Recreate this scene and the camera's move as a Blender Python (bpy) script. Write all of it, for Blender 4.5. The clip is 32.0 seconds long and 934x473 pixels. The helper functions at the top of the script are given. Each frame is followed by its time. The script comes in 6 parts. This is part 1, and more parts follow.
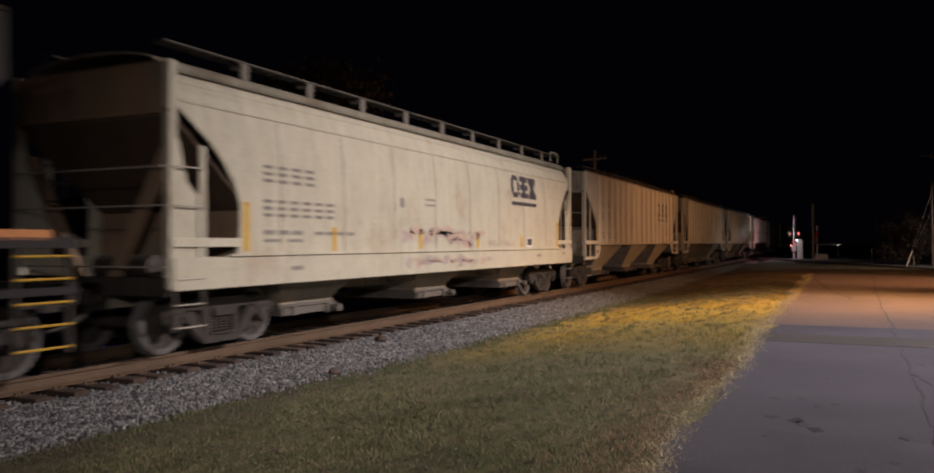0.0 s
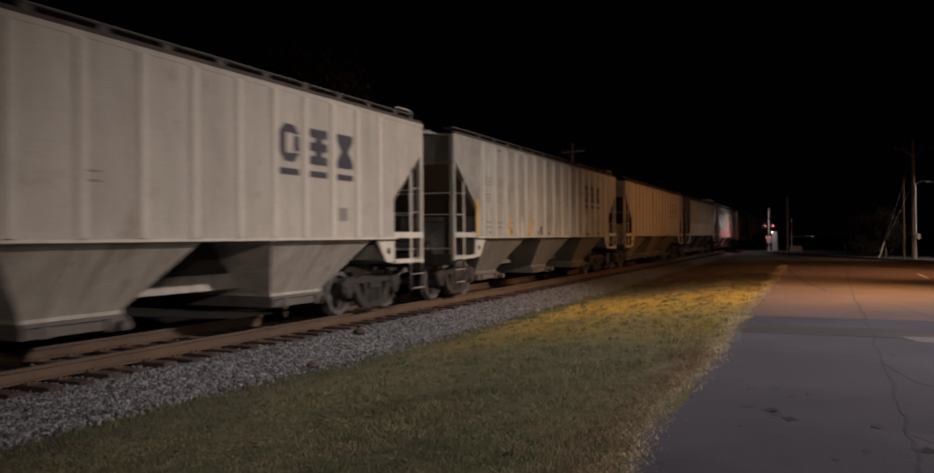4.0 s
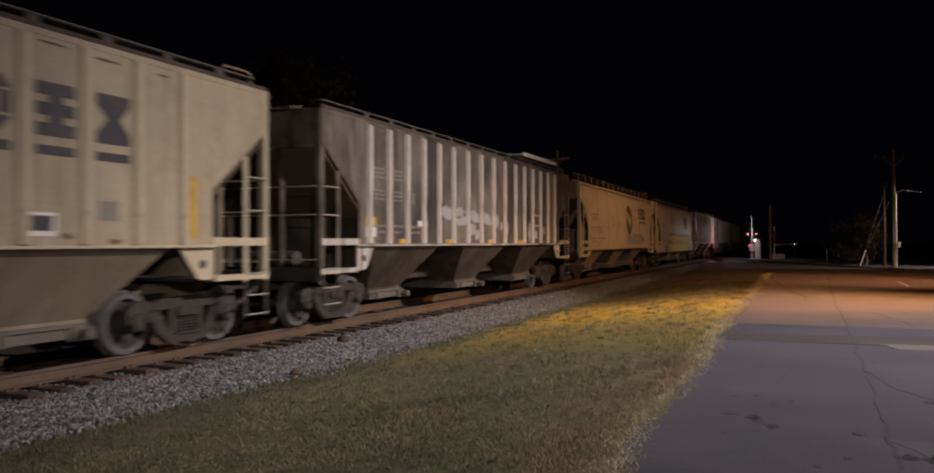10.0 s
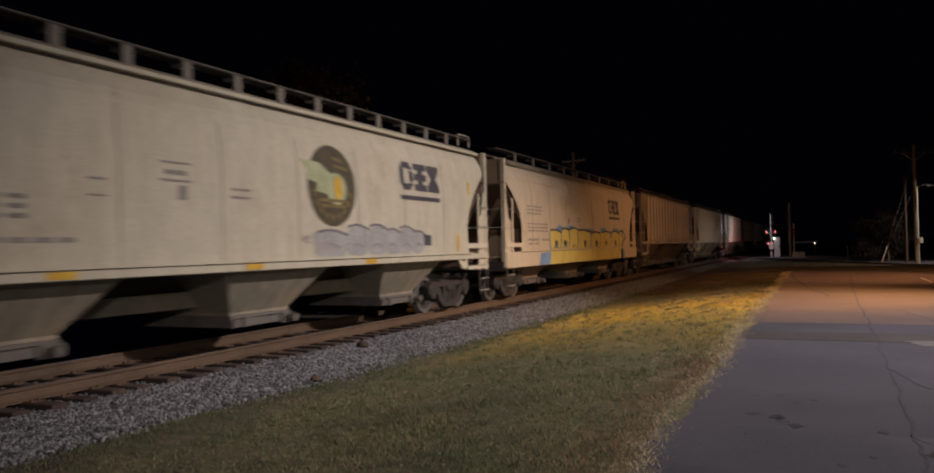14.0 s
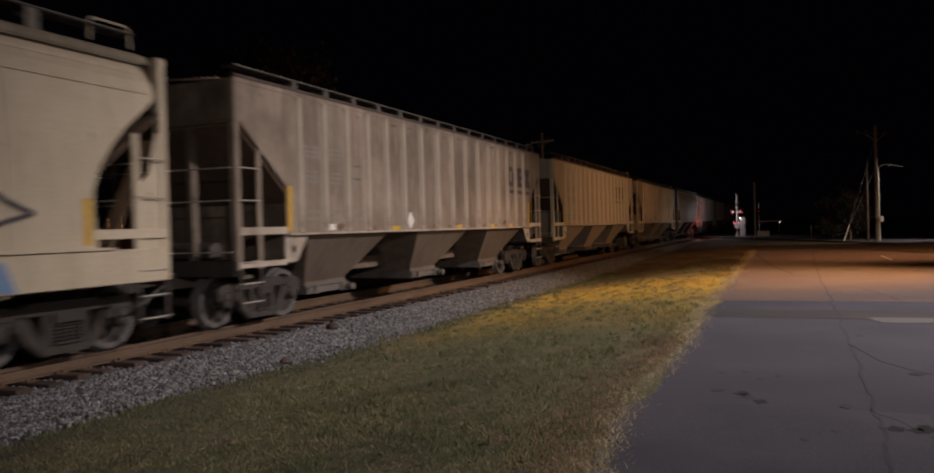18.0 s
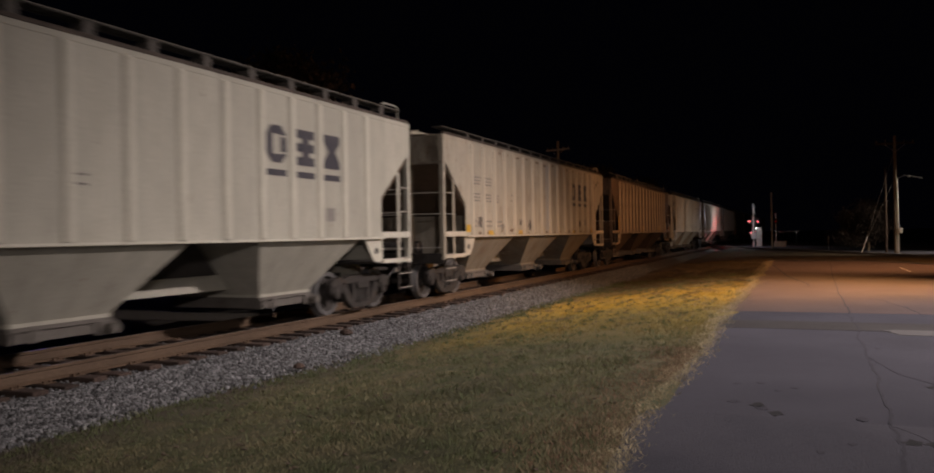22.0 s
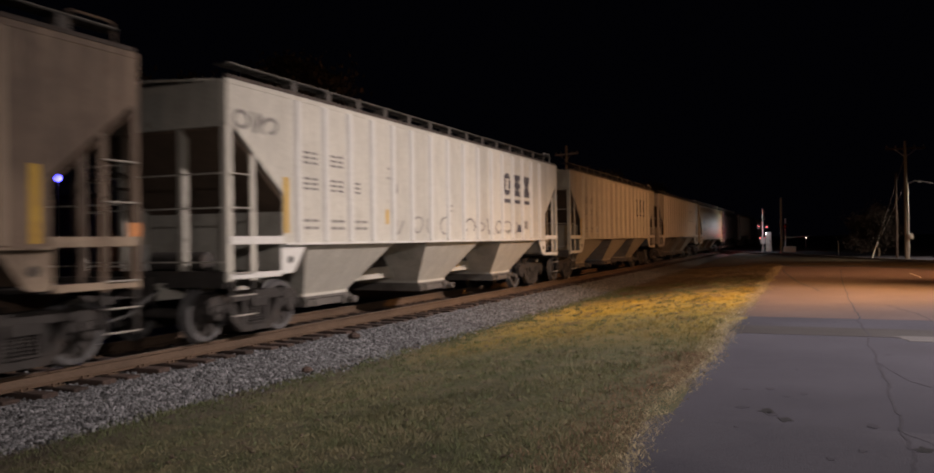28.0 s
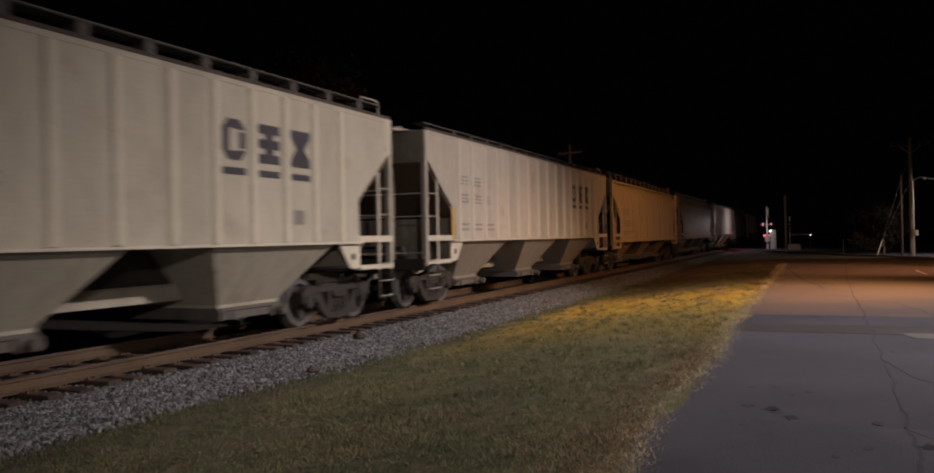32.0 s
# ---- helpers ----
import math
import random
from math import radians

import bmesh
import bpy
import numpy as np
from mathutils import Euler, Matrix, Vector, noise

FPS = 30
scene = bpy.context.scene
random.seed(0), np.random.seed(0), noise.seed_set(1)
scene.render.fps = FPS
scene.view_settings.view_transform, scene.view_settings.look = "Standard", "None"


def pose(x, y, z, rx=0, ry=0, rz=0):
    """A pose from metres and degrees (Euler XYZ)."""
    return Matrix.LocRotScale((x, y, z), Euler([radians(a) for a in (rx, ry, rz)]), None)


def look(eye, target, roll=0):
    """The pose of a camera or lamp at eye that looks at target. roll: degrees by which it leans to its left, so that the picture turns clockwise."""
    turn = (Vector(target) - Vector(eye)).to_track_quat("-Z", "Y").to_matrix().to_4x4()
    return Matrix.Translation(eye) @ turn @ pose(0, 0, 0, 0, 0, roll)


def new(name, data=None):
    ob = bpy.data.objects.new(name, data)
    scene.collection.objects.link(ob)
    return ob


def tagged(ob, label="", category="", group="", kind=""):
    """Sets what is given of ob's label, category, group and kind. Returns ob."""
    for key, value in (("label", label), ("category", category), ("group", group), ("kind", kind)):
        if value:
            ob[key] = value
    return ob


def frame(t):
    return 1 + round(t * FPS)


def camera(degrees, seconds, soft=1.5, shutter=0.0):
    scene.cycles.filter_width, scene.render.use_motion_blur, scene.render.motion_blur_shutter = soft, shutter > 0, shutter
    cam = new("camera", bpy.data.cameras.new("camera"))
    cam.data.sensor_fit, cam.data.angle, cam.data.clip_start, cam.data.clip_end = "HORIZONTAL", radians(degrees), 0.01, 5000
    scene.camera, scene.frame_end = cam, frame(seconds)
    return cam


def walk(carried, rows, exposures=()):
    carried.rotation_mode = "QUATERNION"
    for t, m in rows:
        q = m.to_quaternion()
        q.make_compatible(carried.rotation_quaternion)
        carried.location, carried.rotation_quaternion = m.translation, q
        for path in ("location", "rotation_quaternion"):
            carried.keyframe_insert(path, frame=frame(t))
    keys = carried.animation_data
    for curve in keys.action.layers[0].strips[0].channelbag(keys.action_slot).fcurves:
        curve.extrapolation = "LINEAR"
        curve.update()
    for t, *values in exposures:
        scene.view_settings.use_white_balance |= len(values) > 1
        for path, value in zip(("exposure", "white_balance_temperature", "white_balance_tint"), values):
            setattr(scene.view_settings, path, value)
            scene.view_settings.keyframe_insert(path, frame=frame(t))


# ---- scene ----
# ---------------------------------------------------------------- camera
# World: y runs along the track away from the camera, z = 0 is the rail head.
EYE = (0.0, 0.0, 1.6)
cam = camera(60.0, 32.0, soft=1.87, shutter=0.7)
# seconds, yaw, pitch, roll of the hand-held camera
TURNS = [
    (0, 25.01, 0.52, 0.25), (0.5, 24.64, 0.36, 0.30), (1, 24.31, 0.37, 0.43), (1.5, 24.22, 0.35, 0.59), (2, 24.34, 0.22, 0.66),
    (2.5, 24.40, -0.05, 0.60), (4.5, 23.32, 0.02, 0.31), (5, 23.48, 0.07, 0.26), (5.5, 23.44, 0.07, 0.28), (6, 23.32, 0.04, 0.19),
    (6.5, 23.10, 0.06, 0.29), (7, 22.78, 0.16, 0.35), (7.5, 22.44, 0.20, 0.34), (8, 22.17, 0.28, 0.38), (8.5, 22.04, 0.30, 0.40),
    (9, 22.04, 0.36, 0.40), (9.5, 22.17, 0.44, 0.36), (10, 22.41, 0.48, 0.17), (10.5, 22.70, 0.56, 0.18), (11, 22.96, 0.73, 0.29),
    (11.5, 23.12, 0.92, 0.30), (12, 23.18, 1.10, 0.39), (12.5, 23.26, 1.10, 0.63), (13, 23.37, 0.98, 0.78), (13.5, 23.51, 0.84, 1.13),
    (14, 23.62, 0.76, 1.24), (14.5, 23.50, 0.59, 1.11), (15, 22.95, 0.23, 0.71), (15.5, 22.10, -0.33, 0.48), (17.5, 20.92, -0.84, 1.31),
    (18, 21.46, -0.64, 1.56), (18.5, 21.84, -0.53, 1.79), (19, 22.13, -0.38, 1.76), (19.5, 22.36, -0.21, 1.71), (20, 22.52, -0.14, 1.74),
    (20.5, 22.50, -0.18, 1.56), (21, 22.34, -0.27, 1.37), (21.5, 22.29, -0.26, 1.11), (22, 22.51, -0.10, 0.98), (22.5, 22.88, 0.04, 1.03),
    (23, 22.92, 0.01, 1.21), (23.5, 22.74, -0.09, 1.18), (24, 22.46, -0.08, 1.20), (24.5, 22.38, -0.05, 0.98), (25, 22.51, -0.01, 0.86),
    (25.5, 22.71, 0.11, 0.80), (27.5, 23.04, 0.21, 0.79), (28, 23.09, 0.21, 0.80), (28.5, 23.14, 0.16, 0.74), (29, 23.15, 0.14, 0.87),
    (29.5, 23.21, 0.14, 0.88), (30, 23.35, 0.21, 0.89), (30.5, 23.42, 0.23, 0.96), (31, 23.35, 0.09, 1.05), (31.5, 23.27, 0.04, 1.14),
    (32, 23.37, 0.17, 1.13),
]
# seconds, stops: the camera's own exposure drifts as pale cars fill the view
EXPOSURES = [(0, 0.25), (1, -0.22), (2, -0.4), (5, -0.3), (6, -0.25), (7, -0.1), (9, 0.0), (10, 0.1), (12, 0.2), (13, 0.1), (15, -0.2), (17.5, -0.15), (18, -0.2), (19, 0.1),
             (20, 0.1), (21, 0.0), (22, -0.15), (23, -0.2), (25, -0.1), (28, 0.1), (29, -0.1), (30, -0.33), (31, -0.38), (32, -0.3)]
walk(cam, [(t, pose(*EYE, 90 + p, r, y)) for t, y, p, r in TURNS], EXPOSURES)

# ---------------------------------------------------------------- light
world = bpy.data.worlds.new("night_sky")
scene.world = world
world.use_nodes = True
world.node_tree.nodes["Background"].inputs[0].default_value = (0.10, 0.10, 0.20, 1)
world.node_tree.nodes["Background"].inputs[1].default_value = 0.005


def lamp(name, kind, m, power, color, **more):
    data = bpy.data.lights.new(name, kind)
    data.energy, data.color = power, color
    for k, v in more.items():
        if k == "radius":
            data.shadow_soft_size = v
        elif k == "angle":
            data.spot_size = radians(v)
        elif k == "blend":
            data.spot_blend = v
    ob = new(name, data)
    ob.matrix_world = m
    return ob


# white yard light on its pole across the road
lamp("yard_light_beam", "SPOT", look((22.0, 16.5, 17.5), (0.8, 16.5, 0.0)), 51500, (1.0, 0.835, 0.775), radius=0.25, angle=54, blend=1.0)
# added fill light behind the camera that brightens the near lawn and road
lamp("porch_light_beam", "SPOT", look((4.0, -4.0, 4.4), (-0.8, 6.6, 0.0)), 3000, (1.0, 0.86, 0.80), radius=0.2, angle=70, blend=1.0)
# added warm light from behind for the car ends; its source is unseen
lamp("rear_street_beam", "SPOT", look((6.0, -12.0, 6.5), (-9.6, 12.0, 3.0)), 300, (1.0, 0.62, 0.40), radius=0.2, angle=52, blend=1.0)
# two sodium street lamps further along the road
lamp("sodium_near_beam", "SPOT", look((5.2, 24.5, 7.2), (-0.2, 24.6, 0.0)), 6400, (1.0, 0.47, 0.12), radius=0.15, angle=86, blend=1.0)
lamp("sodium_far_beam", "SPOT", look((7.5, 34.0, 8.2), (-2.0, 41.0, 0.0)), 5200, (1.0, 0.46, 0.19), radius=0.15, angle=124, blend=1.0)
# street light beside the crossing road
lamp("crossing_street_beam", "SPOT", look((13.0, 56.0, 5.4), (3.4, 60.2, -0.6)), 3600, (1.0, 0.82, 0.64), radius=0.15, angle=62, blend=0.8)

# ---------------------------------------------------------------- train timing
SPEED_T = (0, 5, 10, 15, 18, 22, 32)
SPEED_V = (7.0, 7.25, 7.3, 7.4, 7.7, 7.85, 7.9)
_tt = np.linspace(0, 32.5, 3251)
_vv = np.interp(_tt, SPEED_T, SPEED_V)
_ss = np.concatenate([[0], np.cumsum((_vv[1:] + _vv[:-1]) * 0.005)])
_ss = _ss + np.interp(_tt, (0, 4, 8, 12, 16, 20, 24, 28, 32, 33), (0, -0.05, -0.09, -0.12, -0.2, -0.38, -0.67, -1.0, -1.24, -1.3))


def gone(t):
    """Metres that the train has come towards the camera by t seconds."""
    return float(np.interp(t, _tt, _ss))


TRACK_X = -9.79
CAR_L = 17.65
# leading end of each car at the start
STARTS = [-10.9, 8.15, 27.13, 46.19, 65.48, 84.45, 103.73, 122.7, 141.63, 160.82, 180.05, 199.24, 218.38, 237.44, 256.42, 275.22,
          294.19, 313.2, 332.3, 351.4]


# ---------------------------------------------------------------- materials
def nodes_of(name):
    m = bpy.data.materials.new(name)
    m.use_nodes = True
    nt = m.node_tree
    return m, nt, nt.nodes["Principled BSDF"]


def link(nt, a, b):
    nt.links.new(a, b)


def noise_node(nt, vec, scale, detail=4, rough=0.55):
    n = nt.nodes.new("ShaderNodeTexNoise")
    n.inputs["Scale"].default_value, n.inputs["Detail"].default_value = scale, detail
    n.inputs["Roughness"].default_value = rough
    link(nt, vec, n.inputs["Vector"])
    return n.outputs["Fac"]


def ramp(nt, fac, a, b):
    r = nt.nodes.new("ShaderNodeMapRange")
    r.inputs["From Min"].default_value, r.inputs["From Max"].default_value = a, b
    link(nt, fac, r.inputs["Value"])
    return r.outputs["Result"]


def mix(nt, fac, a, b, how="MIX"):
    n = nt.nodes.new("ShaderNodeMix")
    n.data_type, n.blend_type = "RGBA", how
    for i, v in ((0, fac), (6, a), (7, b)):
        if isinstance(v, (int, float)):
            n.inputs[i].default_value = v
        elif isinstance(v, tuple):
            n.inputs[i].default_value = (*v, 1)
        else:
            link(nt, v, n.inputs[i])
    return n.outputs[2]


def coords(nt, stretch=(1, 1, 1), seed=0.0):
    tc = nt.nodes.new("ShaderNodeTexCoord")
    mp = nt.nodes.new("ShaderNodeMapping")
    mp.inputs["Scale"].default_value = stretch
    mp.inputs["Location"].default_value = (seed * 3.7, seed * 7.1, seed * 1.3)
    link(nt, tc.outputs["Object"], mp.inputs["Vector"])
    return mp.outputs["Vector"]


def bump_to(nt, bsdf, height, strength, dist=0.01):
    b = nt.nodes.new("ShaderNodeBump")
    b.inputs["Strength"].default_value, b.inputs["Distance"].default_value = strength, dist
    link(nt, height, b.inputs["Height"])
    link(nt, b.outputs["Normal"], bsdf.inputs["Normal"])


def surf(name, c1, c2, rough=0.7, metal=0.0, scale=2.0, fine=30.0, bump=0.3, dist=0.01, stretch=(1, 1, 1), stain=None, stain_at=(0.55, 0.7), seed=0.0, spread=0.0, island=False):
    m, nt, bs = nodes_of(name)
    vec = coords(nt, stretch, seed)
    big, small = noise_node(nt, vec, scale, 5), noise_node(nt, vec, fine, 3)
    col = mix(nt, ramp(nt, big, 0.35, 0.65), c1, c2)
    col = mix(nt, 0.55, col, ramp_grey(nt, small), "MULTIPLY")
    if stain:
        col = mix(nt, ramp(nt, noise_node(nt, vec, scale * 0.45, 6, 0.65), *stain_at), col, stain)
    if spread:
        src = nt.nodes.new("ShaderNodeNewGeometry").outputs["Random Per Island"] if island else nt.nodes.new("ShaderNodeObjectInfo").outputs["Random"]
        hs = nt.nodes.new("ShaderNodeHueSaturation")
        link(nt, col, hs.inputs["Color"])
        v = nt.nodes.new("ShaderNodeMapRange")
        v.inputs["To Min"].default_value, v.inputs["To Max"].default_value = 1 - spread, 1 + spread
        link(nt, src, v.inputs["Value"])
        link(nt, v.outputs["Result"], hs.inputs["Value"])
        col = hs.outputs["Color"]
    link(nt, col, bs.inputs["Base Color"])
    bs.inputs["Roughness"].default_value, bs.inputs["Metallic"].default_value = rough, metal
    if bump:
        bump_to(nt, bs, small, bump, dist)
    return m


def ramp_grey(nt, fac):
    r = nt.nodes.new("ShaderNodeMapRange")
    r.inputs["From Min"].default_value, r.inputs["From Max"].default_value = 0.3, 0.7
    r.inputs["To Min"].default_value, r.inputs["To Max"].default_value = 0.62, 1.15
    link(nt, fac, r.inputs["Value"])
    return r.outputs["Result"]


def wheel_steel(name):
    """Grimy wheel plate with a rim rubbed bare and paler by the rail and the brake shoes."""
    m, nt, bs = nodes_of(name)
    vec = coords(nt)
    flat = nt.nodes.new("ShaderNodeVectorMath")
    flat.operation = "MULTIPLY"
    flat.inputs[1].default_value = (0, 1, 1)
    link(nt, vec, flat.inputs[0])
    size = nt.nodes.new("ShaderNodeVectorMath")
    size.operation = "LENGTH"
    link(nt, flat.outputs["Vector"], size.inputs[0])
    big, small = noise_node(nt, vec, 7, 4), noise_node(nt, vec, 45, 3)
    plate = mix(nt, ramp(nt, big, 0.35, 0.65), (0.060, 0.054, 0.051), (0.035, 0.031, 0.029))
    rim = mix(nt, ramp(nt, big, 0.3, 0.7), (0.145, 0.144, 0.148), (0.095, 0.094, 0.096))
    worn = ramp(nt, size.outputs["Value"], 0.350, 0.366)
    col = mix(nt, 0.5, mix(nt, worn, plate, rim), ramp_grey(nt, small), "MULTIPLY")
    link(nt, col, bs.inputs["Base Color"])
    bs.inputs["Metallic"].default_value = 0.15
    gloss = nt.nodes.new("ShaderNodeMapRange")
    gloss.inputs["To Min"].default_value, gloss.inputs["To Max"].default_value = 0.75, 0.55
    link(nt, worn, gloss.inputs["Value"])
    link(nt, gloss.outputs["Result"], bs.inputs["Roughness"])
    bump_to(nt, bs, small, 0.2)
    return m


def car_paint(name, base, grime, amount, rust, seed, bays=0.0):
    """Weathered car paint: streaks that run down, blotches of road dirt, rust specks."""
    m, nt, bs = nodes_of(name)
    streak = noise_node(nt, coords(nt, (1, 2.6, 0.16), seed), 2.2, 5, 0.6)
    blot = noise_node(nt, coords(nt, (1, 0.8, 0.8), seed + 5), 0.9, 6, 0.62)
    grain = noise_node(nt, coords(nt, (1, 1, 1), seed + 9), 26, 4)
    col = mix(nt, ramp(nt, streak, 0.42, 0.78 - 0.25 * amount), base, tuple(a + (b - a) * 0.6 * min(1.0, 0.22 + 1.2 * amount) for a, b in zip(base, grime)))
    col = mix(nt, ramp(nt, blot, 0.66 - 0.32 * amount, 0.80 - 0.2 * amount), col, grime)
    mott = noise_node(nt, coords(nt, (1, 1.3, 0.6), seed + 21), 2.6, 6, 0.72)
    col = mix(nt, min(0.3 + 0.5 * amount, 0.75), col, ramp_grey(nt, mott), "MULTIPLY")
    if amount > 0.4:
        # smears of soot and bleached streaks that run down the sheet
        smear = noise_node(nt, coords(nt, (1, 4.2, 0.30), seed + 31), 1.6, 6, 0.7)
        col = mix(nt, ramp(nt, smear, 0.54, 0.66), col, tuple(1.3 * c for c in grime))
        bleach = noise_node(nt, coords(nt, (1, 3.4, 0.45), seed + 37), 1.3, 6, 0.7)
        col = mix(nt, ramp(nt, bleach, 0.56, 0.72), col, tuple(min(1.35 * c, 0.6) for c in base))
    spots = noise_node(nt, coords(nt, (1, 1.5, 0.5), seed + 13), 5.5, 6, 0.7)
    col = mix(nt, ramp(nt, spots, 0.66 - 0.10 * rust, 0.72), col, (0.13, 0.055, 0.025))
    col = mix(nt, 0.35, col, ramp_grey(nt, grain), "MULTIPLY")
    if bays:
        # each sheet between two ribs has weathered a little differently
        sep, cell, wn = nt.nodes.new("ShaderNodeSeparateXYZ"), nt.nodes.new("ShaderNodeMath"), nt.nodes.new("ShaderNodeTexWhiteNoise")
        link(nt, coords(nt), sep.inputs[0])
        cell.operation, wn.noise_dimensions = "MULTIPLY_ADD", "1D"
        cell.inputs[1].default_value, cell.inputs[2].default_value = 1 / 0.9, seed * 10 - 2.29
        link(nt, sep.outputs["Y"], cell.inputs[0])
        low = nt.nodes.new("ShaderNodeMath")
        low.operation = "FLOOR"
        link(nt, cell.outputs[0], low.inputs[0])
        link(nt, low.outputs[0], wn.inputs["W"])
        tone = nt.nodes.new("ShaderNodeMapRange")
        tone.inputs["To Min"].default_value, tone.inputs["To Max"].default_value = 1 - bays, 1 + 0.4 * bays
        link(nt, wn.outputs["Value"], tone.inputs["Value"])
        col = mix(nt, 1.0, col, tone.outputs["Result"], "MULTIPLY")
    link(nt, col, bs.inputs["Base Color"])
    bs.inputs["Roughness"].default_value = 0.55
    bump_to(nt, bs, blot, 0.08, 0.03)
    return m


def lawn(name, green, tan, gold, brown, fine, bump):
    """Autumn lawn: green and tan patches; dry grass from 14 to 26 m along the road with the lamp's pool painted in as
    gold, brown for the dimmer lawn beyond it.
    """
    m, nt, bs = nodes_of(name)
    vec = coords(nt)
    big, mid, small = noise_node(nt, vec, 0.45, 5), noise_node(nt, vec, 1.7, 5, 0.6), noise_node(nt, vec, fine, 3)
    col = mix(nt, ramp(nt, mid, 0.38, 0.66), green, tan)
    col = mix(nt, ramp(nt, big, 0.52, 0.68), col, tuple(0.62 * c for c in green))
    tuft = noise_node(nt, vec, 6.5, 4, 0.6)
    col = mix(nt, ramp(nt, tuft, 0.54, 0.68), col, tuple(0.45 * c for c in green))
    col = mix(nt, ramp(nt, noise_node(nt, coords(nt, (1, 1, 1), 4.0), 3.1, 5, 0.65), 0.58, 0.70), col, tuple(1.25 * c for c in tan))
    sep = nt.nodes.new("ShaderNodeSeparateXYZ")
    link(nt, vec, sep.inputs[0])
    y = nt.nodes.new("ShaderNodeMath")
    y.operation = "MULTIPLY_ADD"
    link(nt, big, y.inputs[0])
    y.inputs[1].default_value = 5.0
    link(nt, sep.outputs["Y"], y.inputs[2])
    # gold paints the lamp's pool on the grass, brown the dim lawn beyond
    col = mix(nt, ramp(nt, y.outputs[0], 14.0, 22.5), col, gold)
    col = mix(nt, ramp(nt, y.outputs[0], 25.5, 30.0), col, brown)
    worn = noise_node(nt, coords(nt, (1, 0.6, 1), 8.0), 1.5, 6, 0.68)
    bare = mix(nt, ramp(nt, worn, 0.53, 0.64), (0.0, 0.0, 0.0), (1.0, 1.0, 1.0))
    col = mix(nt, mix(nt, 1.0, bare, ramp(nt, sep.outputs["Y"], 11.0, 17.0), "MULTIPLY"), col, tuple(2.1 * c for c in brown))
    # dusty soil where the stones thin out into the lawn
    rim = nt.nodes.new("ShaderNodeMath")
    rim.operation = "MULTIPLY_ADD"
    rim.inputs[1].default_value = 1.1
    link(nt, mid, rim.inputs[0])
    link(nt, sep.outputs["X"], rim.inputs[2])
    col = mix(nt, ramp(nt, rim.outputs[0], -5.65, -6.75), col, (0.068, 0.055, 0.045))
    # ground beyond the track is darkened to paint in its lack of light
    col = mix(nt, ramp(nt, sep.outputs["X"], -11.6, -12.6), col, (0.032, 0.027, 0.02))
    col = mix(nt, 0.5, col, ramp_grey(nt, small), "MULTIPLY")
    hs = nt.nodes.new("ShaderNodeHueSaturation")
    v = nt.nodes.new("ShaderNodeMapRange")
    v.inputs["To Min"].default_value, v.inputs["To Max"].default_value = 0.82, 1.18
    link(nt, nt.nodes.new("ShaderNodeNewGeometry").outputs["Random Per Island"], v.inputs["Value"])
    link(nt, v.outputs["Result"], hs.inputs["Value"])
    link(nt, col, hs.inputs["Color"])
    link(nt, hs.outputs["Color"], bs.inputs["Base Color"])
    bs.inputs["Roughness"].default_value = 0.85
    if bump:
        bump_to(nt, bs, small, bump, 0.03)
    return m


def glow(name, color, power):
    m, nt, bs = nodes_of(name)
    bs.inputs["Base Color"].default_value = (*color, 1)
    bs.inputs["Emission Color"].default_value = (*color, 1)
    bs.inputs["Emission Strength"].default_value = power
    return m


M = {}
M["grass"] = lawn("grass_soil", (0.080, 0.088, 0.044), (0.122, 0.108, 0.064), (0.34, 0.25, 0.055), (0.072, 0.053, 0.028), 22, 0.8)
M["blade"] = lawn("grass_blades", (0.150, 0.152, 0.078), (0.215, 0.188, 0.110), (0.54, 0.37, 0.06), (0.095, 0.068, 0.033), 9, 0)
M["asphalt"] = surf("asphalt_worn", (0.060, 0.061, 0.086), (0.081, 0.081, 0.110), 0.85, scale=0.5, fine=70, bump=0.6, dist=0.006, stain=(0.054, 0.054, 0.072), stain_at=(0.54, 0.70))
M["asphalt_far"] = surf("asphalt_reddish", (0.130, 0.095, 0.092), (0.160, 0.118, 0.114), 0.85, scale=0.6, fine=60, bump=0.6, dist=0.006, stain=(0.10, 0.08, 0.07), stain_at=(0.56, 0.75))
M["asphalt_dark"] = surf("asphalt_darker", (0.055, 0.052, 0.056), (0.078, 0.074, 0.08), 0.85, scale=0.8, fine=60, bump=0.5, dist=0.006)
M["asphalt_pale"] = surf("concrete_patch", (0.175, 0.172, 0.18), (0.145, 0.143, 0.15), 0.85, scale=1.5, fine=50, bump=0.4, dist=0.005)
M["tar"] = surf("dark_lip_surface", (0.055, 0.055, 0.062), (0.075, 0.074, 0.082), 0.55, scale=4, fine=50, bump=0.3)
M["stone"] = surf("ballast_stone", (0.070, 0.073, 0.079), (0.196, 0.201, 0.214), 0.85, scale=9, fine=90, bump=0.4, dist=0.004, spread=0.75, island=True)
M["bed"] = surf("ballast_bed", (0.09, 0.085, 0.083), (0.22, 0.21, 0.205), 0.95, scale=16, fine=48, bump=1.0, dist=0.04)
M["tie"] = surf("creosote_tie", (0.040, 0.027, 0.023), (0.075, 0.050, 0.040), 0.85, scale=4, fine=40, bump=0.6, stretch=(0.3, 3, 1), spread=0.35)
M["rail"] = surf("rusty_rail", (0.088, 0.058, 0.038), (0.13, 0.086, 0.056), 0.7, metal=0.1, scale=5, fine=60, bump=0.3, stretch=(1, 0.2, 1))
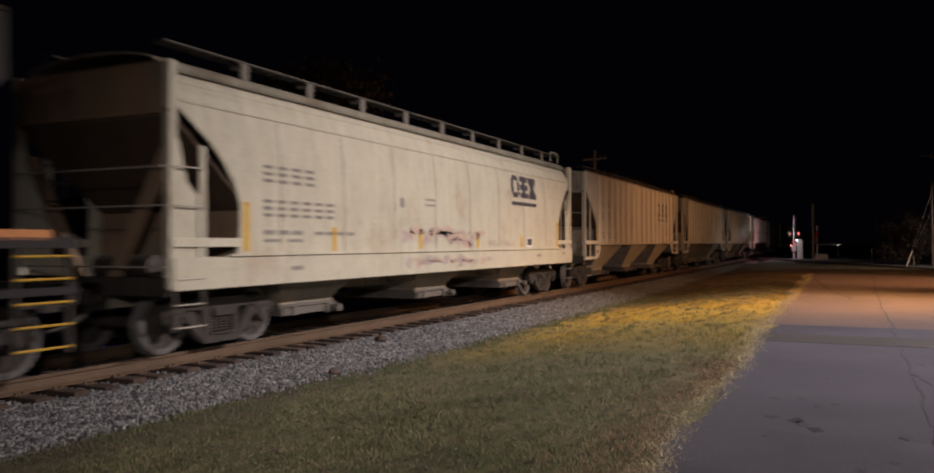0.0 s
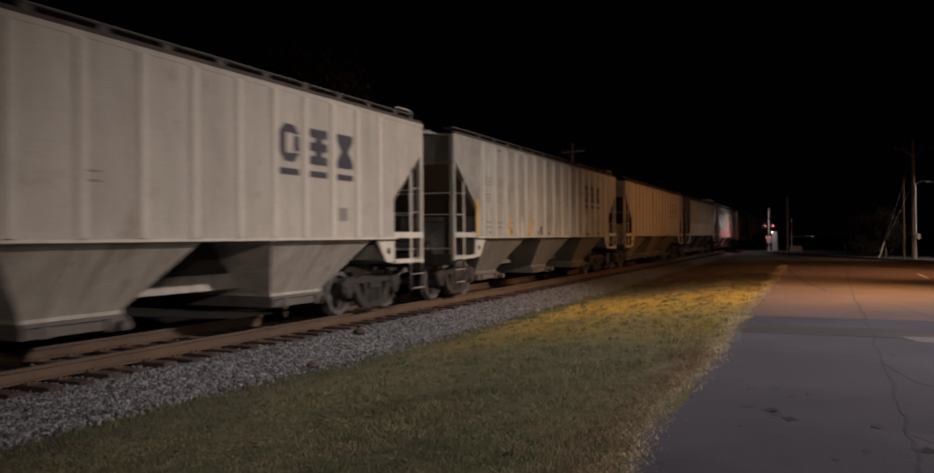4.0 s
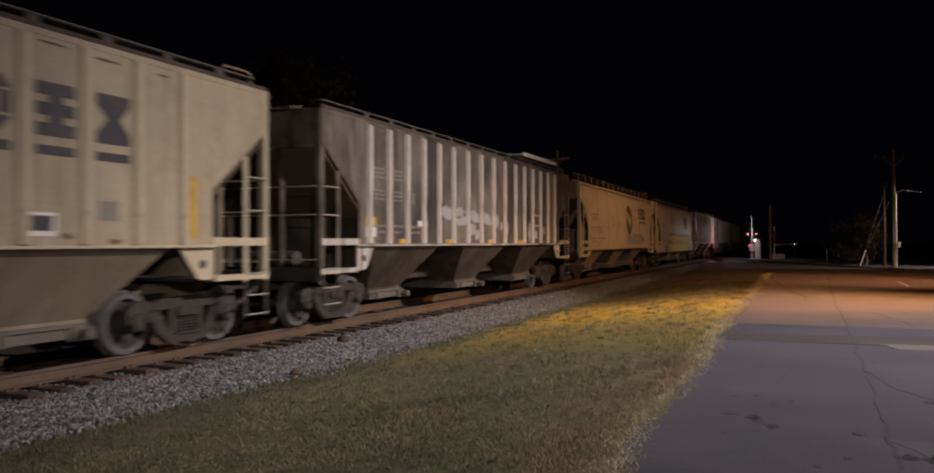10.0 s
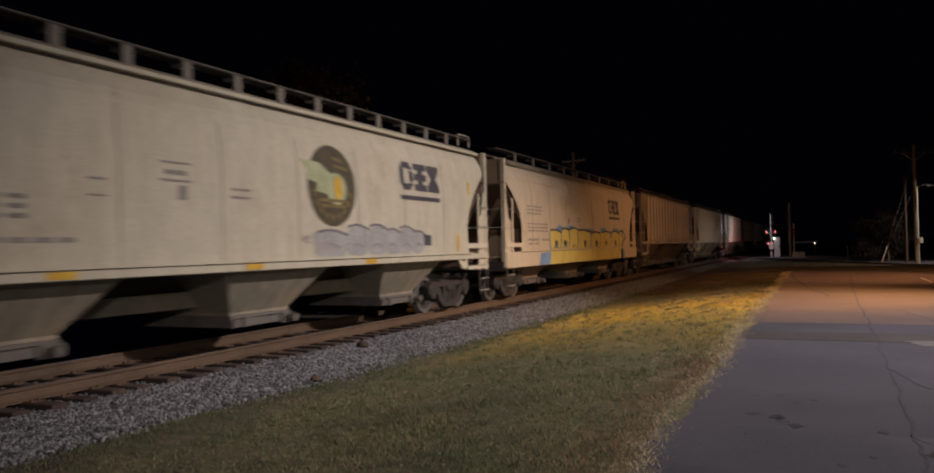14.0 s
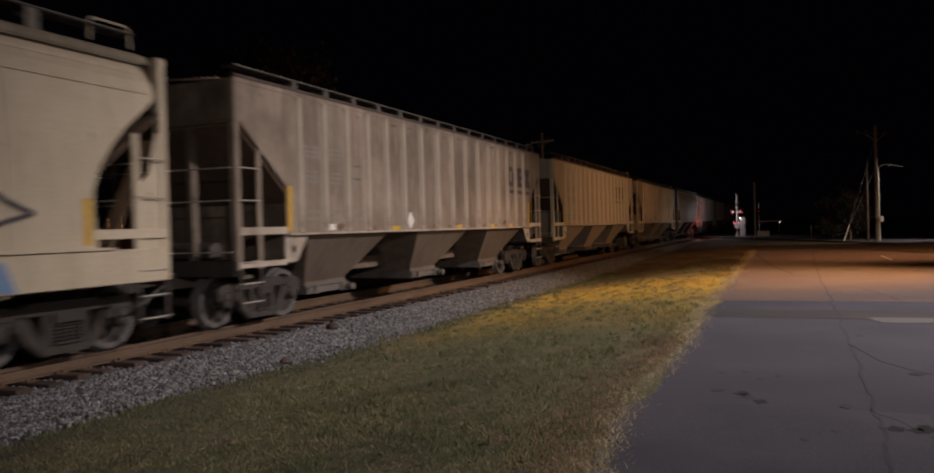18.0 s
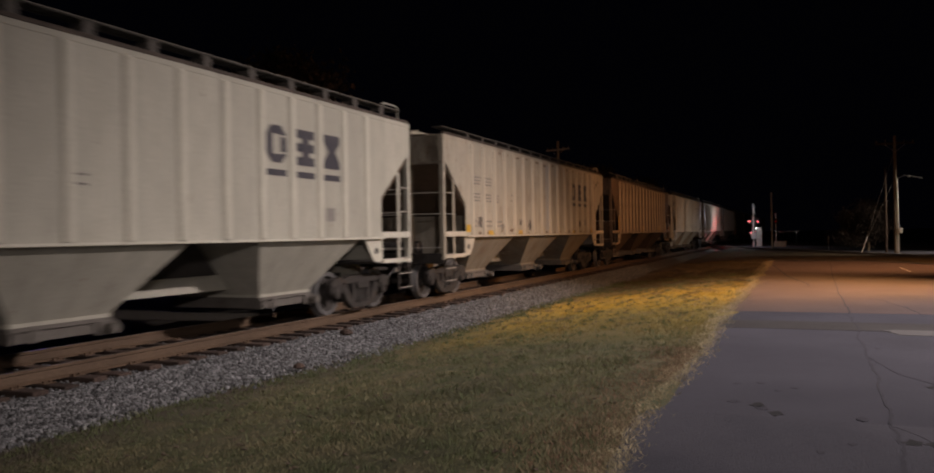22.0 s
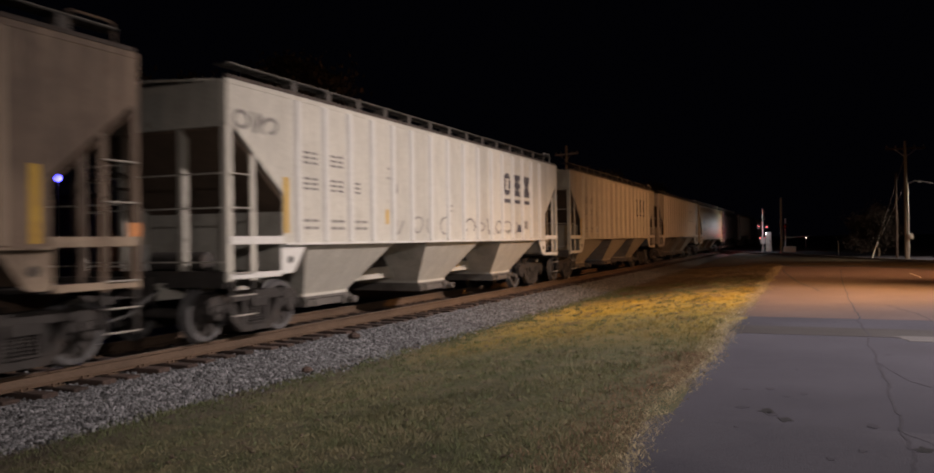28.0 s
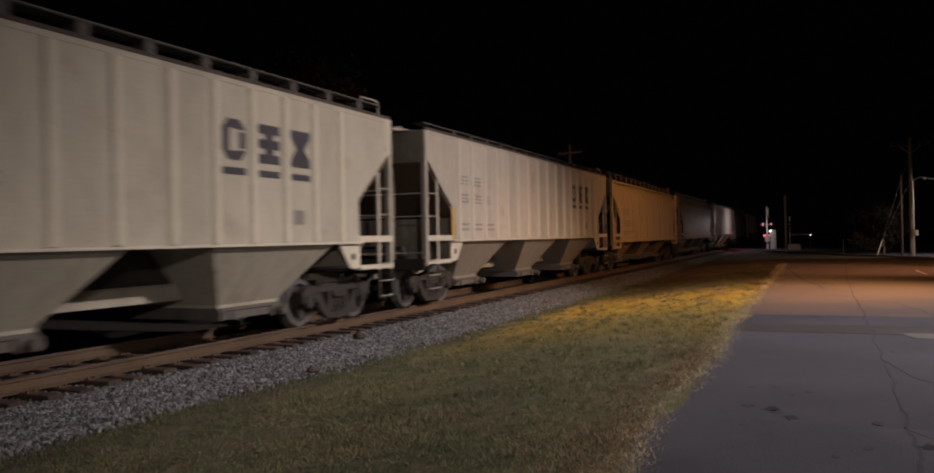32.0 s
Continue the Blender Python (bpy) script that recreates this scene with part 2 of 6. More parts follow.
M["railhead"] = surf("polished_rail", (0.42, 0.38, 0.34), (0.30, 0.25, 0.21), 0.35, metal=0.8, scale=3, fine=30, bump=0.05)
M["steel"] = surf("dirty_steel", (0.028, 0.025, 0.024), (0.050, 0.045, 0.042), 0.72, metal=0.1, scale=5, fine=40, bump=0.3, stain=(0.055, 0.036, 0.025), stain_at=(0.58, 0.74))
M["tread"] = wheel_steel("worn_wheel")
M["rung"] = surf("galvanised_rung", (0.55, 0.53, 0.48), (0.42, 0.40, 0.36), 0.45, metal=0.2, scale=6, fine=40, bump=0.1)
M["grate"] = surf("walkway_grating", (0.045, 0.042, 0.038), (0.03, 0.028, 0.026), 0.7, metal=0.2, scale=6, fine=90, bump=0.8, dist=0.01)
M["yellow"] = surf("yellow_reflector", (0.62, 0.40, 0.04), (0.50, 0.30, 0.04), 0.5, scale=6, fine=30, bump=0.05)
M["orange"] = surf("orange_placard", (0.70, 0.30, 0.12), (0.60, 0.26, 0.10), 0.5, scale=6, fine=30, bump=0.05)
M["white"] = surf("white_sticker", (0.78, 0.78, 0.76), (0.66, 0.66, 0.66), 0.5, scale=6, fine=30, bump=0.05)
M["navy"] = surf("faded_navy_paint", (0.042, 0.042, 0.058), (0.068, 0.066, 0.082), 0.6, scale=3, fine=30, bump=0.05)
M["faded"] = surf("faded_grey_paint", (0.20, 0.19, 0.18), (0.26, 0.25, 0.235), 0.6, scale=4, fine=30, bump=0.05)
M["wood"] = surf("pole_wood", (0.22, 0.19, 0.16), (0.30, 0.265, 0.225), 0.85, scale=6, fine=40, bump=0.6, stretch=(1, 1, 0.08))
# wood made paler so that poles out of the lamps' reach still show
M["pale_wood"] = surf("brightened_pole_wood", (0.42, 0.40, 0.37), (0.52, 0.50, 0.46), 0.85, scale=6, fine=40, bump=0.6, stretch=(1, 1, 0.08))
M["galv"] = surf("galvanised_steel", (0.62, 0.62, 0.62), (0.50, 0.50, 0.51), 0.45, metal=0.5, scale=6, fine=40, bump=0.1)
M["black"] = surf("black_paint", (0.02, 0.02, 0.02), (0.03, 0.03, 0.03), 0.5, scale=5, fine=40, bump=0.05)
M["bark"] = surf("tree_bark", (0.10, 0.075, 0.055), (0.16, 0.125, 0.09), 0.9, scale=4, fine=30, bump=0.9, dist=0.03, stretch=(1, 1, 0.25))
M["leaf"] = surf("autumn_leaves", (0.060, 0.046, 0.032), (0.085, 0.058, 0.038), 0.9, scale=0.5, fine=8, bump=0, spread=0.5, island=True)
M["red"] = glow("red_signal_lens", (1.0, 0.09, 0.10), 10)
M["red_dim"] = glow("far_red_lens", (1.0, 0.03, 0.02), 0.25)
M["twig_leaf"] = surf("bare_bush_leaves", (0.020, 0.013, 0.010), (0.032, 0.019, 0.013), 0.8, scale=0.5, fine=8, bump=0, spread=0.5, island=True)
M["rust"] = surf("rust_stain", (0.20, 0.135, 0.09), (0.12, 0.085, 0.06), 0.85, scale=8, fine=40, bump=0.1)
M["soot"] = surf("black_smudge", (0.09, 0.08, 0.075), (0.15, 0.135, 0.12), 0.85, scale=8, fine=40, bump=0.1)
# slope sheets face down and away; their shade is put into this brown
M["slope"] = surf("shaded_slope_sheet", (0.085, 0.058, 0.040), (0.125, 0.085, 0.058), 0.85, scale=1.5, fine=30, bump=0.15, stretch=(1, 1, 0.4), stain=(0.05, 0.036, 0.027), stain_at=(0.5, 0.7))
M["eave"] = surf("dark_roof_edge", (0.085, 0.066, 0.056), (0.055, 0.044, 0.038), 0.8, scale=3, fine=30, bump=0.2)
M["rusty_bracket"] = surf("grimy_bracket", (0.10, 0.092, 0.085), (0.07, 0.062, 0.056), 0.7, metal=0.1, scale=5, fine=40, bump=0.1)
M["bracket"] = surf("dull_galvanised_bracket", (0.19, 0.178, 0.16), (0.14, 0.13, 0.115), 0.6, metal=0.1, scale=5, fine=40, bump=0.1)
M["crack"] = surf("road_crack_dirt", (0.052, 0.052, 0.072), (0.066, 0.066, 0.088), 0.9, scale=6, fine=50, bump=0.4)
M["white_glow"] = glow("white_lamp_lens", (0.95, 0.97, 1.0), 9)
M["blue_glow"] = glow("blue_white_lamp_lens", (0.05, 0.045, 1.0), 16)
M["warm_glow"] = glow("far_lamp_lens", (1.0, 0.92, 0.8), 12)
M["orange_glow"] = glow("sodium_lens", (1.0, 0.5, 0.12), 10)
M["amber_glow"] = glow("amber_window", (1.0, 0.36, 0.12), 0.55)
M["store_glow"] = glow("store_light", (0.80, 0.82, 1.0), 0.75)
M["brick"] = surf("dark_brick", (0.10, 0.06, 0.05), (0.14, 0.09, 0.07), 0.9, scale=3, fine=14, bump=0.5)


# ---------------------------------------------------------------- mesh helpers
class Build:
    """Collects vertices and faces for one mesh."""

    def __init__(self):
        self.v, self.f = [], []

    def add(self, vs, fs):
        n = len(self.v)
        self.v += [tuple(p) for p in vs]
        self.f += [tuple(n + i for i in f) for f in fs]
        return self

    def box(self, x0, x1, y0, y1, z0, z1):
        return self.add([(x, y, z) for x in (x0, x1) for y in (y0, y1) for z in (z0, z1)],
                        [(0, 1, 3, 2), (4, 6, 7, 5), (0, 4, 5, 1), (2, 3, 7, 6), (0, 2, 6, 4), (1, 5, 7, 3)])

    def slab(self, poly, x0, x1):
        """A plate of outline poly in (y, z), from x0 to x1."""
        n = len(poly)
        vs = [(x0, y, z) for y, z in poly] + [(x1, y, z) for y, z in poly]
        return self.add(vs, [tuple(range(n - 1, -1, -1)), tuple(range(n, 2 * n))] + [(i, (i + 1) % n, n + (i + 1) % n, n + i) for i in range(n)])

    def plan(self, poly, z0, z1):
        n = len(poly)
        vs = [(x, y, z0) for x, y in poly] + [(x, y, z1) for x, y in poly]
        return self.add(vs, [tuple(range(n - 1, -1, -1)), tuple(range(n, 2 * n))] + [(i, (i + 1) % n, n + (i + 1) % n, n + i) for i in range(n)])

    def hexa(self, low, high):
        """A solid between two quads of 3D points."""
        return self.add(list(low) + list(high), [(3, 2, 1, 0), (4, 5, 6, 7), (0, 1, 5, 4), (1, 2, 6, 5), (2, 3, 7, 6), (3, 0, 4, 7)])

    def rod(self, a, b, r, n=8, r2=None):
        a, b = Vector(a), Vector(b)
        q = (b - a).to_track_quat("Z", "Y")
        vs = []
        for p, rr in ((a, r), (b, r if r2 is None else r2)):
            vs += [p + q @ Vector((rr * math.cos(2 * math.pi * i / n), rr * math.sin(2 * math.pi * i / n), 0)) for i in range(n)]
        return self.add(vs, [tuple(range(n - 1, -1, -1)), tuple(range(n, 2 * n))] + [(i, (i + 1) % n, n + (i + 1) % n, n + i) for i in range(n)])

    def tube(self, pts, r, n=6):
        for a, b in zip(pts[:-1], pts[1:]):
            self.rod(a, b, r, n)
        return self

    def spin(self, profile, x_axis=True, n=32, centre=(0, 0, 0)):
        """A turned solid: profile of (along, radius), round the x or the z axis."""
        vs, fs = [], []
        k = len(profile)
        for i in range(n):
            a = 2 * math.pi * i / n
            for p, r in profile:
                c, s = r * math.cos(a), r * math.sin(a)
                vs.append((centre[0] + p, centre[1] + c, centre[2] + s) if x_axis else (centre[0] + c, centre[1] + s, centre[2] + p))
        for i in range(n):
            for j in range(k - 1):
                a, b = i * k + j, ((i + 1) % n) * k + j
                fs.append((a, a + 1, b + 1, b))
        fs += [tuple(i * k for i in range(n))[::-1], tuple(i * k + k - 1 for i in range(n))]
        return self.add(vs, fs)

    def mesh(self, name, smooth=False, bevel=0.0):
        me = bpy.data.meshes.new(name)
        me.from_pydata(self.v, [], self.f)
        if bevel:
            bm = bmesh.new()
            bm.from_mesh(me)
            bmesh.ops.recalc_face_normals(bm, faces=bm.faces)
            bmesh.ops.bevel(bm, geom=bm.edges[:], offset=bevel, segments=1, affect="EDGES", clamp_overlap=True)
            bm.to_mesh(me)
            bm.free()
        else:
            bm = bmesh.new()
            bm.from_mesh(me)
            bmesh.ops.recalc_face_normals(bm, faces=bm.faces)
            bm.to_mesh(me)
            bm.free()
        if smooth:
            me.shade_smooth()
            me.set_sharp_from_angle(angle=radians(38))
        me.materials.append(None)
        return me


def dress(ob, material):
    ob.material_slots[0].link = "OBJECT"
    ob.material_slots[0].material = material
    return ob


def part(name, mesh, material, parent, label="", at=None):
    """One mesh object under a thing or under a part."""
    ob = dress(new(name, mesh), material)
    ob.parent = parent
    if at is not None:
        ob.matrix_basis = at
    if label:
        ob["label"] = label
    return ob


def solid(name, build, material, label, category, group="", kind="", smooth=False, bevel=0.0):
    ob = dress(new(name, build.mesh(name, smooth, bevel)), material)
    return tagged(ob, label, category, group, kind)


def base(name, label, category, group="", kind="", at=(0, 0, 0)):
    ob = new(name)
    ob.location = at
    return tagged(ob, label, category, group, kind)


# ---------------------------------------------------------------- ground
def ground_z(x, y):
    """Height of the soil: a shallow swale between the track and the road, level further off."""
    if x < -13.5:
        return -0.5
    if x < -7.0:
        return -0.46
    if x < -1.9:
        f = (x + 7.0) / 5.1
        near = -0.46 + 0.45 * (f * f * (3 - 2 * f))
    else:
        near = -0.012
    g = min(max((y - 40) / 25, 0), 1)
    return near * (1 - g) + g * (-0.10 if x > -7 else -0.3)


def make_ground():
    xs = [-1500, -600, -250, -120, -60, -40, -28, -20, -16, -13.5, -12, -9.8, -8, -7.2] + [-6.6 + 0.35 * i for i in range(17)] + [0, 2, 4, 7, 12, 20, 40, 90, 250, 600, 1500]
    ys = [-1500, -500, -150, -60, -30, -15, -8, -4] + [-2 + 0.8 * i for i in range(64)] + [52, 56, 60, 66, 74, 85, 100, 130, 180, 260, 400, 700, 1500]
    b = Build()
    vs = []
    for y in ys:
        for x in xs:
            z = ground_z(x, y)
            if -6.7 < x < -1.3 and -3 < y < 50:
                z += 0.035 * noise.noise((x * 0.9, y * 0.7, 3.1)) + 0.02 * noise.noise((x * 2.7, y * 2.1, 9.0))
            vs.append((x, y, z))
    w = len(xs)
    fs = [(j * w + i, j * w + i + 1, (j + 1) * w + i + 1, (j + 1) * w + i) for j in range(len(ys) - 1) for i in range(w - 1)]
    b.add(vs, fs)
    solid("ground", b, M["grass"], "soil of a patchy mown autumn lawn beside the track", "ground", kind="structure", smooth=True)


def road_edge(y):
    return -1.36 - 0.006 * max(y - 12, 0) + 0.10 * noise.noise((y * 0.55, 0.3, 0)) + 0.05 * noise.noise((y * 2.3, 5.3, 0)) + (0.22 * max(0, 6.6 - y) / 2 if y > 2 else 0.5)


def strip(y0, y1, step, right, z, thick=0.09, left=None):
    """A pavement slab between the ragged left edge and x = right."""
    n = max(2, int((y1 - y0) / step) + 1)
    ys = [y0 + (y1 - y0) * i / (n - 1) for i in range(n)]
    poly = [((left if left is not None else road_edge(y)), y) for y in ys] + [(right, y1), (right, y0)]
    return Build().plan(poly, z - thick, z)


def make_road():
    solid("road", strip(-30, 16.9, 0.2, 9.0, 0.0), M["asphalt"], "worn bluish grey asphalt road with cracks and oil stains", "road", kind="structure")
    b = Build()
    n = 120
    left = [(road_edge(16.9 + 27.6 * i / n), 16.9 + 27.6 * i / n) for i in range(n + 1)]
    far = [(0.5, 44.3), (2.5, 44.0), (4.0, 42.0), (5.5, 38.6), (7.5, 36.0), (9.0, 34.0), (9.0, 16.9)]
    b.plan(left + far, -0.09, 0.001)
    solid("road_far", b, M["asphalt_far"], "reddish asphalt road surface", "road", kind="structure")
    lip = Build()
    pts = [(-1.6, 44.62), (0.5, 44.42), (2.5, 44.12), (4.0, 42.12), (5.5, 38.72), (7.5, 36.12)]
    for (xa, ya), (xb, yb) in zip(pts[:-1], pts[1:]):
        lip.hexa([(xa, ya, -0.12), (xb, yb, -0.12), (xb, yb + 0.5, -0.12), (xa, ya + 0.5, -0.12)], [(xa, ya, 0.012), (xb, yb, 0.012), (xb, yb + 0.4, 0.035), (xa, ya + 0.4, 0.035)])
    solid("road_edge_lip", lip, M["tar"], "dark lip where the road surface ends", "road edge", kind="structure")
    solid("trench_patch", strip(14.0, 15.2, 0.12, 9.0, 0.004, 0.05), M["asphalt_dark"], "darker asphalt strip over an old trench across the road", "road patch", kind="structure")
    solid("near_patch", strip(-30, 7.35, 0.2, 9.0, 0.004, 0.05), M["asphalt_near"], "slightly darker rough asphalt patch", "road patch", kind="structure")
    # pale concrete patch
    pale = [(1.22 + 0.35 * noise.noise((i * 1.7, 2, 0)) + (0 if i % 2 else 0.05), 13.55 + 0.11 * i) for i in range(7)]
    solid("pale_patch", Build().plan(pale + [(5.5, 14.2), (5.5, 13.55)], -0.04, 0.006), M["asphalt_pale"], "pale worn concrete patch in the asphalt", "road patch", kind="structure")
    # tar-sealed cracks
    def crack(pts, w, name="road_crack"):
        b = Build()
        line = []
        for (xa, ya), (xb, yb) in zip(pts[:-1], pts[1:]):
            k = max(3, int(math.hypot(xb - xa, yb - ya) / 0.12))
            line += [(xa + (xb - xa) * i / k, ya + (yb - ya) * i / k) for i in range(k)]
        line.append(pts[-1])
        off = [(x + 0.075 * noise.noise((y * 1.3, x, 1)) + 0.035 * noise.noise((y * 6, x, 4)), y, w * (0.55 + 0.7 * abs(noise.noise((y * 3.3, x, 7))))) for x, y in line]
        for (xa, ya, wa), (xb, yb, wb) in zip(off[:-1], off[1:]):
            zt = 0.0056 if min(ya, yb) < 7.4 or 13.8 < max(ya, yb) < 15.4 else 0.0026
            b.hexa([(xa - wa, ya, -0.01), (xa + wa, ya, -0.01), (xb + wb, yb, -0.01), (xb - wb, yb, -0.01)], [(xa - wa, ya, zt), (xa + wa, ya, zt), (xb + wb, yb, zt), (xb - wb, yb, zt)])
        solid(name, b, M["crack"], "dirt-filled crack running along the asphalt", "road crack", kind="structure")
    crack([(0.58, 2.0), (0.61, 6.2), (0.70, 8.0), (0.77, 14.4), (0.83, 22.4), (0.92, 30), (1.2, 41)], 0.018)
    crack([(-1.3, 40), (-0.55, 30.5), (0.2, 25.0)], 0.04)
    crack([(1.55, 20.4), (1.9, 18.3), (2.0, 16.6)], 0.016)
    crack([(0.65, 7.4), (1.1, 6.2), (1.5, 5.2)], 0.005)
    crack([(0.74, 11.2), (0.95, 9.9), (1.18, 9.4), (1.6, 8.9)], 0.006)
    # oil stains
    rnd = random.Random(4)
    for x, y, r in ((-0.40, 7.86, 0.07), (-0.36, 7.72, 0.055), (-0.24, 7.53, 0.06), (0.74, 6.78, 0.07), (0.88, 6.76, 0.065), (1.2, 9.2, 0.06), (-0.62, 7.95, 0.05), (-0.42, 9.0, 0.04), (-0.66, 8.9, 0.035), (-0.25, 8.6, 0.03), (0.45, 7.5, 0.05), (0.95, 6.85, 0.07), (-0.6, 7.1, 0.02), (0.32, 6.6, 0.03), (-0.1, 8.8, 0.03), (0.9, 12.0, 0.03), (0.1, 6.3, 0.03), (-0.2, 10.4, 0.02)):
        n = 14
        poly = [(x + r * (0.5 + 0.9 * rnd.random()) * math.cos(2 * math.pi * i / n), y + 1.5 * r * (0.7 + 0.55 * rnd.random()) * math.sin(2 * math.pi * i / n)) for i in range(n)]
        solid("oil_stain", Build().plan(poly, -0.005, 0.0022 if y > 7.5 else 0.0058), M["oil" if r > 0.055 else "crack"], "dark oil drip stain on the asphalt", "stain", kind="structure")
    # the road that crosses the track further off
    dx, dy = 16.6, -41.5
    l = math.hypot(dx, dy)
    ux, uy, nx, ny = dx / l, dy / l, 41.5 / l, 16.6 / l
    ax, ay = -10.4, 94.0
    q = lambda s, o: (ax + ux * s + nx * o, ay + uy * s + ny * o)
    solid("crossing_road", Build().plan([q(-80, 0), q(75, 0), q(75, 7.2), q(-80, 7.2)], -0.3, -0.02), M["asphalt"], "asphalt side road over the level crossing", "road", kind="structure")
    solid("road_kerb", Build().plan([q(2.5, -0.35), q(75, -0.35), q(75, -0.02), q(2.5, -0.02)], -0.3, 0.05), M["asphalt_pale"], "pale concrete kerb of the crossing road", "kerb", kind="structure")
    for s, o in ((52, 3.4), (45, 3.4)):
        solid("road_mark", Build().plan([q(s, o), q(s + 2.5, o), q(s + 2.5, o + 0.12), q(s, o + 0.12)], -0.03, -0.014), M["white"], "worn white road marking", "road marking", kind="structure")
    solid("stall_line", Build().plan([(3.57, 33.0), (3.62, 33.0), (3.62, 36.6), (3.57, 36.6)], -0.01, 0.007), M["white"], "short worn white painted line", "road marking", kind="structure")


M["tuft"] = surf("tuft_blades", (0.075, 0.100, 0.045), (0.13, 0.145, 0.070), 0.85, scale=1.2, fine=9, bump=0, spread=0.45, island=True)
M["litter"] = surf("dead_litter", (0.17, 0.105, 0.07), (0.25, 0.17, 0.11), 0.85, scale=3, fine=20, bump=0, spread=0.4, island=True)
M["oil"] = surf("oil_soaked_asphalt", (0.020, 0.021, 0.026), (0.034, 0.035, 0.042), 0.8, scale=9, fine=60, bump=0.5)
M["straw"] = surf("dry_straw", (0.34, 0.29, 0.175), (0.46, 0.39, 0.25), 0.8, scale=3, fine=20, bump=0, spread=0.4, island=True)
M["asphalt_near"] = surf("asphalt_rough", (0.068, 0.069, 0.094), (0.092, 0.092, 0.120), 0.9, scale=0.8, fine=60, bump=0.8, dist=0.008, stain=(0.052, 0.051, 0.066), stain_at=(0.53, 0.68))


# ---------------------------------------------------------------- track
RAIL_H = 0.18


def make_track():
    b = Build()
    sec = [(-1.9, -0.27), (-1.25, -0.25), (1.25, -0.25), (1.6, -0.28), (2.48, -0.45), (2.7, -0.6), (-3.6, -0.6), (-3.5, -0.5)]
    ys = [-120, -30, -5, 0, 10, 20, 30, 60, 120, 420]
    vs = [(TRACK_X + x, y, z) for y in ys for x, z in sec]
    n = len(sec)
    fs = [(j * n + i, j * n + (i + 1) % n, (j + 1) * n + (i + 1) % n, (j + 1) * n + i) for j in range(len(ys) - 1) for i in range(n)]
    b.add(vs, fs)
    solid("ballast_bed", b, M["bed"], "bed of crushed grey stone under the track", "ballast", kind="structure")
    track = base("railway_track", "railway track with rusty rails on dark creosoted wooden ties", "railway track", kind="structure", at=(TRACK_X, 0, 0))
    prof = [(-0.072, -0.18), (0.072, -0.18), (0.072, -0.168), (0.014, -0.145), (0.010, -0.05), (0.036, -0.036), (0.036, -0.008), (0.028, 0.0), (-0.028, 0.0), (-0.036, -0.008), (-0.036, -0.036), (-0.010, -0.05), (-0.014, -0.145), (-0.072, -0.168)]
    rb = Build()
    n = len(prof)
    ys = [-120, -20, 0, 20, 60, 420]
    rb.add([(x, y, z - 0.001) for y in ys for x, z in prof], [(j * n + i, j * n + (i + 1) % n, (j + 1) * n + (i + 1) % n, (j + 1) * n + i) for j in range(len(ys) - 1) for i in range(n)])
    rm = rb.mesh("rail")
    hm = Build().box(-0.027, 0.027, -120, 420, -0.003, 0.0015).mesh("rail_head")
    for x in (-0.755, 0.755):
        r = part("rail", rm, M["rail"], track, "rust brown steel rail", pose(x, 0, 0))
        part("rail_head", hm, M["railhead"], r, "bright worn running surface")
    # ties with plates and spikes
    rnd = random.Random(7)
    tm = [Build().box(-1.30, 1.30, -0.115, 0.115, -0.36, -0.185).mesh("tie", bevel=0.012) for _ in range(2)]
    pb = Build().box(-0.17, 0.17, -0.09, 0.09, -0.187, -0.176)
    for sx in (-0.11, 0.11):
        for sy in (-0.05, 0.05):
            pb.box(sx - 0.014, sx + 0.014, sy - 0.014, sy + 0.014, -0.18, -0.155)
    pm = pb.mesh("tie_plate")
    for i in range(190):
        y = 0.6 + i * 0.49 + rnd.uniform(-0.04, 0.04)
        t = part("tie", tm[i % 2], M["tie"], track, "", pose(rnd.uniform(-0.07, 0.07), y, rnd.uniform(-0.012, 0.008), 0, rnd.uniform(-0.6, 0.6), rnd.uniform(-1.6, 1.6)))
        if i < 70:
            for x in (-0.755, 0.755):
                part("tie_plate", pm, M["rail"], t, "", pose(x, 0, 0))
    far = Build()
    for i in range(560):
        y = 93.9 + i * 0.58
        far.box(-1.3, 1.3, y - 0.11, y + 0.11, -0.36, -0.185)
    for i in range(60):
        far.box(-1.3, 1.3, 0.1 - i * 0.49 - 0.11, 0.1 - i * 0.49 + 0.11, -0.36, -0.185)
    tagged(part("distant_ties", far.mesh("distant_ties"), M["tie"], track), kind="stuff")


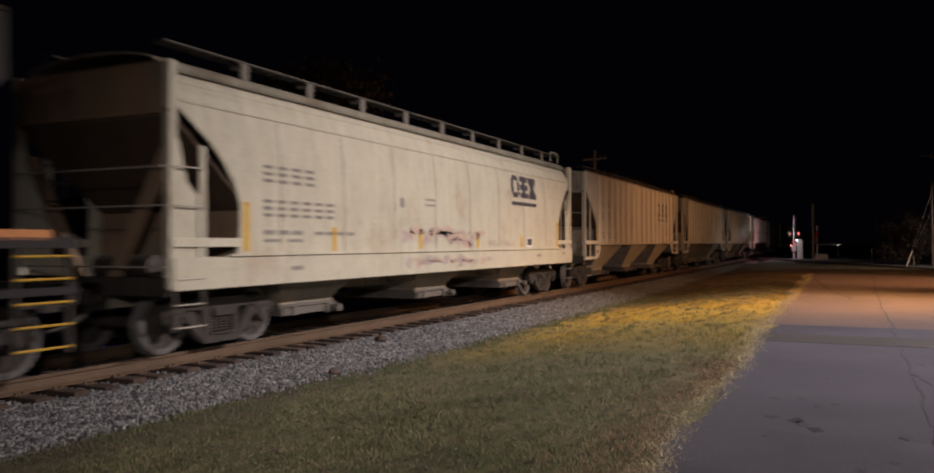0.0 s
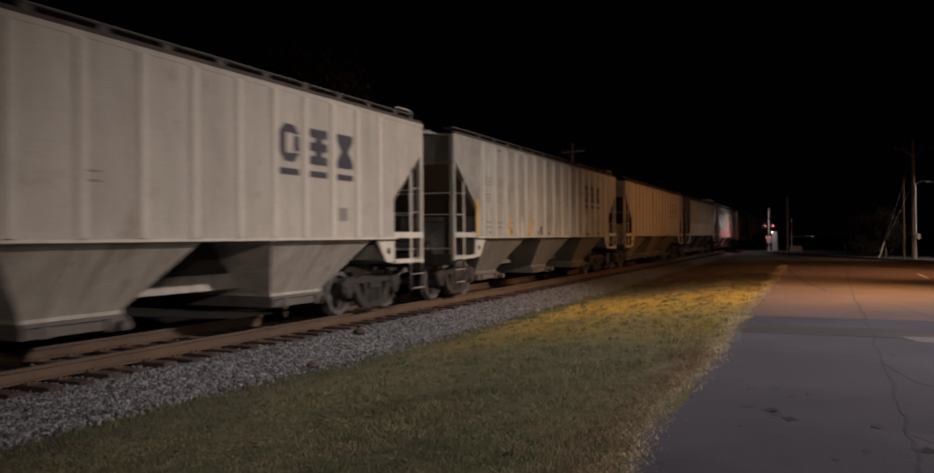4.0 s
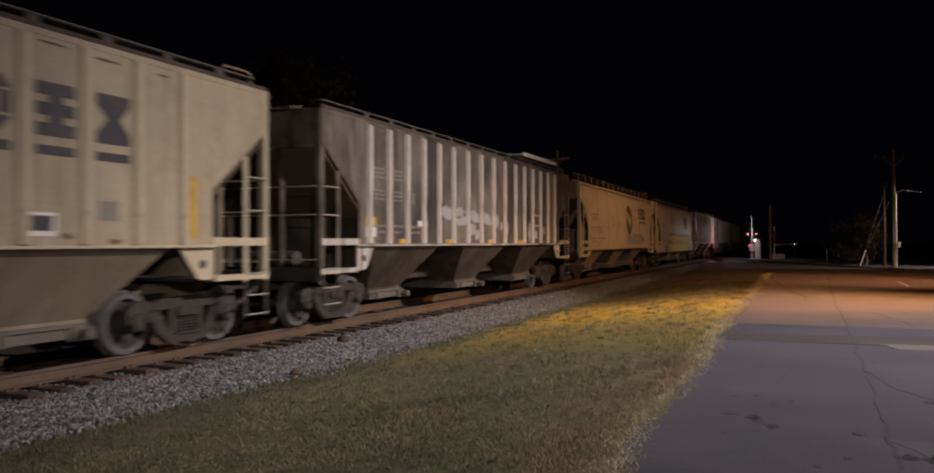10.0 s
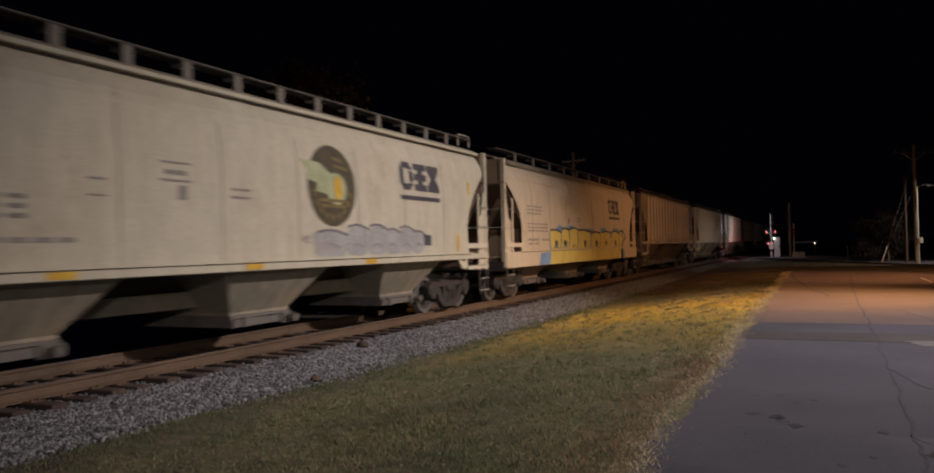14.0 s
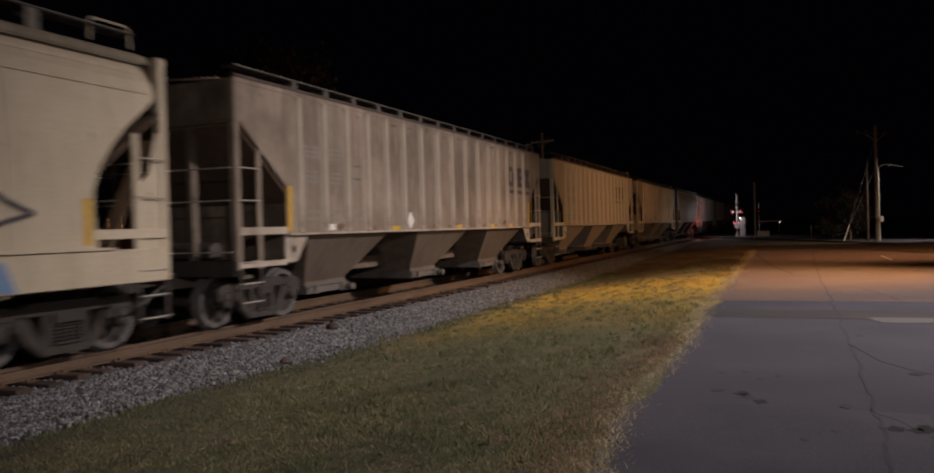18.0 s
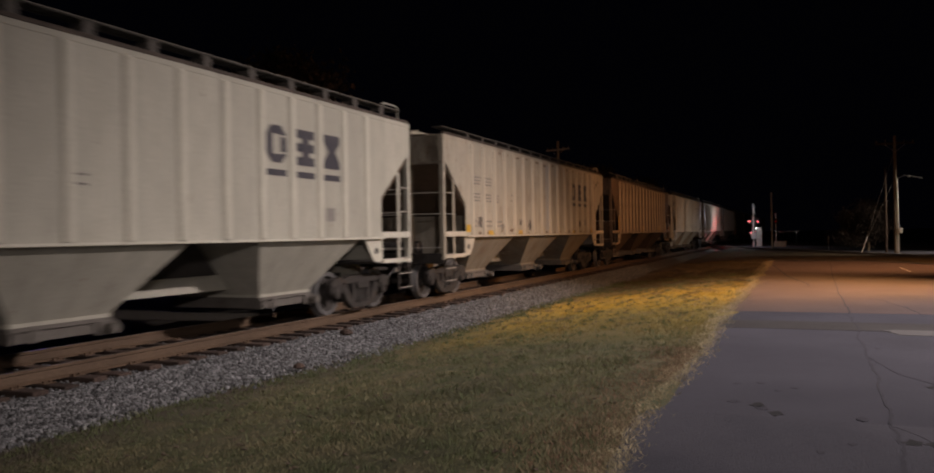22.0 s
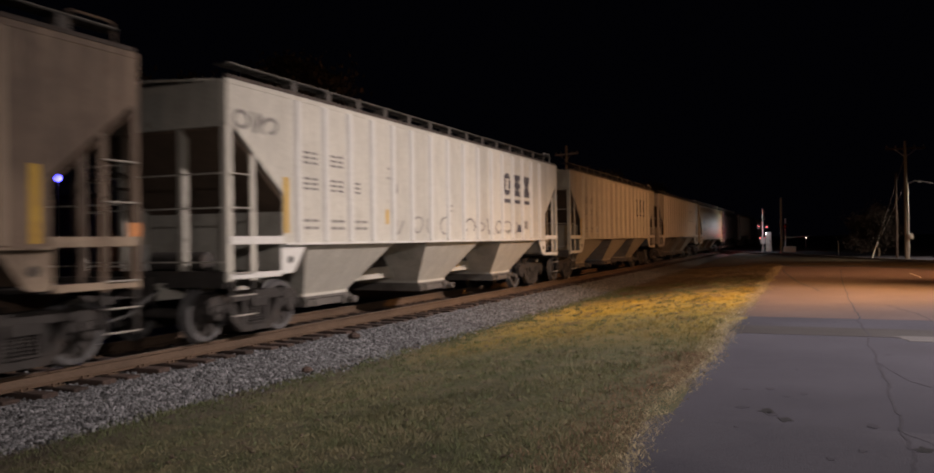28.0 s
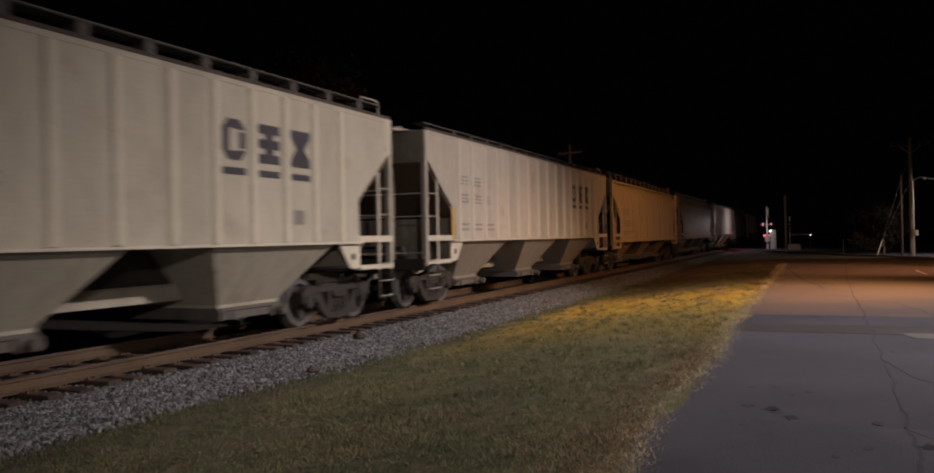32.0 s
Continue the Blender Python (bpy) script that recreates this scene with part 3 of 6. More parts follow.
def make_stones():
    """Crushed stone on the ballast shoulder and between the ties: one object of many small stones."""
    rng = np.random.default_rng(11)
    base_v = np.array([(-1, -0.2, -0.5), (0.1, -0.9, -0.6), (1, -0.1, -0.45), (0.1, 0.95, -0.5), (-0.55, -0.45, 0.55), (0.6, -0.4, 0.6), (0.45, 0.6, 0.5), (-0.6, 0.5, 0.62)])
    base_f = np.array([(0, 1, 5), (0, 5, 4), (1, 2, 5), (2, 6, 5), (2, 3, 6), (3, 7, 6), (3, 0, 7), (0, 4, 7), (4, 5, 6), (4, 6, 7)])
    def cloud(n, x0, x1, y0, y1, power, size):
        y = y0 + (y1 - y0) * rng.random(n) ** power
        x = x0 + (x1 - x0) * rng.random(n)
        return x, y, size * (0.6 + 0.8 * rng.random(n))
    sets = [cloud(52000, 1.27, 2.5, 2.5, 45, 1.9, 0.023), cloud(9000, 2.3, 3.0, 2.5, 40, 1.7, 0.021), cloud(14000, -1.3, 1.25, 3, 40, 1.6, 0.024)]
    x = np.concatenate([s[0] for s in sets])
    y = np.concatenate([s[1] for s in sets])
    r = np.concatenate([s[2] for s in sets])
    keep = x < np.interp(y, [6.0, 8.0, 9.5, 12.0], [2.30, 2.32, 2.55, 2.75]) + 0.35 * (rng.random(len(x)) ** 2)
    x, y, r = x[keep], y[keep], r[keep]
    z = np.interp(x, [-1.9, -1.25, 1.27, 1.6, 2.48, 3.4], [-0.27, -0.245, -0.245, -0.265, -0.435, -0.46]) + r * 0.15
    n = len(x)
    ang = rng.random(n) * 6.283
    tilt = rng.random(n) * 1.2 - 0.6
    jit = 1 + 0.35 * (rng.random((n, 8, 3)) - 0.5)
    v = base_v[None] * jit * r[:, None, None] * np.stack([0.8 + 0.5 * rng.random(n), np.ones(n), 0.7 + 0.5 * rng.random(n)], 1)[:, None, :]
    ct, st = np.cos(tilt)[:, None], np.sin(tilt)[:, None]
    vy, vz = v[:, :, 1] * ct - v[:, :, 2] * st, v[:, :, 1] * st + v[:, :, 2] * ct
    c, s = np.cos(ang)[:, None], np.sin(ang)[:, None]
    vx, vy = v[:, :, 0] * c - vy * s, v[:, :, 0] * s + vy * c
    co = np.stack([vx + (TRACK_X + x)[:, None], vy + y[:, None], vz + z[:, None]], 2).reshape(-1, 3)
    fa = (base_f[None] + (np.arange(n) * 8)[:, None, None]).reshape(-1, 3)
    me = bpy.data.meshes.new("ballast_stones")
    me.vertices.add(len(co))
    me.vertices.foreach_set("co", co.ravel())
    me.loops.add(fa.size)
    me.loops.foreach_set("vertex_index", fa.ravel())
    me.polygons.add(len(fa))
    me.polygons.foreach_set("loop_start", np.arange(0, fa.size, 3))
    me.update(calc_edges=True)
    me.materials.append(None)
    tagged(dress(new("ballast_stones", me), M["stone"]), "loose crushed grey ballast stones along the track", "ballast", kind="stuff")


def tuft_mesh(rng, right):
    """Clumps of longer, darker grass scattered over the lawn and along the foot of the ballast."""
    n, k = 2600, 16
    y = 3.6 + 30 * rng.random(n) ** 1.7
    edge = np.interp(y, np.linspace(0, 60, 601), right)
    foot = np.interp(y, [6.0, 8.0, 9.5, 12.0], [-7.42, -7.40, -7.22, -7.02])
    u = rng.random(n)
    x = np.where(rng.random(n) < 0.3, foot + np.abs(rng.normal(0, 0.35, n)), foot + 0.2 + (edge - foot - 0.3) * u)
    z = np.array([ground_z(a, b) for a, b in zip(x, y)])
    size = 0.6 + 0.9 * rng.random(n)
    bx = (x[:, None] + rng.normal(0, 0.035, (n, k)) * size[:, None]).ravel()
    by = (y[:, None] + rng.normal(0, 0.035, (n, k)) * size[:, None]).ravel()
    bz = np.repeat(z, k)
    h = np.repeat(size, k) * (0.03 + 0.035 * rng.random(n * k))
    w = 0.0035 * (1 + by / 22)
    a, d = rng.random(n * k) * 6.283, rng.random(n * k) * 6.283
    lean = 0.02 + 0.05 * rng.random(n * k)
    q0 = np.stack([bx - np.cos(a) * w, by - np.sin(a) * w, bz - 0.01], 1)
    q1 = np.stack([bx + np.cos(a) * w, by + np.sin(a) * w, bz - 0.01], 1)
    q2 = np.stack([bx + np.cos(d) * lean, by + np.sin(d) * lean, bz + h], 1)
    me = bpy.data.meshes.new("grass_tufts")
    me.from_pydata(np.stack([q0, q1, q2], 1).reshape(-1, 3).tolist(), [], np.arange(3 * n * k).reshape(-1, 3).tolist())
    me.materials.append(None)
    tagged(dress(new("grass_tufts", me), M["tuft"]), "longer dark green tufts in the mown lawn", "grass", kind="stuff")


def make_grass():
    """Short mown grass as single blades, thinner and drier towards the road."""
    rng = np.random.default_rng(5)
    n = 330000
    y = 3.2 + 46 * rng.random(n) ** 2.0
    x = -8.1 + 6.9 * rng.random(n)
    left = np.interp(y, [6.0, 8.0, 9.5, 12.0], [-7.42, -7.40, -7.22, -7.02]) + 0.18 * np.sin(y * 1.7) + 0.12 * np.sin(y * 4.1 + 1)
    right = np.array([road_edge(v) for v in np.linspace(0, 60, 601)])
    redge = np.interp(y, np.linspace(0, 60, 601), right)
    keep = (x > left + 0.35 * rng.random(n)) & (x < redge + 0.10 * (rng.random(n) - 0.35))
    patch = np.sin(x * 2.3 + 1.1 * np.sin(y * 0.9)) + np.sin(y * 1.6 + x) + np.sin(x * 5.1 - y * 2.2) * 0.6
    keep &= rng.random(n) < np.clip(0.72 + 0.2 * patch, 0.25, 1) * np.clip(0.18 + (x - left + 0.22 * patch) * 0.75, 0.12, 1)
    x, y = x[keep], y[keep]
    n = len(x)
    z = np.array([ground_z(a, b) for a, b in zip(x, y)])
    far = 1 + y / 22
    h = (0.014 + 0.028 * rng.random(n)) * (1 + 0.25 * np.sin(x * 3 + y))
    w = 0.0025 * far * (0.7 + 0.6 * rng.random(n))
    a = rng.random(n) * 6.283
    lean = rng.random(n) * 0.05
    d = rng.random(n) * 6.283
    dx, dy = np.cos(a) * w, np.sin(a) * w
    p0 = np.stack([x - dx, y - dy, z - 0.01], 1)
    p1 = np.stack([x + dx, y + dy, z - 0.01], 1)
    p2 = np.stack([x + dx * 0.5 + np.cos(d) * lean * 0.5, y + dy * 0.5 + np.sin(d) * lean * 0.5, z + h * 0.6], 1)
    p3 = np.stack([x + np.cos(d) * lean, y + np.sin(d) * lean, z + h], 1)
    co = np.stack([p0, p1, p2, p3], 1).reshape(-1, 3)
    k = np.arange(n) * 4
    fa = np.stack([np.stack([k, k + 1, k + 2], 1), np.stack([k, k + 2, k + 3], 1)], 1).reshape(-1, 3)
    me = bpy.data.meshes.new("grass")
    me.vertices.add(len(co))
    me.vertices.foreach_set("co", co.ravel())
    me.loops.add(fa.size)
    me.loops.foreach_set("vertex_index", fa.ravel())
    me.polygons.add(len(fa))
    me.polygons.foreach_set("loop_start", np.arange(0, fa.size, 3))
    me.update(calc_edges=True)
    me.materials.append(None)
    tuft_mesh(rng, right)
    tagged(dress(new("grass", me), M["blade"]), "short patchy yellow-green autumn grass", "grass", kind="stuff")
    # pale dry fringe along the asphalt's edge
    m = 26000
    y = 3.5 + 41 * rng.random(m) ** 1.7
    x = np.interp(y, np.linspace(0, 60, 601), right) + rng.normal(-0.03, 0.10, m)
    h = 0.012 + 0.03 * rng.random(m)
    w = 0.004 * (1 + y / 22)
    a, d = rng.random(m) * 6.283, rng.random(m) * 6.283
    lean = 0.03 + 0.06 * rng.random(m)
    z = np.where(x > np.interp(y, np.linspace(0, 60, 601), right), 0.0, -0.012)
    q0 = np.stack([x - np.cos(a) * w, y - np.sin(a) * w, z - 0.004], 1)
    q1 = np.stack([x + np.cos(a) * w, y + np.sin(a) * w, z - 0.004], 1)
    q2 = np.stack([x + np.cos(d) * lean, y + np.sin(d) * lean, z + h], 1)
    me2 = bpy.data.meshes.new("dry_grass_edge")
    me2.from_pydata(np.stack([q0, q1, q2], 1).reshape(-1, 3).tolist(), [], np.arange(3 * m).reshape(-1, 3).tolist())
    me2.materials.append(None)
    tagged(dress(new("dry_grass_edge", me2), M["straw"]), "pale dry grass fringe along the road edge", "grass", kind="stuff")
    # reddish dead litter inside the road's edge
    m = 9000
    y = 3.5 + 8 * rng.random(m)
    x = np.interp(y, np.linspace(0, 60, 601), right) - np.abs(rng.normal(0.0, 0.30, m))
    a, d = rng.random(m) * 6.283, rng.random(m) * 6.283
    lean = 0.02 + 0.04 * rng.random(m)
    z = np.array([ground_z(p, q) for p, q in zip(x, y)])
    q0 = np.stack([x - np.cos(a) * 0.006, y - np.sin(a) * 0.006, z - 0.004], 1)
    q1 = np.stack([x + np.cos(a) * 0.006, y + np.sin(a) * 0.006, z - 0.004], 1)
    q2 = np.stack([x + np.cos(d) * lean, y + np.sin(d) * lean, z + 0.02 + 0.03 * rng.random(m)], 1)
    me3 = bpy.data.meshes.new("dead_litter")
    me3.from_pydata(np.stack([q0, q1, q2], 1).reshape(-1, 3).tolist(), [], np.arange(3 * m).reshape(-1, 3).tolist())
    me3.materials.append(None)
    tagged(dress(new("dead_litter", me3), M["litter"]), "reddish brown dead plant litter along the lawn's edge", "litter", kind="stuff")
    # fallen leaves and bits lying on the grass
    b = Build()
    rnd = random.Random(3)
    for _ in range(420):
        y = 4 + 32 * rnd.random() ** 1.8
        x = rnd.uniform(-6.6, -1.5)
        z = ground_z(x, y) + 0.045
        r, a = rnd.uniform(0.018, 0.04), rnd.uniform(0, 6.28)
        c, s = math.cos(a), math.sin(a)
        pts = [(r, 0, 0), (0.2 * r, 0.6 * r, 0.012), (-0.9 * r, 0.1 * r, 0.0), (0.1 * r, -0.6 * r, 0.014)]
        vs = [(x + px * c - py * s, y + px * s + py * c, z + pz) for px, py, pz in pts]
        b.add(vs + [(p[0], p[1], p[2] + 0.004) for p in vs], [(0, 1, 2, 3), (7, 6, 5, 4), (0, 4, 5, 1), (1, 5, 6, 2), (2, 6, 7, 3), (3, 7, 4, 0)])
    solid("fallen_leaves", b, M["bark"], "small dry brown fallen leaves scattered on the grass", "leaves", kind="stuff")
    # two dark rocks on the ballast shoulder
    for x, y, r in ((-8.12, 13.45, 0.13), (-7.12, 10.4, 0.09)):
        rb = Build().spin([(-r * 0.5, r * 0.5), (-r * 0.2, r), (r * 0.25, r * 0.8), (r * 0.5, r * 0.3)], False, 9, (0, 0, 0))
        rb.v = [(p[0] * (1 + 0.3 * noise.noise((p[0] * 9, p[1] * 9, x))), p[1] * (1 + 0.3 * noise.noise((p[1] * 8, p[2] * 9, y))), p[2]) for p in rb.v]
        o = solid("rock", rb, M["tie"], "dark rock lying on the grey ballast", "rock", bevel=0.0)
        o.location = (x, y, -0.22 if x < -8 else -0.35)


# ---------------------------------------------------------------- hopper cars
W = 1.59
ROOF_Z = 4.12
# the ribbed cars begin this much behind their leading coupler line
INSET = 0.24
# ribs stand closer together over the trucks than in the middle
POSTS = [2.06, 2.92, 3.78, 4.65, 5.52, 6.40, 7.37, 8.34, 9.31, 10.28, 11.25, 12.13, 13.00, 13.87, 14.73, 15.59]
MESH = {}


def cached(key, build, smooth=False, bevel=0.0):
    if key not in MESH:
        MESH[key] = build().mesh(key, smooth, bevel)
    return MESH[key]


def sx(z):
    """Half width of the round-sided car at height z."""
    if z < 2.4:
        return 1.60
    f = min((z - 2.4) / 1.75, 1)
    return 1.60 - 0.20 * f ** 2.2 - 0.22 * max(0.0, (z - 3.62) / 0.5) ** 1.5


def s_cut(z):
    """Where the round-sided car's side sheet begins, from the car's end."""
    return float(np.interp(z, [1.3, 1.75, 2.2, 2.6, 3.0, 3.35, 3.5, 4.3], [1.28, 1.38, 1.38, 1.22, 0.86, 0.40, 0.20, 0.06]))


def b_side_r():
    low = 1.55
    poly = [(0.27, ROOF_Z), (0.27, 3.42), (0.38, 3.42), (1.64, 2.42), (1.64, low)]
    return Build().slab(poly + [(CAR_L + INSET - y, z) for y, z in poly[::-1]], W - 0.02, W)


def b_top_chord():
    return Build().box(W - 0.03, W + 0.006, 0.26, CAR_L - 0.02, 4.05, 4.135)


def b_dim_band():
    """Added dark strip above the side that fills the dim band under the walkway."""
    return Build().box(W - 0.09, W - 0.005, 0.30, CAR_L - 0.06, 4.14, 4.20)


def b_bottom_lip():
    return Build().box(W - 0.05, W + 0.075, 1.62, CAR_L - 1.38, 1.545, 1.585)


def b_side_s():
    b = Build()
    zs = [1.32, 1.6, 1.9, 2.2, 2.5, 2.8, 3.05, 3.25, 3.42, 3.5, 3.6, 3.75, 3.9, 4.02, 4.10]
    for off in (0.0, -0.025):
        for z0, z1 in zip(zs[:-1], zs[1:]):
            a0, a1 = s_cut(z0), s_cut(z1)
            b.add([(sx(z0) + off, a0, z0), (sx(z0) + off, CAR_L - a0, z0), (sx(z1) + off, CAR_L - a1, z1), (sx(z1) + off, a1, z1)], [(0, 1, 2, 3)])
    for z0, z1 in zip(zs[:-1], zs[1:]):
        for flip in (0, 1):
            p = [(sx(z) + o, s_cut(z), z) for z, o in ((z0, 0), (z1, 0), (z1, -0.025), (z0, -0.025))]
            if flip:
                p = [(x, CAR_L - y, z) for x, y, z in p]
            b.add(p, [(0, 1, 2, 3)])
    return b


def b_seam():
    """Weld seam that follows the round side."""
    b = Build()
    zs = [1.48, 2.0, 2.4, 2.7, 3.0, 3.3, 3.56]
    for z0, z1 in zip(zs[:-1], zs[1:]):
        b.hexa([(sx(z0) - 0.01, -0.013, z0), (sx(z0) + 0.005, -0.010, z0), (sx(z0) + 0.005, 0.010, z0), (sx(z0) - 0.01, 0.013, z0)], [(sx(z1) - 0.01, -0.013, z1), (sx(z1) + 0.005, -0.010, z1), (sx(z1) + 0.005, 0.010, z1), (sx(z1) - 0.01, 0.013, z1)])
    return b


def b_roof(half, z0, z1, n=10):
    b = Build()
    pts = [(half * math.cos(math.pi * i / n), z0 + (z1 - z0) * math.sin(math.pi * i / n) ** 0.8) for i in range(n + 1)]
    vs = [(x, y, z) for y in (0.04, CAR_L - 0.04) for x, z in pts] + [(x, y, z - 0.03) for y in (0.04, CAR_L - 0.04) for x, z in pts]
    k = n + 1
    fs = [(i, i + 1, k + i + 1, k + i) for i in range(n)] + [(2 * k + i, 3 * k + i, 3 * k + i + 1, 2 * k + i + 1) for i in range(n)]
    fs += [(i, 2 * k + i, 2 * k + i + 1, i + 1) for i in range(n)] + [(k + i, k + i + 1, 3 * k + i + 1, 3 * k + i) for i in range(n)]
    return b.add(vs, fs)


def b_flat_roof():
    """Low gable roof of the ribbed car."""
    b = Build()
    y0, y1 = 0.28, CAR_L - 0.04
    for s in (-1, 1):
        b.hexa([(0, y0, 4.20), (s * (W - 0.01), y0, 4.09), (s * (W - 0.01), y1, 4.09), (0, y1, 4.20)], [(0, y0, 4.23), (s * (W - 0.01), y0, 4.12), (s * (W - 0.01), y1, 4.12), (0, y1, 4.23)])
    return b


def b_hopper():
    """One funnel bay below the floor, centred on y = 0."""
    t, bt, w = 1.63, 0.75, 0.86
    b = Build()
    b.hexa([(-w, -bt, 0.57), (w, -bt, 0.57), (w, bt, 0.57), (-w, bt, 0.57)], [(-1.555, -t, 1.55), (1.555, -t, 1.55), (1.555, t, 1.55), (-1.555, t, 1.55)])
    return b


def b_flange():
    """Stiffening ring round the throat of a bay."""
    out, inn = [(-0.90, -0.79), (0.90, -0.79), (0.90, 0.79), (-0.90, 0.79)], [(-0.85, -0.74), (0.85, -0.74), (0.85, 0.74), (-0.85, 0.74)]
    vs = [(x, y, z) for z in (0.552, 0.60) for ring in (out, inn) for x, y in ring]
    fs = []
    for i in range(4):
        j = (i + 1) % 4
        fs += [(i, j, 8 + j, 8 + i), (4 + j, 4 + i, 12 + i, 12 + j), (8 + i, 8 + j, 12 + j, 12 + i), (j, i, 4 + i, 4 + j)]
    return Build().add(vs, fs)


def b_centre_sheet():
    """Upright sheet over the centre sill that parts the two halves of the bays."""
    return Build().box(-0.25, 0.25, 2.4, CAR_L - 2.4, 0.972, 1.55)


def b_gate():
    """Sliding outlet gate in its frame, with operating shaft and end capstans."""
    b = Build().box(-0.92, 0.92, -0.80, 0.80, 0.50, 0.548)
    b.box(-0.98, 0.98, -0.82, -0.74, 0.36, 0.50).box(-0.98, 0.98, 0.74, 0.82, 0.36, 0.50)
    b.box(0.93, 1.00, -0.74, 0.74, 0.37, 0.49).box(-1.00, -0.93, -0.74, 0.74, 0.37, 0.49)
    b.rod((-1.22, 0.55, 0.43), (1.22, 0.55, 0.43), 0.03)
    b.rod((1.10, 0.55, 0.43), (1.24, 0.55, 0.43), 0.075, 8).rod((-1.24, 0.55, 0.43), (-1.10, 0.55, 0.43), 0.075, 8)
    b.box(1.001, 1.05, 0.40, 0.70, 0.34, 0.52).box(1.001, 1.04, -0.60, -0.48, 0.36, 0.52)
    return b


def b_end_sheet():
    """Upright sheet at the top of the car's leading end."""
    return Build().box(-W + 0.03, W - 0.03, 0.03, 0.055, 3.41, ROOF_Z - 0.01).box(-W + 0.03, W - 0.03, 0.0, 0.058, 3.40, 3.46)


def b_end_slope():
    """Sloping end sheet below the upright one."""
    return Build().hexa([(-W + 0.03, 0.06, 3.36), (W - 0.03, 0.06, 3.36), (W - 0.03, 2.35, 1.56), (-W + 0.03, 2.35, 1.56)], [(-W + 0.03, 0.06, 3.40), (W - 0.03, 0.06, 3.40), (W - 0.03, 2.37, 1.60), (-W + 0.03, 2.37, 1.60)])


def b_bulkhead():
    b = Build().slab([(1.50, 1.12), (1.56, 1.12), (1.56, 2.12), (1.50, 2.12)], -1.45, 1.45)
    return b


def b_end_post():
    return Build().box(-0.05, 0.05, -0.07, 0.07, 1.02, 3.42)


def b_corner_post():
    return Build().box(-0.06, 0.06, -0.065, 0.065, 1.0, ROOF_Z)


def b_stile():
    return Build().box(-0.015, 0.012, -0.058, 0.058, 1.0, 3.0)


def b_rung():
    return Build().tube([(0, -0.27, 0), (0.05, -0.25, 0), (0.05, 0.25, 0), (0, 0.27, 0)], 0.012, 6)


def b_end_rung():
    return Build().rod((-1.5, 0, 0), (1.5, 0, 0), 0.013, 6)


def b_band():
    return Build().box(W - 0.06, W + 0.012, 0.04, 1.40, 1.57, 1.70)


def b_hole():
    return Build().rod((W - 0.014, 1.62, 1.30), (W - 0.007, 1.62, 1.30), 0.07, 14)


def b_gusset():
    return Build().slab([(1.36, 1.14), (1.39, 1.09), (1.45, 1.065), (1.64, 1.065), (1.72, 1.09), (1.79, 1.16), (2.10, 1.548), (1.36, 1.548)], W - 0.05, W - 0.012)


def across(build):
    """The same piece on the car's other side."""
    b = build()
    b.v = [(-x, y, z) for x, y, z in b.v]
    return b


def trailing(build):
    """The same piece at the car's other end, on the same side."""
    b = build()
    b.v = [(x, CAR_L - y, z) for x, y, z in b.v]
    return b


def b_end_rail():
    """Pale side channel of the end platform."""
    return Build().box(W - 0.06, W + 0.010, 0.03, 1.36, 1.03, 1.125)


def b_end_panel():
    """Plate behind the ladder at the round-sided car's corner."""
    return Build().slab([(0.02, 1.05), (0.56, 1.05), (0.56, 2.30), (0.36, 2.46), (0.20, 3.05), (0.02, 3.05)], 1.535, 1.552)


def b_platform():
    b = Build().box(-1.5, 1.5, 0.02, 1.45, 1.02, 1.075)
    b.box(-1.52, 1.52, 0.0, 0.09, 0.90, 1.16)
    return b


def b_centre_sill():
    return Build().box(-0.28, -0.12, 0.1, CAR_L - 0.1, 0.70, 0.95).box(0.12, 0.28, 0.1, CAR_L - 0.1, 0.70, 0.95).box(-0.12, 0.12, 0.1, CAR_L - 0.1, 0.87, 0.95).box(-0.34, 0.34, 0.1, CAR_L - 0.1, 0.952, 0.97)


def b_walkway(inner, outer, z, y0):
    b = Build()
    y1 = CAR_L - 0.25
    b.box(outer - 0.02, outer - 0.003, y0, y1, z - 0.022, z)
    b.box(inner, inner + 0.02, y0, y1, z - 0.03, z + 0.002)
    k = 5
    for i in range(k):
        x = inner + (outer - inner) * (i + 0.5) / k
        b.box(x - 0.025, x + 0.025, y0, y1, z - 0.012, z)
    n = 58
    for i in range(n + 1):
        y = y0 + (y1 - y0) * i / n
        b.box(inner + 0.02, outer - 0.02, y - 0.012, y + 0.012, z - 0.035, z - 0.012)
    return b


def b_hoop():
    return Build().tube([(0, 0, 0), (0, 0.02, 0.27), (0, 0.08, 0.30), (0, 0.62, 0.30), (0, 0.70, 0.27), (0, 0.72, 0)], 0.018, 6)


def b_hatch():
    b = Build().box(-0.36, 0.36, 1.0, CAR_L - 1.0, 4.22, 4.36)
    return b


def b_hatch_cover():
    b = Build().box(-0.34, 0.34, 0.0, 3.5, 4.36, 4.40)
    for y in (0.2, 1.25, 2.3, 3.3):
        b.box(-0.37, 0.37, y - 0.03, y + 0.03, 4.40, 4.43)
    return b


def b_coupler():
    b = Build().box(-0.11, 0.11, -0.62, 0.35, 0.76, 0.98)
    b.box(-0.17, 0.15, -0.86, -0.58, 0.70, 1.02)
    b.box(-0.28, 0.28, 0.0, 0.14, 0.68, 1.08)
    return b


def b_hose():
    return Build().tube([(0.32, 0.1, 0.86), (0.34, -0.2, 0.72), (0.30, -0.5, 0.52), (0.22, -0.8, 0.45)], 0.028, 6)


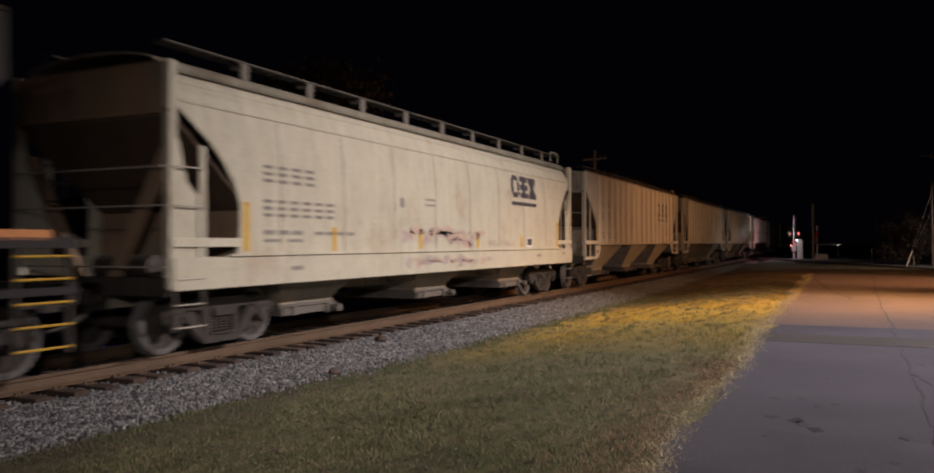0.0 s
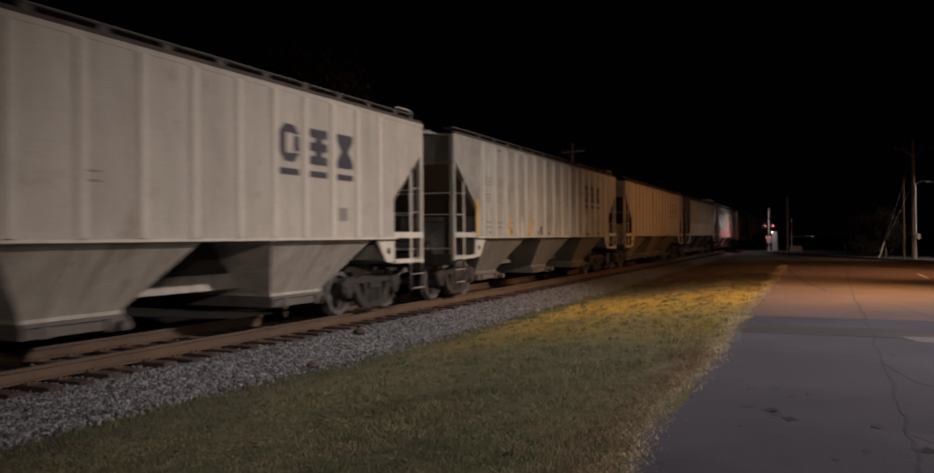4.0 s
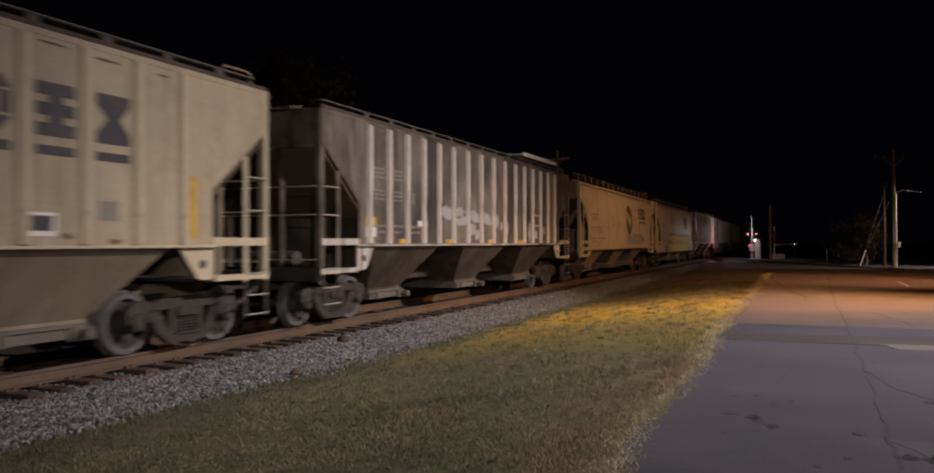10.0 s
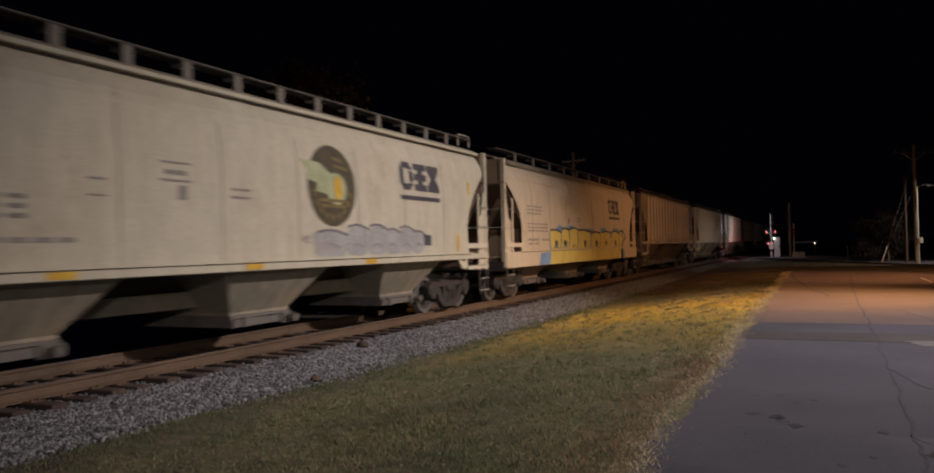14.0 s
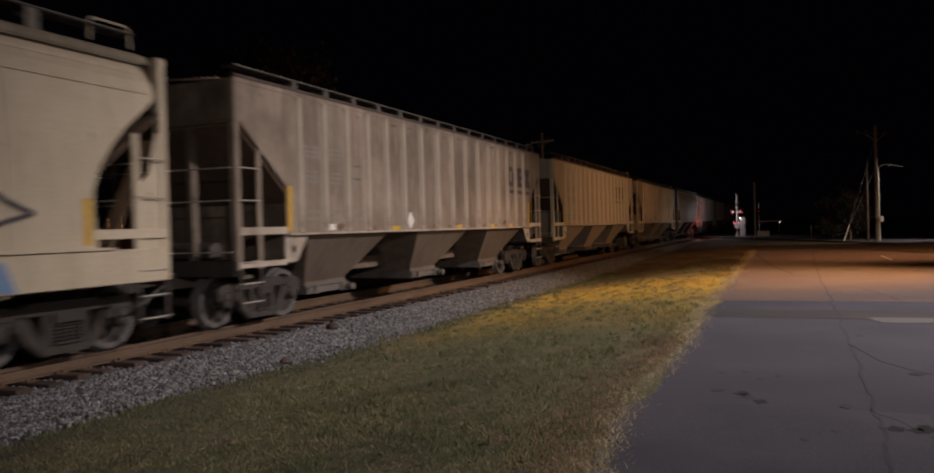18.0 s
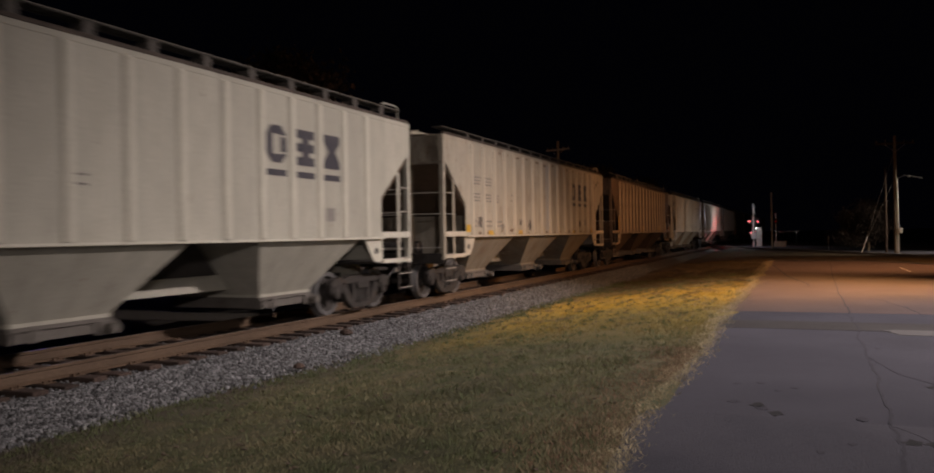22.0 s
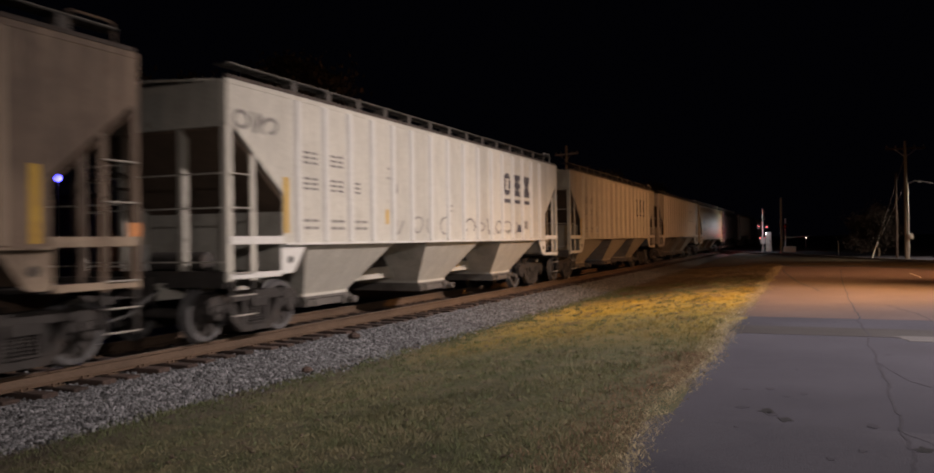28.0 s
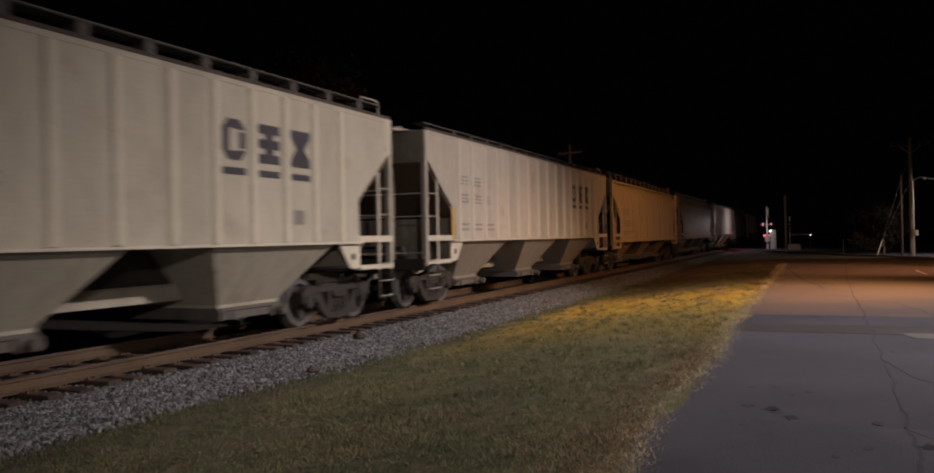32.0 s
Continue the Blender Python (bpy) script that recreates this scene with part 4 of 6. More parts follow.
def b_wheelset():
    """Two wheels on an axle round the x axis, with bearing end caps."""
    b = Build()
    r = 0.455
    for s in (-1, 1):
        prof = [(0.665, 0.12), (0.69, 0.13), (0.70, 0.37), (0.682, 0.395), (0.682, r + 0.025), (0.71, r + 0.026), (0.722, r + 0.002), (0.81, r - 0.006), (0.826, 0.44), (0.824, 0.365), (0.79, 0.35), (0.74, 0.32), (0.735, 0.16), (0.82, 0.13), (0.83, 0.09)]
        b.spin([(s * p, q) for p, q in prof], True, 36)
        b.spin([(s * 0.83, 0.085), (s * 0.90, 0.12), (s * 1.05, 0.12), (s * 1.08, 0.10), (s * 1.095, 0.05)], True, 16)
        for i in range(3):
            a = 2 * math.pi * i / 3
            b.box(s * 1.09 - 0.015, s * 1.09 + 0.015, 0.045 * math.cos(a) - 0.014, 0.045 * math.cos(a) + 0.014, 0.045 * math.sin(a) - 0.014, 0.045 * math.sin(a) + 0.014)
        # casting marks on the wheel plate
        for i in range(5):
            a = 2 * math.pi * i / 5 + 0.3
            b.box(s * 0.752 - 0.012, s * 0.752 + 0.012, 0.27 * math.cos(a) - 0.03, 0.27 * math.cos(a) + 0.03, 0.27 * math.sin(a) - 0.03, 0.27 * math.sin(a) + 0.03)
    b.rod((-0.83, 0, 0), (0.83, 0, 0), 0.085, 12)
    return b


def b_side_frame():
    """Cast truck side frame in the plane x = 0: top chord, dropped bottom chord, columns, pedestals."""
    b = Build()
    t = 0.075
    b.slab([(-0.68, 0.63), (0.68, 0.63), (0.76, 0.72), (0.46, 0.80), (-0.46, 0.80), (-0.76, 0.72)], -t, t)
    b.slab([(-0.37, 0.11), (0.37, 0.11), (0.40, 0.23), (-0.40, 0.23)], -t, t)
    b.slab([(-0.24, 0.235), (0.24, 0.235), (0.22, 0.27), (-0.22, 0.27)], -t * 1.5, t * 1.5)
    for s in (-1, 1):
        b.slab([(s * 0.37, 0.11), (s * 0.36, 0.25), (s * 0.60, 0.64), (s * 0.78, 0.56), (s * 0.62, 0.30)], -t, t)
        b.slab([(s * 0.24, 0.23), (s * 0.36, 0.23), (s * 0.36, 0.64), (s * 0.24, 0.64)], -t * 0.9, t * 0.9)
        b.slab([(s * 0.72, 0.74), (s * 0.74, 0.46), (s * 0.81, 0.46), (s * 0.83, 0.60), (s * 1.11, 0.60), (s * 1.13, 0.46), (s * 1.19, 0.46), (s * 1.21, 0.64), (s * 1.10, 0.75), (s * 0.86, 0.78)], -t, t)
        b.slab([(s * 0.84, 0.53), (s * 1.10, 0.53), (s * 1.10, 0.598), (s * 0.84, 0.598)], -t * 1.2, t * 1.2)
    return b


def b_spring():
    """One upright coil spring of the truck's nest, its turns as one rippled body."""
    prof = [(0.27, 0.03)]
    for i in range(5):
        z = 0.275 + i * 0.046
        prof += [(z, 0.036), (z + 0.012, 0.050), (z + 0.024, 0.050), (z + 0.034, 0.036)]
    return Build().spin(prof + [(0.515, 0.03)], False, 10)


def b_bolster():
    return Build().slab([(-0.2, 0.52), (0.2, 0.52), (0.22, 0.66), (-0.22, 0.66)], -1.1, 1.1).box(-0.35, 0.35, -0.3, 0.3, 0.66, 0.82)


def b_brake_wheel():
    b = Build()
    n = 20
    pts = [(0.27 * math.cos(2 * math.pi * i / n), 0, 0.27 * math.sin(2 * math.pi * i / n)) for i in range(n + 1)]
    b.tube(pts, 0.014, 6)
    for i in range(5):
        a = 2 * math.pi * i / 5
        b.rod((0, 0, 0), (0.27 * math.cos(a), 0, 0.27 * math.sin(a)), 0.010, 5)
    b.rod((0, 0, 0), (0, 0.3, 0), 0.025, 8)
    return b


def b_tank():
    return Build().spin([(-0.6, 0.08), (-0.56, 0.18), (0.56, 0.18), (0.6, 0.08)], True, 16)


WHEEL_R = 0.455
AXLES = (-0.97, 0.97)
WHEELSETS = []
CARS = []


def make_truck(car, y):
    tr = part("truck", cached("bolster", b_bolster), M["steel"], car, "grimy cast steel four-wheel truck", pose(0, y, 0))
    for s in (-1, 1):
        part("side_frame", cached("side_frame", b_side_frame, bevel=0.008), M["steel"], tr, "", pose(s * 0.99, 0, 0))
        for dy in (-0.165, -0.055, 0.055, 0.165):
            part("spring", cached("spring", b_spring), M["steel"], tr, "", pose(s * 1.01, dy, 0))
    for dy in AXLES:
        WHEELSETS.append((part("wheelset", cached("wheelset", b_wheelset, True), M["tread"], tr, "steel wheels on their axle", pose(0, dy, WHEEL_R)), dy))


def decal(car, pieces, material, label, name="lettering"):
    """Thin painted or stuck-on pieces on the visible side: boxes (y0, y1, z0, z1) or outlines [(y, z), ...]."""
    b = Build()
    smooth_side = car["round"]
    for p in pieces:
        poly = [(p[0], p[2]), (p[1], p[2]), (p[1], p[3]), (p[0], p[3])] if not isinstance(p[0], tuple) else p
        n = len(poly)
        f = (lambda z: sx(z) + 0.004) if smooth_side else (lambda z: W + 0.004)
        vs = [(f(z), y, z) for y, z in poly] + [(f(z) + 0.004, y, z) for y, z in poly]
        if max(z for _, z in poly) < 1.45 and smooth_side:
            vs = [(1.623, y, z) for y, z in poly] + [(1.627, y, z) for y, z in poly]
        b.add(vs, [tuple(range(n - 1, -1, -1)), tuple(range(n, 2 * n))] + [(i, (i + 1) % n, n + (i + 1) % n, n + i) for i in range(n)])
    return part(name, b.mesh(name), material, car, label)


def emblem(y0, y1, z0, z1, gap):
    """Railway emblem as three plain dark blocks over bars."""
    w = (y1 - y0 - 2 * gap) / 3
    h = z1 - z0
    zb = z0 + h * 0.26
    out = []
    for i in range(3):
        a = y0 + i * (w + gap)
        c = a + w
        if gap > 0.1:
            out.append((a, c, z0, z0 + h * 0.13))
        k, t = w * 0.26, (z1 - zb)
        if i == 0:
            e = w * 0.30
            out += [[(a, zb + k), (a + k, zb), (a + e, zb + t * 0.2), (a + e, z1 - t * 0.2), (a + k, z1), (a, z1 - k)]]
            out += [[(a + k, zb), (c - k, zb), (c, zb + k), (c - e * 0.2, zb + t * 0.26), (a + e, zb + t * 0.22)], [(a + k, z1), (a + e, z1 - t * 0.22), (c - e * 0.2, z1 - t * 0.26), (c, z1 - k), (c - k, z1)]]
            out += [[(c - e * 0.9, zb + t * 0.30), (c, zb + t * 0.30), (c, z1 - t * 0.30), (c - e * 0.9, z1 - t * 0.30)]]
        elif i == 1:
            out += [(a, c, zb, zb + t * 0.24), (a, c, zb + t * 0.38, zb + t * 0.62), (a, c, z1 - t * 0.24, z1), (a + w * 0.3, c - w * 0.3, zb + t * 0.2, z1 - t * 0.2)]
        else:
            m = (a + c) / 2
            out += [[(a, zb), (c, zb), (c, zb + t * 0.2), (m + w * 0.2, zb + t * 0.5), (c, z1 - t * 0.2), (c, z1), (a, z1), (a, z1 - t * 0.2), (m - w * 0.2, zb + t * 0.5), (a, zb + t * 0.2)]]
    if gap <= 0.1:
        out.append((y0, y1, z0, z0 + h * 0.12))
    return out


def bars(y, z, n, w, h, gap, bays=False, per=2):
    """A row of n groups of plain bars, one a character; in ribbed cars a few to each bay."""
    out, stack = [], h > 0.15
    for i in range(n):
        a = y + i * (w + gap) if not bays else y + (i // per) * 0.865 + (i % per) * (w + gap)
        if stack:
            out.append([(a, a + w * 0.9, z, z + h * 0.19), (a, a + w * 0.9, z + h * 0.405, z + h * 0.595), (a, a + w * 0.9, z + h * 0.81, z + h)])
        else:
            out.append((a, a + w, z, z + h))
    return out


def ribbon(pts, w):
    """Outline pieces of a brush stroke through pts."""
    out = []
    for (ya, za), (yb, zb) in zip(pts[:-1], pts[1:]):
        l = math.hypot(yb - ya, zb - za) or 1
        ny, nz = -(zb - za) / l * w, (yb - ya) / l * w
        ey, ez = (yb - ya) / l * w * 0.4, (zb - za) / l * w * 0.4
        out.append([(ya - ny - ey, za - nz - ez), (yb - ny + ey, zb - nz + ez), (yb + ny + ey, zb + nz + ez), (ya + ny - ey, za + nz - ez)])
    return out


def scribble(rnd, y0, y1, z0, z1, letters, w):
    out = []
    step = (y1 - y0) / letters
    for i in range(letters):
        y = y0 + i * step
        pts = [(y + step * rnd.uniform(0, 0.9), rnd.uniform(z0, z1)) for _ in range(rnd.randint(3, 5))]
        fine = []
        for k in range(len(pts) - 1):
            p0, p1, p2, p3 = pts[max(k - 1, 0)], pts[k], pts[k + 1], pts[min(k + 2, len(pts) - 1)]
            for j in range(6):
                t = j / 6
                fine.append(tuple(0.5 * (2 * p1[c] + (p2[c] - p0[c]) * t + (2 * p0[c] - 5 * p1[c] + 4 * p2[c] - p3[c]) * t * t + (3 * p1[c] - p0[c] - 3 * p2[c] + p3[c]) * t ** 3) for c in (0, 1)))
        fine.append(pts[-1])
        out += ribbon(fine, w)
    return out


def loops(rnd, y0, y1, z0, z1, n, w):
    """A sprayed tag: one looping stroke with letters of uneven height."""
    out, mid, step = [], (z0 + z1) / 2, (y1 - y0) / n
    for i in range(n):
        pts, kind = [], rnd.randrange(4)
        amp, lean, wide, ph = (z1 - z0) / 2 * rnd.uniform(0.55, 1.0), rnd.uniform(-0.15, 0.4), step * rnd.uniform(0.3, 0.55), rnd.uniform(0, 6.28)
        turns = (0.75, 1.1, 1.6, 0.6)[kind]
        for k in range(15):
            u = k / 14
            a = 2 * math.pi * turns * u + ph
            z = mid + amp * math.sin(a) * (1 - 0.35 * u if kind != 2 else 1)
            yy = y0 + i * step + step * (0.15 + 0.9 * u) if kind == 2 else y0 + (i + 0.5) * step + wide * math.cos(a * (0.5 if kind == 3 else 1))
            pts.append((yy + lean * (z - mid), z))
        out += ribbon(pts, w * rnd.uniform(0.8, 1.3))
    return out


def fat(rnd, y, z0, z1, w):
    """A fat sprayed block with rounded, uneven corners; returns outline(grow)."""
    lean = rnd.uniform(-0.08, 0.14)
    corner = [(rnd.uniform(0.88, 1.04), rnd.uniform(0.86, 1.06), rnd.uniform(0.10, 0.24)) for _ in range(4)]
    zc, hw, hh = (z0 + z1) / 2, w / 2, (z1 - z0) / 2

    def outline(grow):
        out = []
        for (cy, cz, a0), (fy, fz, r) in zip(((1, 1, 0), (-1, 1, 90), (-1, -1, 180), (1, -1, 270)), corner):
            oy, oz = cy * (hw * fy - r), cz * (hh * (fz if cz > 0 else 1.0) - r)
            for k in range(4):
                a = radians(a0 + 30 * k)
                py, pz = oy + (r + grow) * math.cos(a), oz + (r + grow) * math.sin(a)
                out.append((y + py + lean * pz, zc + pz))
        return out
    return outline


def blob(rnd, y, z, a, b, n=16, rag=0.3):
    return [(y + a * (1 - rag / 2 + rag * rnd.random()) * math.cos(2 * math.pi * i / n), z + b * (1 - rag / 2 + rag * rnd.random()) * math.sin(2 * math.pi * i / n)) for i in range(n)]


def make_car(spec, i):
    round_side = spec["kind"] == "S"
    car = base("hopper_car", spec["label"], "hopper car", "cars of the freight train")
    car["round"] = round_side
    CARS.append((car, STARTS[i]))
    seed = 1.7 * i + 0.3
    sheet = spec["base"] if round_side else tuple(0.86 * c for c in spec["base"])
    paint = car_paint("car_paint", sheet, spec["grime"], spec["amount"], spec["rust"], seed, 0.0 if round_side else spec.get("bays", 0.16))
    # bays, sill and floor: body paint darkened by bay_tone, with more grime
    under = car_paint("bay_paint_darker", tuple(spec.get("bay_tone", 0.42 if round_side else 0.52) * c for c in spec["base"]), tuple(0.8 * c for c in spec["grime"]), min(spec["amount"] + 0.2, 1), spec["rust"], seed + 40)
    post_paint = car_paint("post_paint", spec["posts"], spec["grime"], spec["amount"] * 0.6, spec["rust"], seed + 3) if "posts" in spec else car_paint("post_paint", tuple(min(1.08 * c, 0.7) for c in spec["base"]), spec["grime"], spec["amount"] * 0.4, spec["rust"] * 0.5, seed + 3)
    # car ends: their dimmer light is painted in as a darker tone, plus rust
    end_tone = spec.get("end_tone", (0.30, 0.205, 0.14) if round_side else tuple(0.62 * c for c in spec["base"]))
    end_shade_paint = car_paint("end_shade_paint", end_tone, tuple(0.55 * c for c in spec["grime"]), min(spec["amount"] + 0.25, 1), spec["rust"] + 0.2, seed + 60)
    trim = post_paint
    # round roof: body paint darkened where the curve turns from the light
    roof_shade_paint = car_paint("roof_shade_paint", tuple(0.55 * c for c in spec["base"]), tuple(0.5 * c for c in spec["grime"]), 0.5, spec["rust"], seed + 80) if round_side else paint
    flip = pose(0, CAR_L, 0, 0, 0, 180)
    side = cached("side_s", b_side_s, True) if round_side else cached("side_r", b_side_r)
    cut = spec.get("cut", CAR_L)
    if cut < CAR_L:
        side = Build().slab([(0.27, ROOF_Z), (0.27, 3.42), (0.38, 3.42), (1.64, 2.42), (1.64, 1.55), (15.4, 1.55), (15.4, 2.4), (cut, 3.42), (cut, ROOF_Z)], W - 0.02, W).mesh("side")
    part("side", side, paint, car)
    if round_side:
        part("side", side, paint, car, "", flip)
    else:
        part("side", cached("side_r_across", lambda: across(b_side_r)), paint, car)
    if round_side:
        part("roof", cached("roof_s", lambda: b_roof(1.34, 4.06, 4.34), True), roof_shade_paint, car, "sooty curved roof")
        for z in (3.60, 3.89) if spec.get("sill", 1.32) < 1.2 else ():
            rib = cached("roof_rib%d" % (z * 100), lambda: Build().box(sx(z) - 0.02, sx(z) + 0.022, 0.25, CAR_L - 0.25, z - 0.022, z + 0.022))
            part("side_rib", rib, paint, car)
        if spec.get("sill", 1.32) > 1.2:
            part("side_rib", cached("short_rib", lambda: Build().box(sx(3.84) - 0.02, sx(3.84) + 0.02, 0.25, 1.5, 3.82, 3.86)), paint, car)
            part("roof_rail", cached("roof_rail", lambda: Build().box(1.31, 1.385, 0.06, CAR_L - 0.06, 4.05, 4.12), bevel=0.01), paint, car)
        first, gap = (1.28, 1.94) if spec.get("disc") else (2.35, 1.81)
        for j in range(8):
            part("seam", cached("seam", b_seam), under, car, "", pose(0, first + j * gap, 0))
        z0 = spec.get("sill", 1.32)
        part("side_sill", cached("sill_s%d" % (z0 * 100), lambda: Build().box(1.55, 1.62, 0.05, CAR_L - 0.05, z0, 1.43), bevel=0.012), paint, car)
        part("side_sill", cached("sill_s%d" % (z0 * 100), None), paint, car, "", flip)
        part("sill_lip", cached("sill_lip", lambda: Build().box(1.56, 1.66, 1.1, CAR_L - 1.1, 1.432, 1.462)), paint, car)
    else:
        part("roof", cached("roof_r", b_flat_roof), paint, car)
        pm = cached("post", lambda: Build().hexa([(W + 0.001, -0.088, 1.60), (W + 0.065, -0.056, 1.60), (W + 0.065, 0.056, 1.60), (W + 0.001, 0.088, 1.60)], [(W + 0.001, -0.088, 4.06), (W + 0.065, -0.056, 4.03), (W + 0.065, 0.056, 4.03), (W + 0.001, 0.088, 4.06)]))
        for y in POSTS:
            part("side_post", pm, post_paint, car, "", pose(0, y, 0))
            part("side_post", pm, post_paint, car, "", pose(0, y, 0) @ pose(0, 0, 0, 0, 0, 180))
        for key, build, edge, mat in (("top_chord", b_top_chord, 0.006, paint), ("eave_strip", b_dim_band, 0.006, M["eave"]), ("bottom_lip", b_bottom_lip, 0.006, post_paint)):
            part(key, cached(key, build, bevel=edge), mat, car)
            part(key, cached(key + "_across", lambda: across(build), bevel=edge), mat, car)
    # both ends
    inset = 0.0 if round_side else INSET
    for at_end in (pose(0, 0, 0), flip):
        lead = at_end is not flip
        end, back = at_end @ pose(0, inset if lead else 0, 0), at_end @ pose(0, 0 if lead else -inset, 0)
        part("end_slope", cached("end_slope", b_end_slope), M["slope"], car, "rusty brown sloping end sheet with its shade painted in", end)
        part("end_sheet", cached("end_sheet", b_end_sheet), end_shade_paint, car, "", end)
        part("bulkhead", cached("bulkhead", b_bulkhead), end_shade_paint, car, "", end)
        part("end_platform", cached("platform", b_platform, bevel=0.006), M["steel"], car, "", end)
        for x in () if round_side else (-0.62, 0.62):
            part("end_post", cached("end_post", b_end_post, bevel=0.006), end_shade_paint, car, "", end @ pose(x, 0.12, 0))
        for s in (-1, 1):
            part("corner_post", cached("corner_post", b_corner_post, bevel=0.006), paint, car, "", end @ pose(s * (W - 0.07), 0.075, 0))
            st = part("ladder_stile", cached("stile", b_stile), paint, car, "", end @ pose(s * (W - 0.012), 0.62, 0))
            side_m = pose(0, 0, 0) if s > 0 else pose(0, 0, 0, 0, 0, 180)
            for z in (0.47, 0.78, 1.13, 2.14, 2.67):
                part("ladder_rung", cached("rung", b_rung), M[spec.get("rungs", "rung")], st, "", pose(0, -0.27, z) @ side_m)
            part("low_stile", cached("low_stile", lambda: Build().box(-0.012, 0.012, -0.03, 0.03, 0.42, 1.0)), M["steel"], car, "", end @ pose(s * (W - 0.012), 0.09, 0))
            part("low_stile", cached("low_stile", None), M["steel"], car, "", end @ pose(s * (W - 0.012), 0.62, 0))
            for key, build, mat, edge in (("end_band", b_band, trim, 0.006), ("end_rail", b_end_rail, trim, 0.006), ("gusset", b_gusset, trim, 0), ("jacking_hole", b_hole, M["black"], 0)) + ((("end_panel", b_end_panel, paint, 0),) if round_side else ()):
                mesh = cached(key, build, bevel=edge) if s > 0 else cached("trailing_" + key, lambda: trailing(build), bevel=edge)
                part(key, mesh, mat, car, "", end if s > 0 else back)
        if round_side:
            for s in (-1, 1):
                part("end_brace", cached("end_brace%d" % s, lambda: Build().hexa([(s * 0.42, 0.12, 1.08), (s * 0.24, 0.12, 1.08), (s * 0.24, 0.24, 1.08), (s * 0.42, 0.24, 1.08)], [(s * 1.48, 0.12, 2.95), (s * 1.30, 0.12, 2.95), (s * 1.30, 0.24, 2.95), (s * 1.48, 0.24, 2.95)])), end_shade_paint, car, "", end)
        for z in (1.30, 2.14, 2.67):
            part("end_handhold", cached("end_rung", b_end_rung), M[spec.get("rungs", "rung")], car, "", end @ pose(0, -0.03, z))
        part("coupler", cached("coupler", b_coupler, bevel=0.012), M["steel"], car, "rusty steel coupler", at_end)
        part("air_hose", cached("hose", b_hose, True), M["black"], car, "black rubber air hose", at_end)
    part("brake_wheel", cached("brake_wheel", b_brake_wheel, True), M["steel"], car, "", pose(-0.55, inset - 0.12, 2.5))
    part("air_tank", cached("tank", b_tank, True), M["steel"], car, "", pose(0, 0.75 + inset, 1.28))
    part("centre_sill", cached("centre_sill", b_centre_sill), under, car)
    part("centre_sheet", cached("centre_sheet", b_centre_sheet), M["steel"], car, "grimy dark sheet over the centre sill")
    # bays
    deep = spec.get("sill", 1.32) < 1.2
    for y in (4.0, 8.85, 13.75):
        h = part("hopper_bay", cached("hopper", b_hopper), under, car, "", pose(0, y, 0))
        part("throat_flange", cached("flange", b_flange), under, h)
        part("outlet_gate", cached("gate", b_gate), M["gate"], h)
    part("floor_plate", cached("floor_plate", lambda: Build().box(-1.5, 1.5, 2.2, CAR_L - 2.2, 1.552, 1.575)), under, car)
    # roof walkways, brackets, hatches
    inner, outer, wz = (0.98, 1.24, 4.47) if round_side else (1.20, 1.46, spec.get("walk_z", 4.33))
    y_walk = 0.25 if round_side else 0.45
    for other in (False, True):
        turn = across if other else (lambda build: build())
        key = "%d%d_%d" % (round_side, other, round(100 * wz))
        wk = part("roof_walkway", cached("walk" + key, lambda: turn(lambda: b_walkway(inner, outer, wz, y_walk))), M["grate"], car, "galvanised roof walkway")
        part("walkway_edge", cached("walk_edge" + key, lambda: turn(lambda: Build().box(outer - 0.004, outer + 0.006, y_walk, CAR_L - 0.25, wz - 0.004, wz + 0.008))), M["bracket"], wk, "pale outer edge")
    zb = 4.10 if round_side else 4.12
    step = spec.get("stanchion", 1.73 if deep else 1.135) if round_side else 1.105
    bk = cached("bracket%d_%d" % (round_side, round(100 * wz)), lambda: Build().box(outer - 0.035, outer - 0.004, -0.085, 0.085, zb - 0.02, wz - 0.02).box(inner, outer - 0.03, -0.03, 0.03, wz - 0.10, wz - 0.05))
    for j in range(1, int((CAR_L - 1.6) / step) + 1):
        y = (1.92 if step > 1.5 else 1.14) - step + j * step if round_side else 1.105 * j + 1.1
        part("walkway_bracket", bk, M["bracket" if round_side else "rusty_bracket"], car, "", pose(0, y, 0))
    for y in (CAR_L - 0.97,):
        part("grab_hoop", cached("hoop", b_hoop), paint, car, "", pose(outer - 0.05, y, wz - 0.21))
    part("hatch_coaming", cached("hatch", b_hatch), paint, car)
    for y in (1.2, 5.05, 8.9, 12.75):
        cov = part("hatch_cover", cached("hatch_cover", b_hatch_cover), paint, car, "", pose(0, y, 0))
    if spec.get("open_hatch"):
        part("open_hatch_cover", Build().box(0.86, 1.54, 12.2, 16.0, 4.46, 4.49).box(1.52, 1.57, 12.2, 16.0, 4.42, 4.455).box(1.52, 1.57, 12.2, 16.0, 4.495, 4.53).box(1.0, 1.06, 12.3, 15.9, 4.492, 4.52).mesh("open_hatch_cover"), M["white"], car, "pale hatch cover thrown open over the walkway")
    for y in (1.6, 16.28):
        make_truck(car, y)
    # markings
    rnd = random.Random(100 + i)
    if spec.get("emblem") == "wide":
        y0 = spec.get("emblem_at", 12.32)
        for piece in emblem(y0, y0 + 1.92, 2.66, 3.49, 0.06):
            decal(car, [piece], M["navy"], "", "emblem_block")
    elif spec.get("emblem") == "bays":
        y0 = spec.get("emblem_at", 12.32)
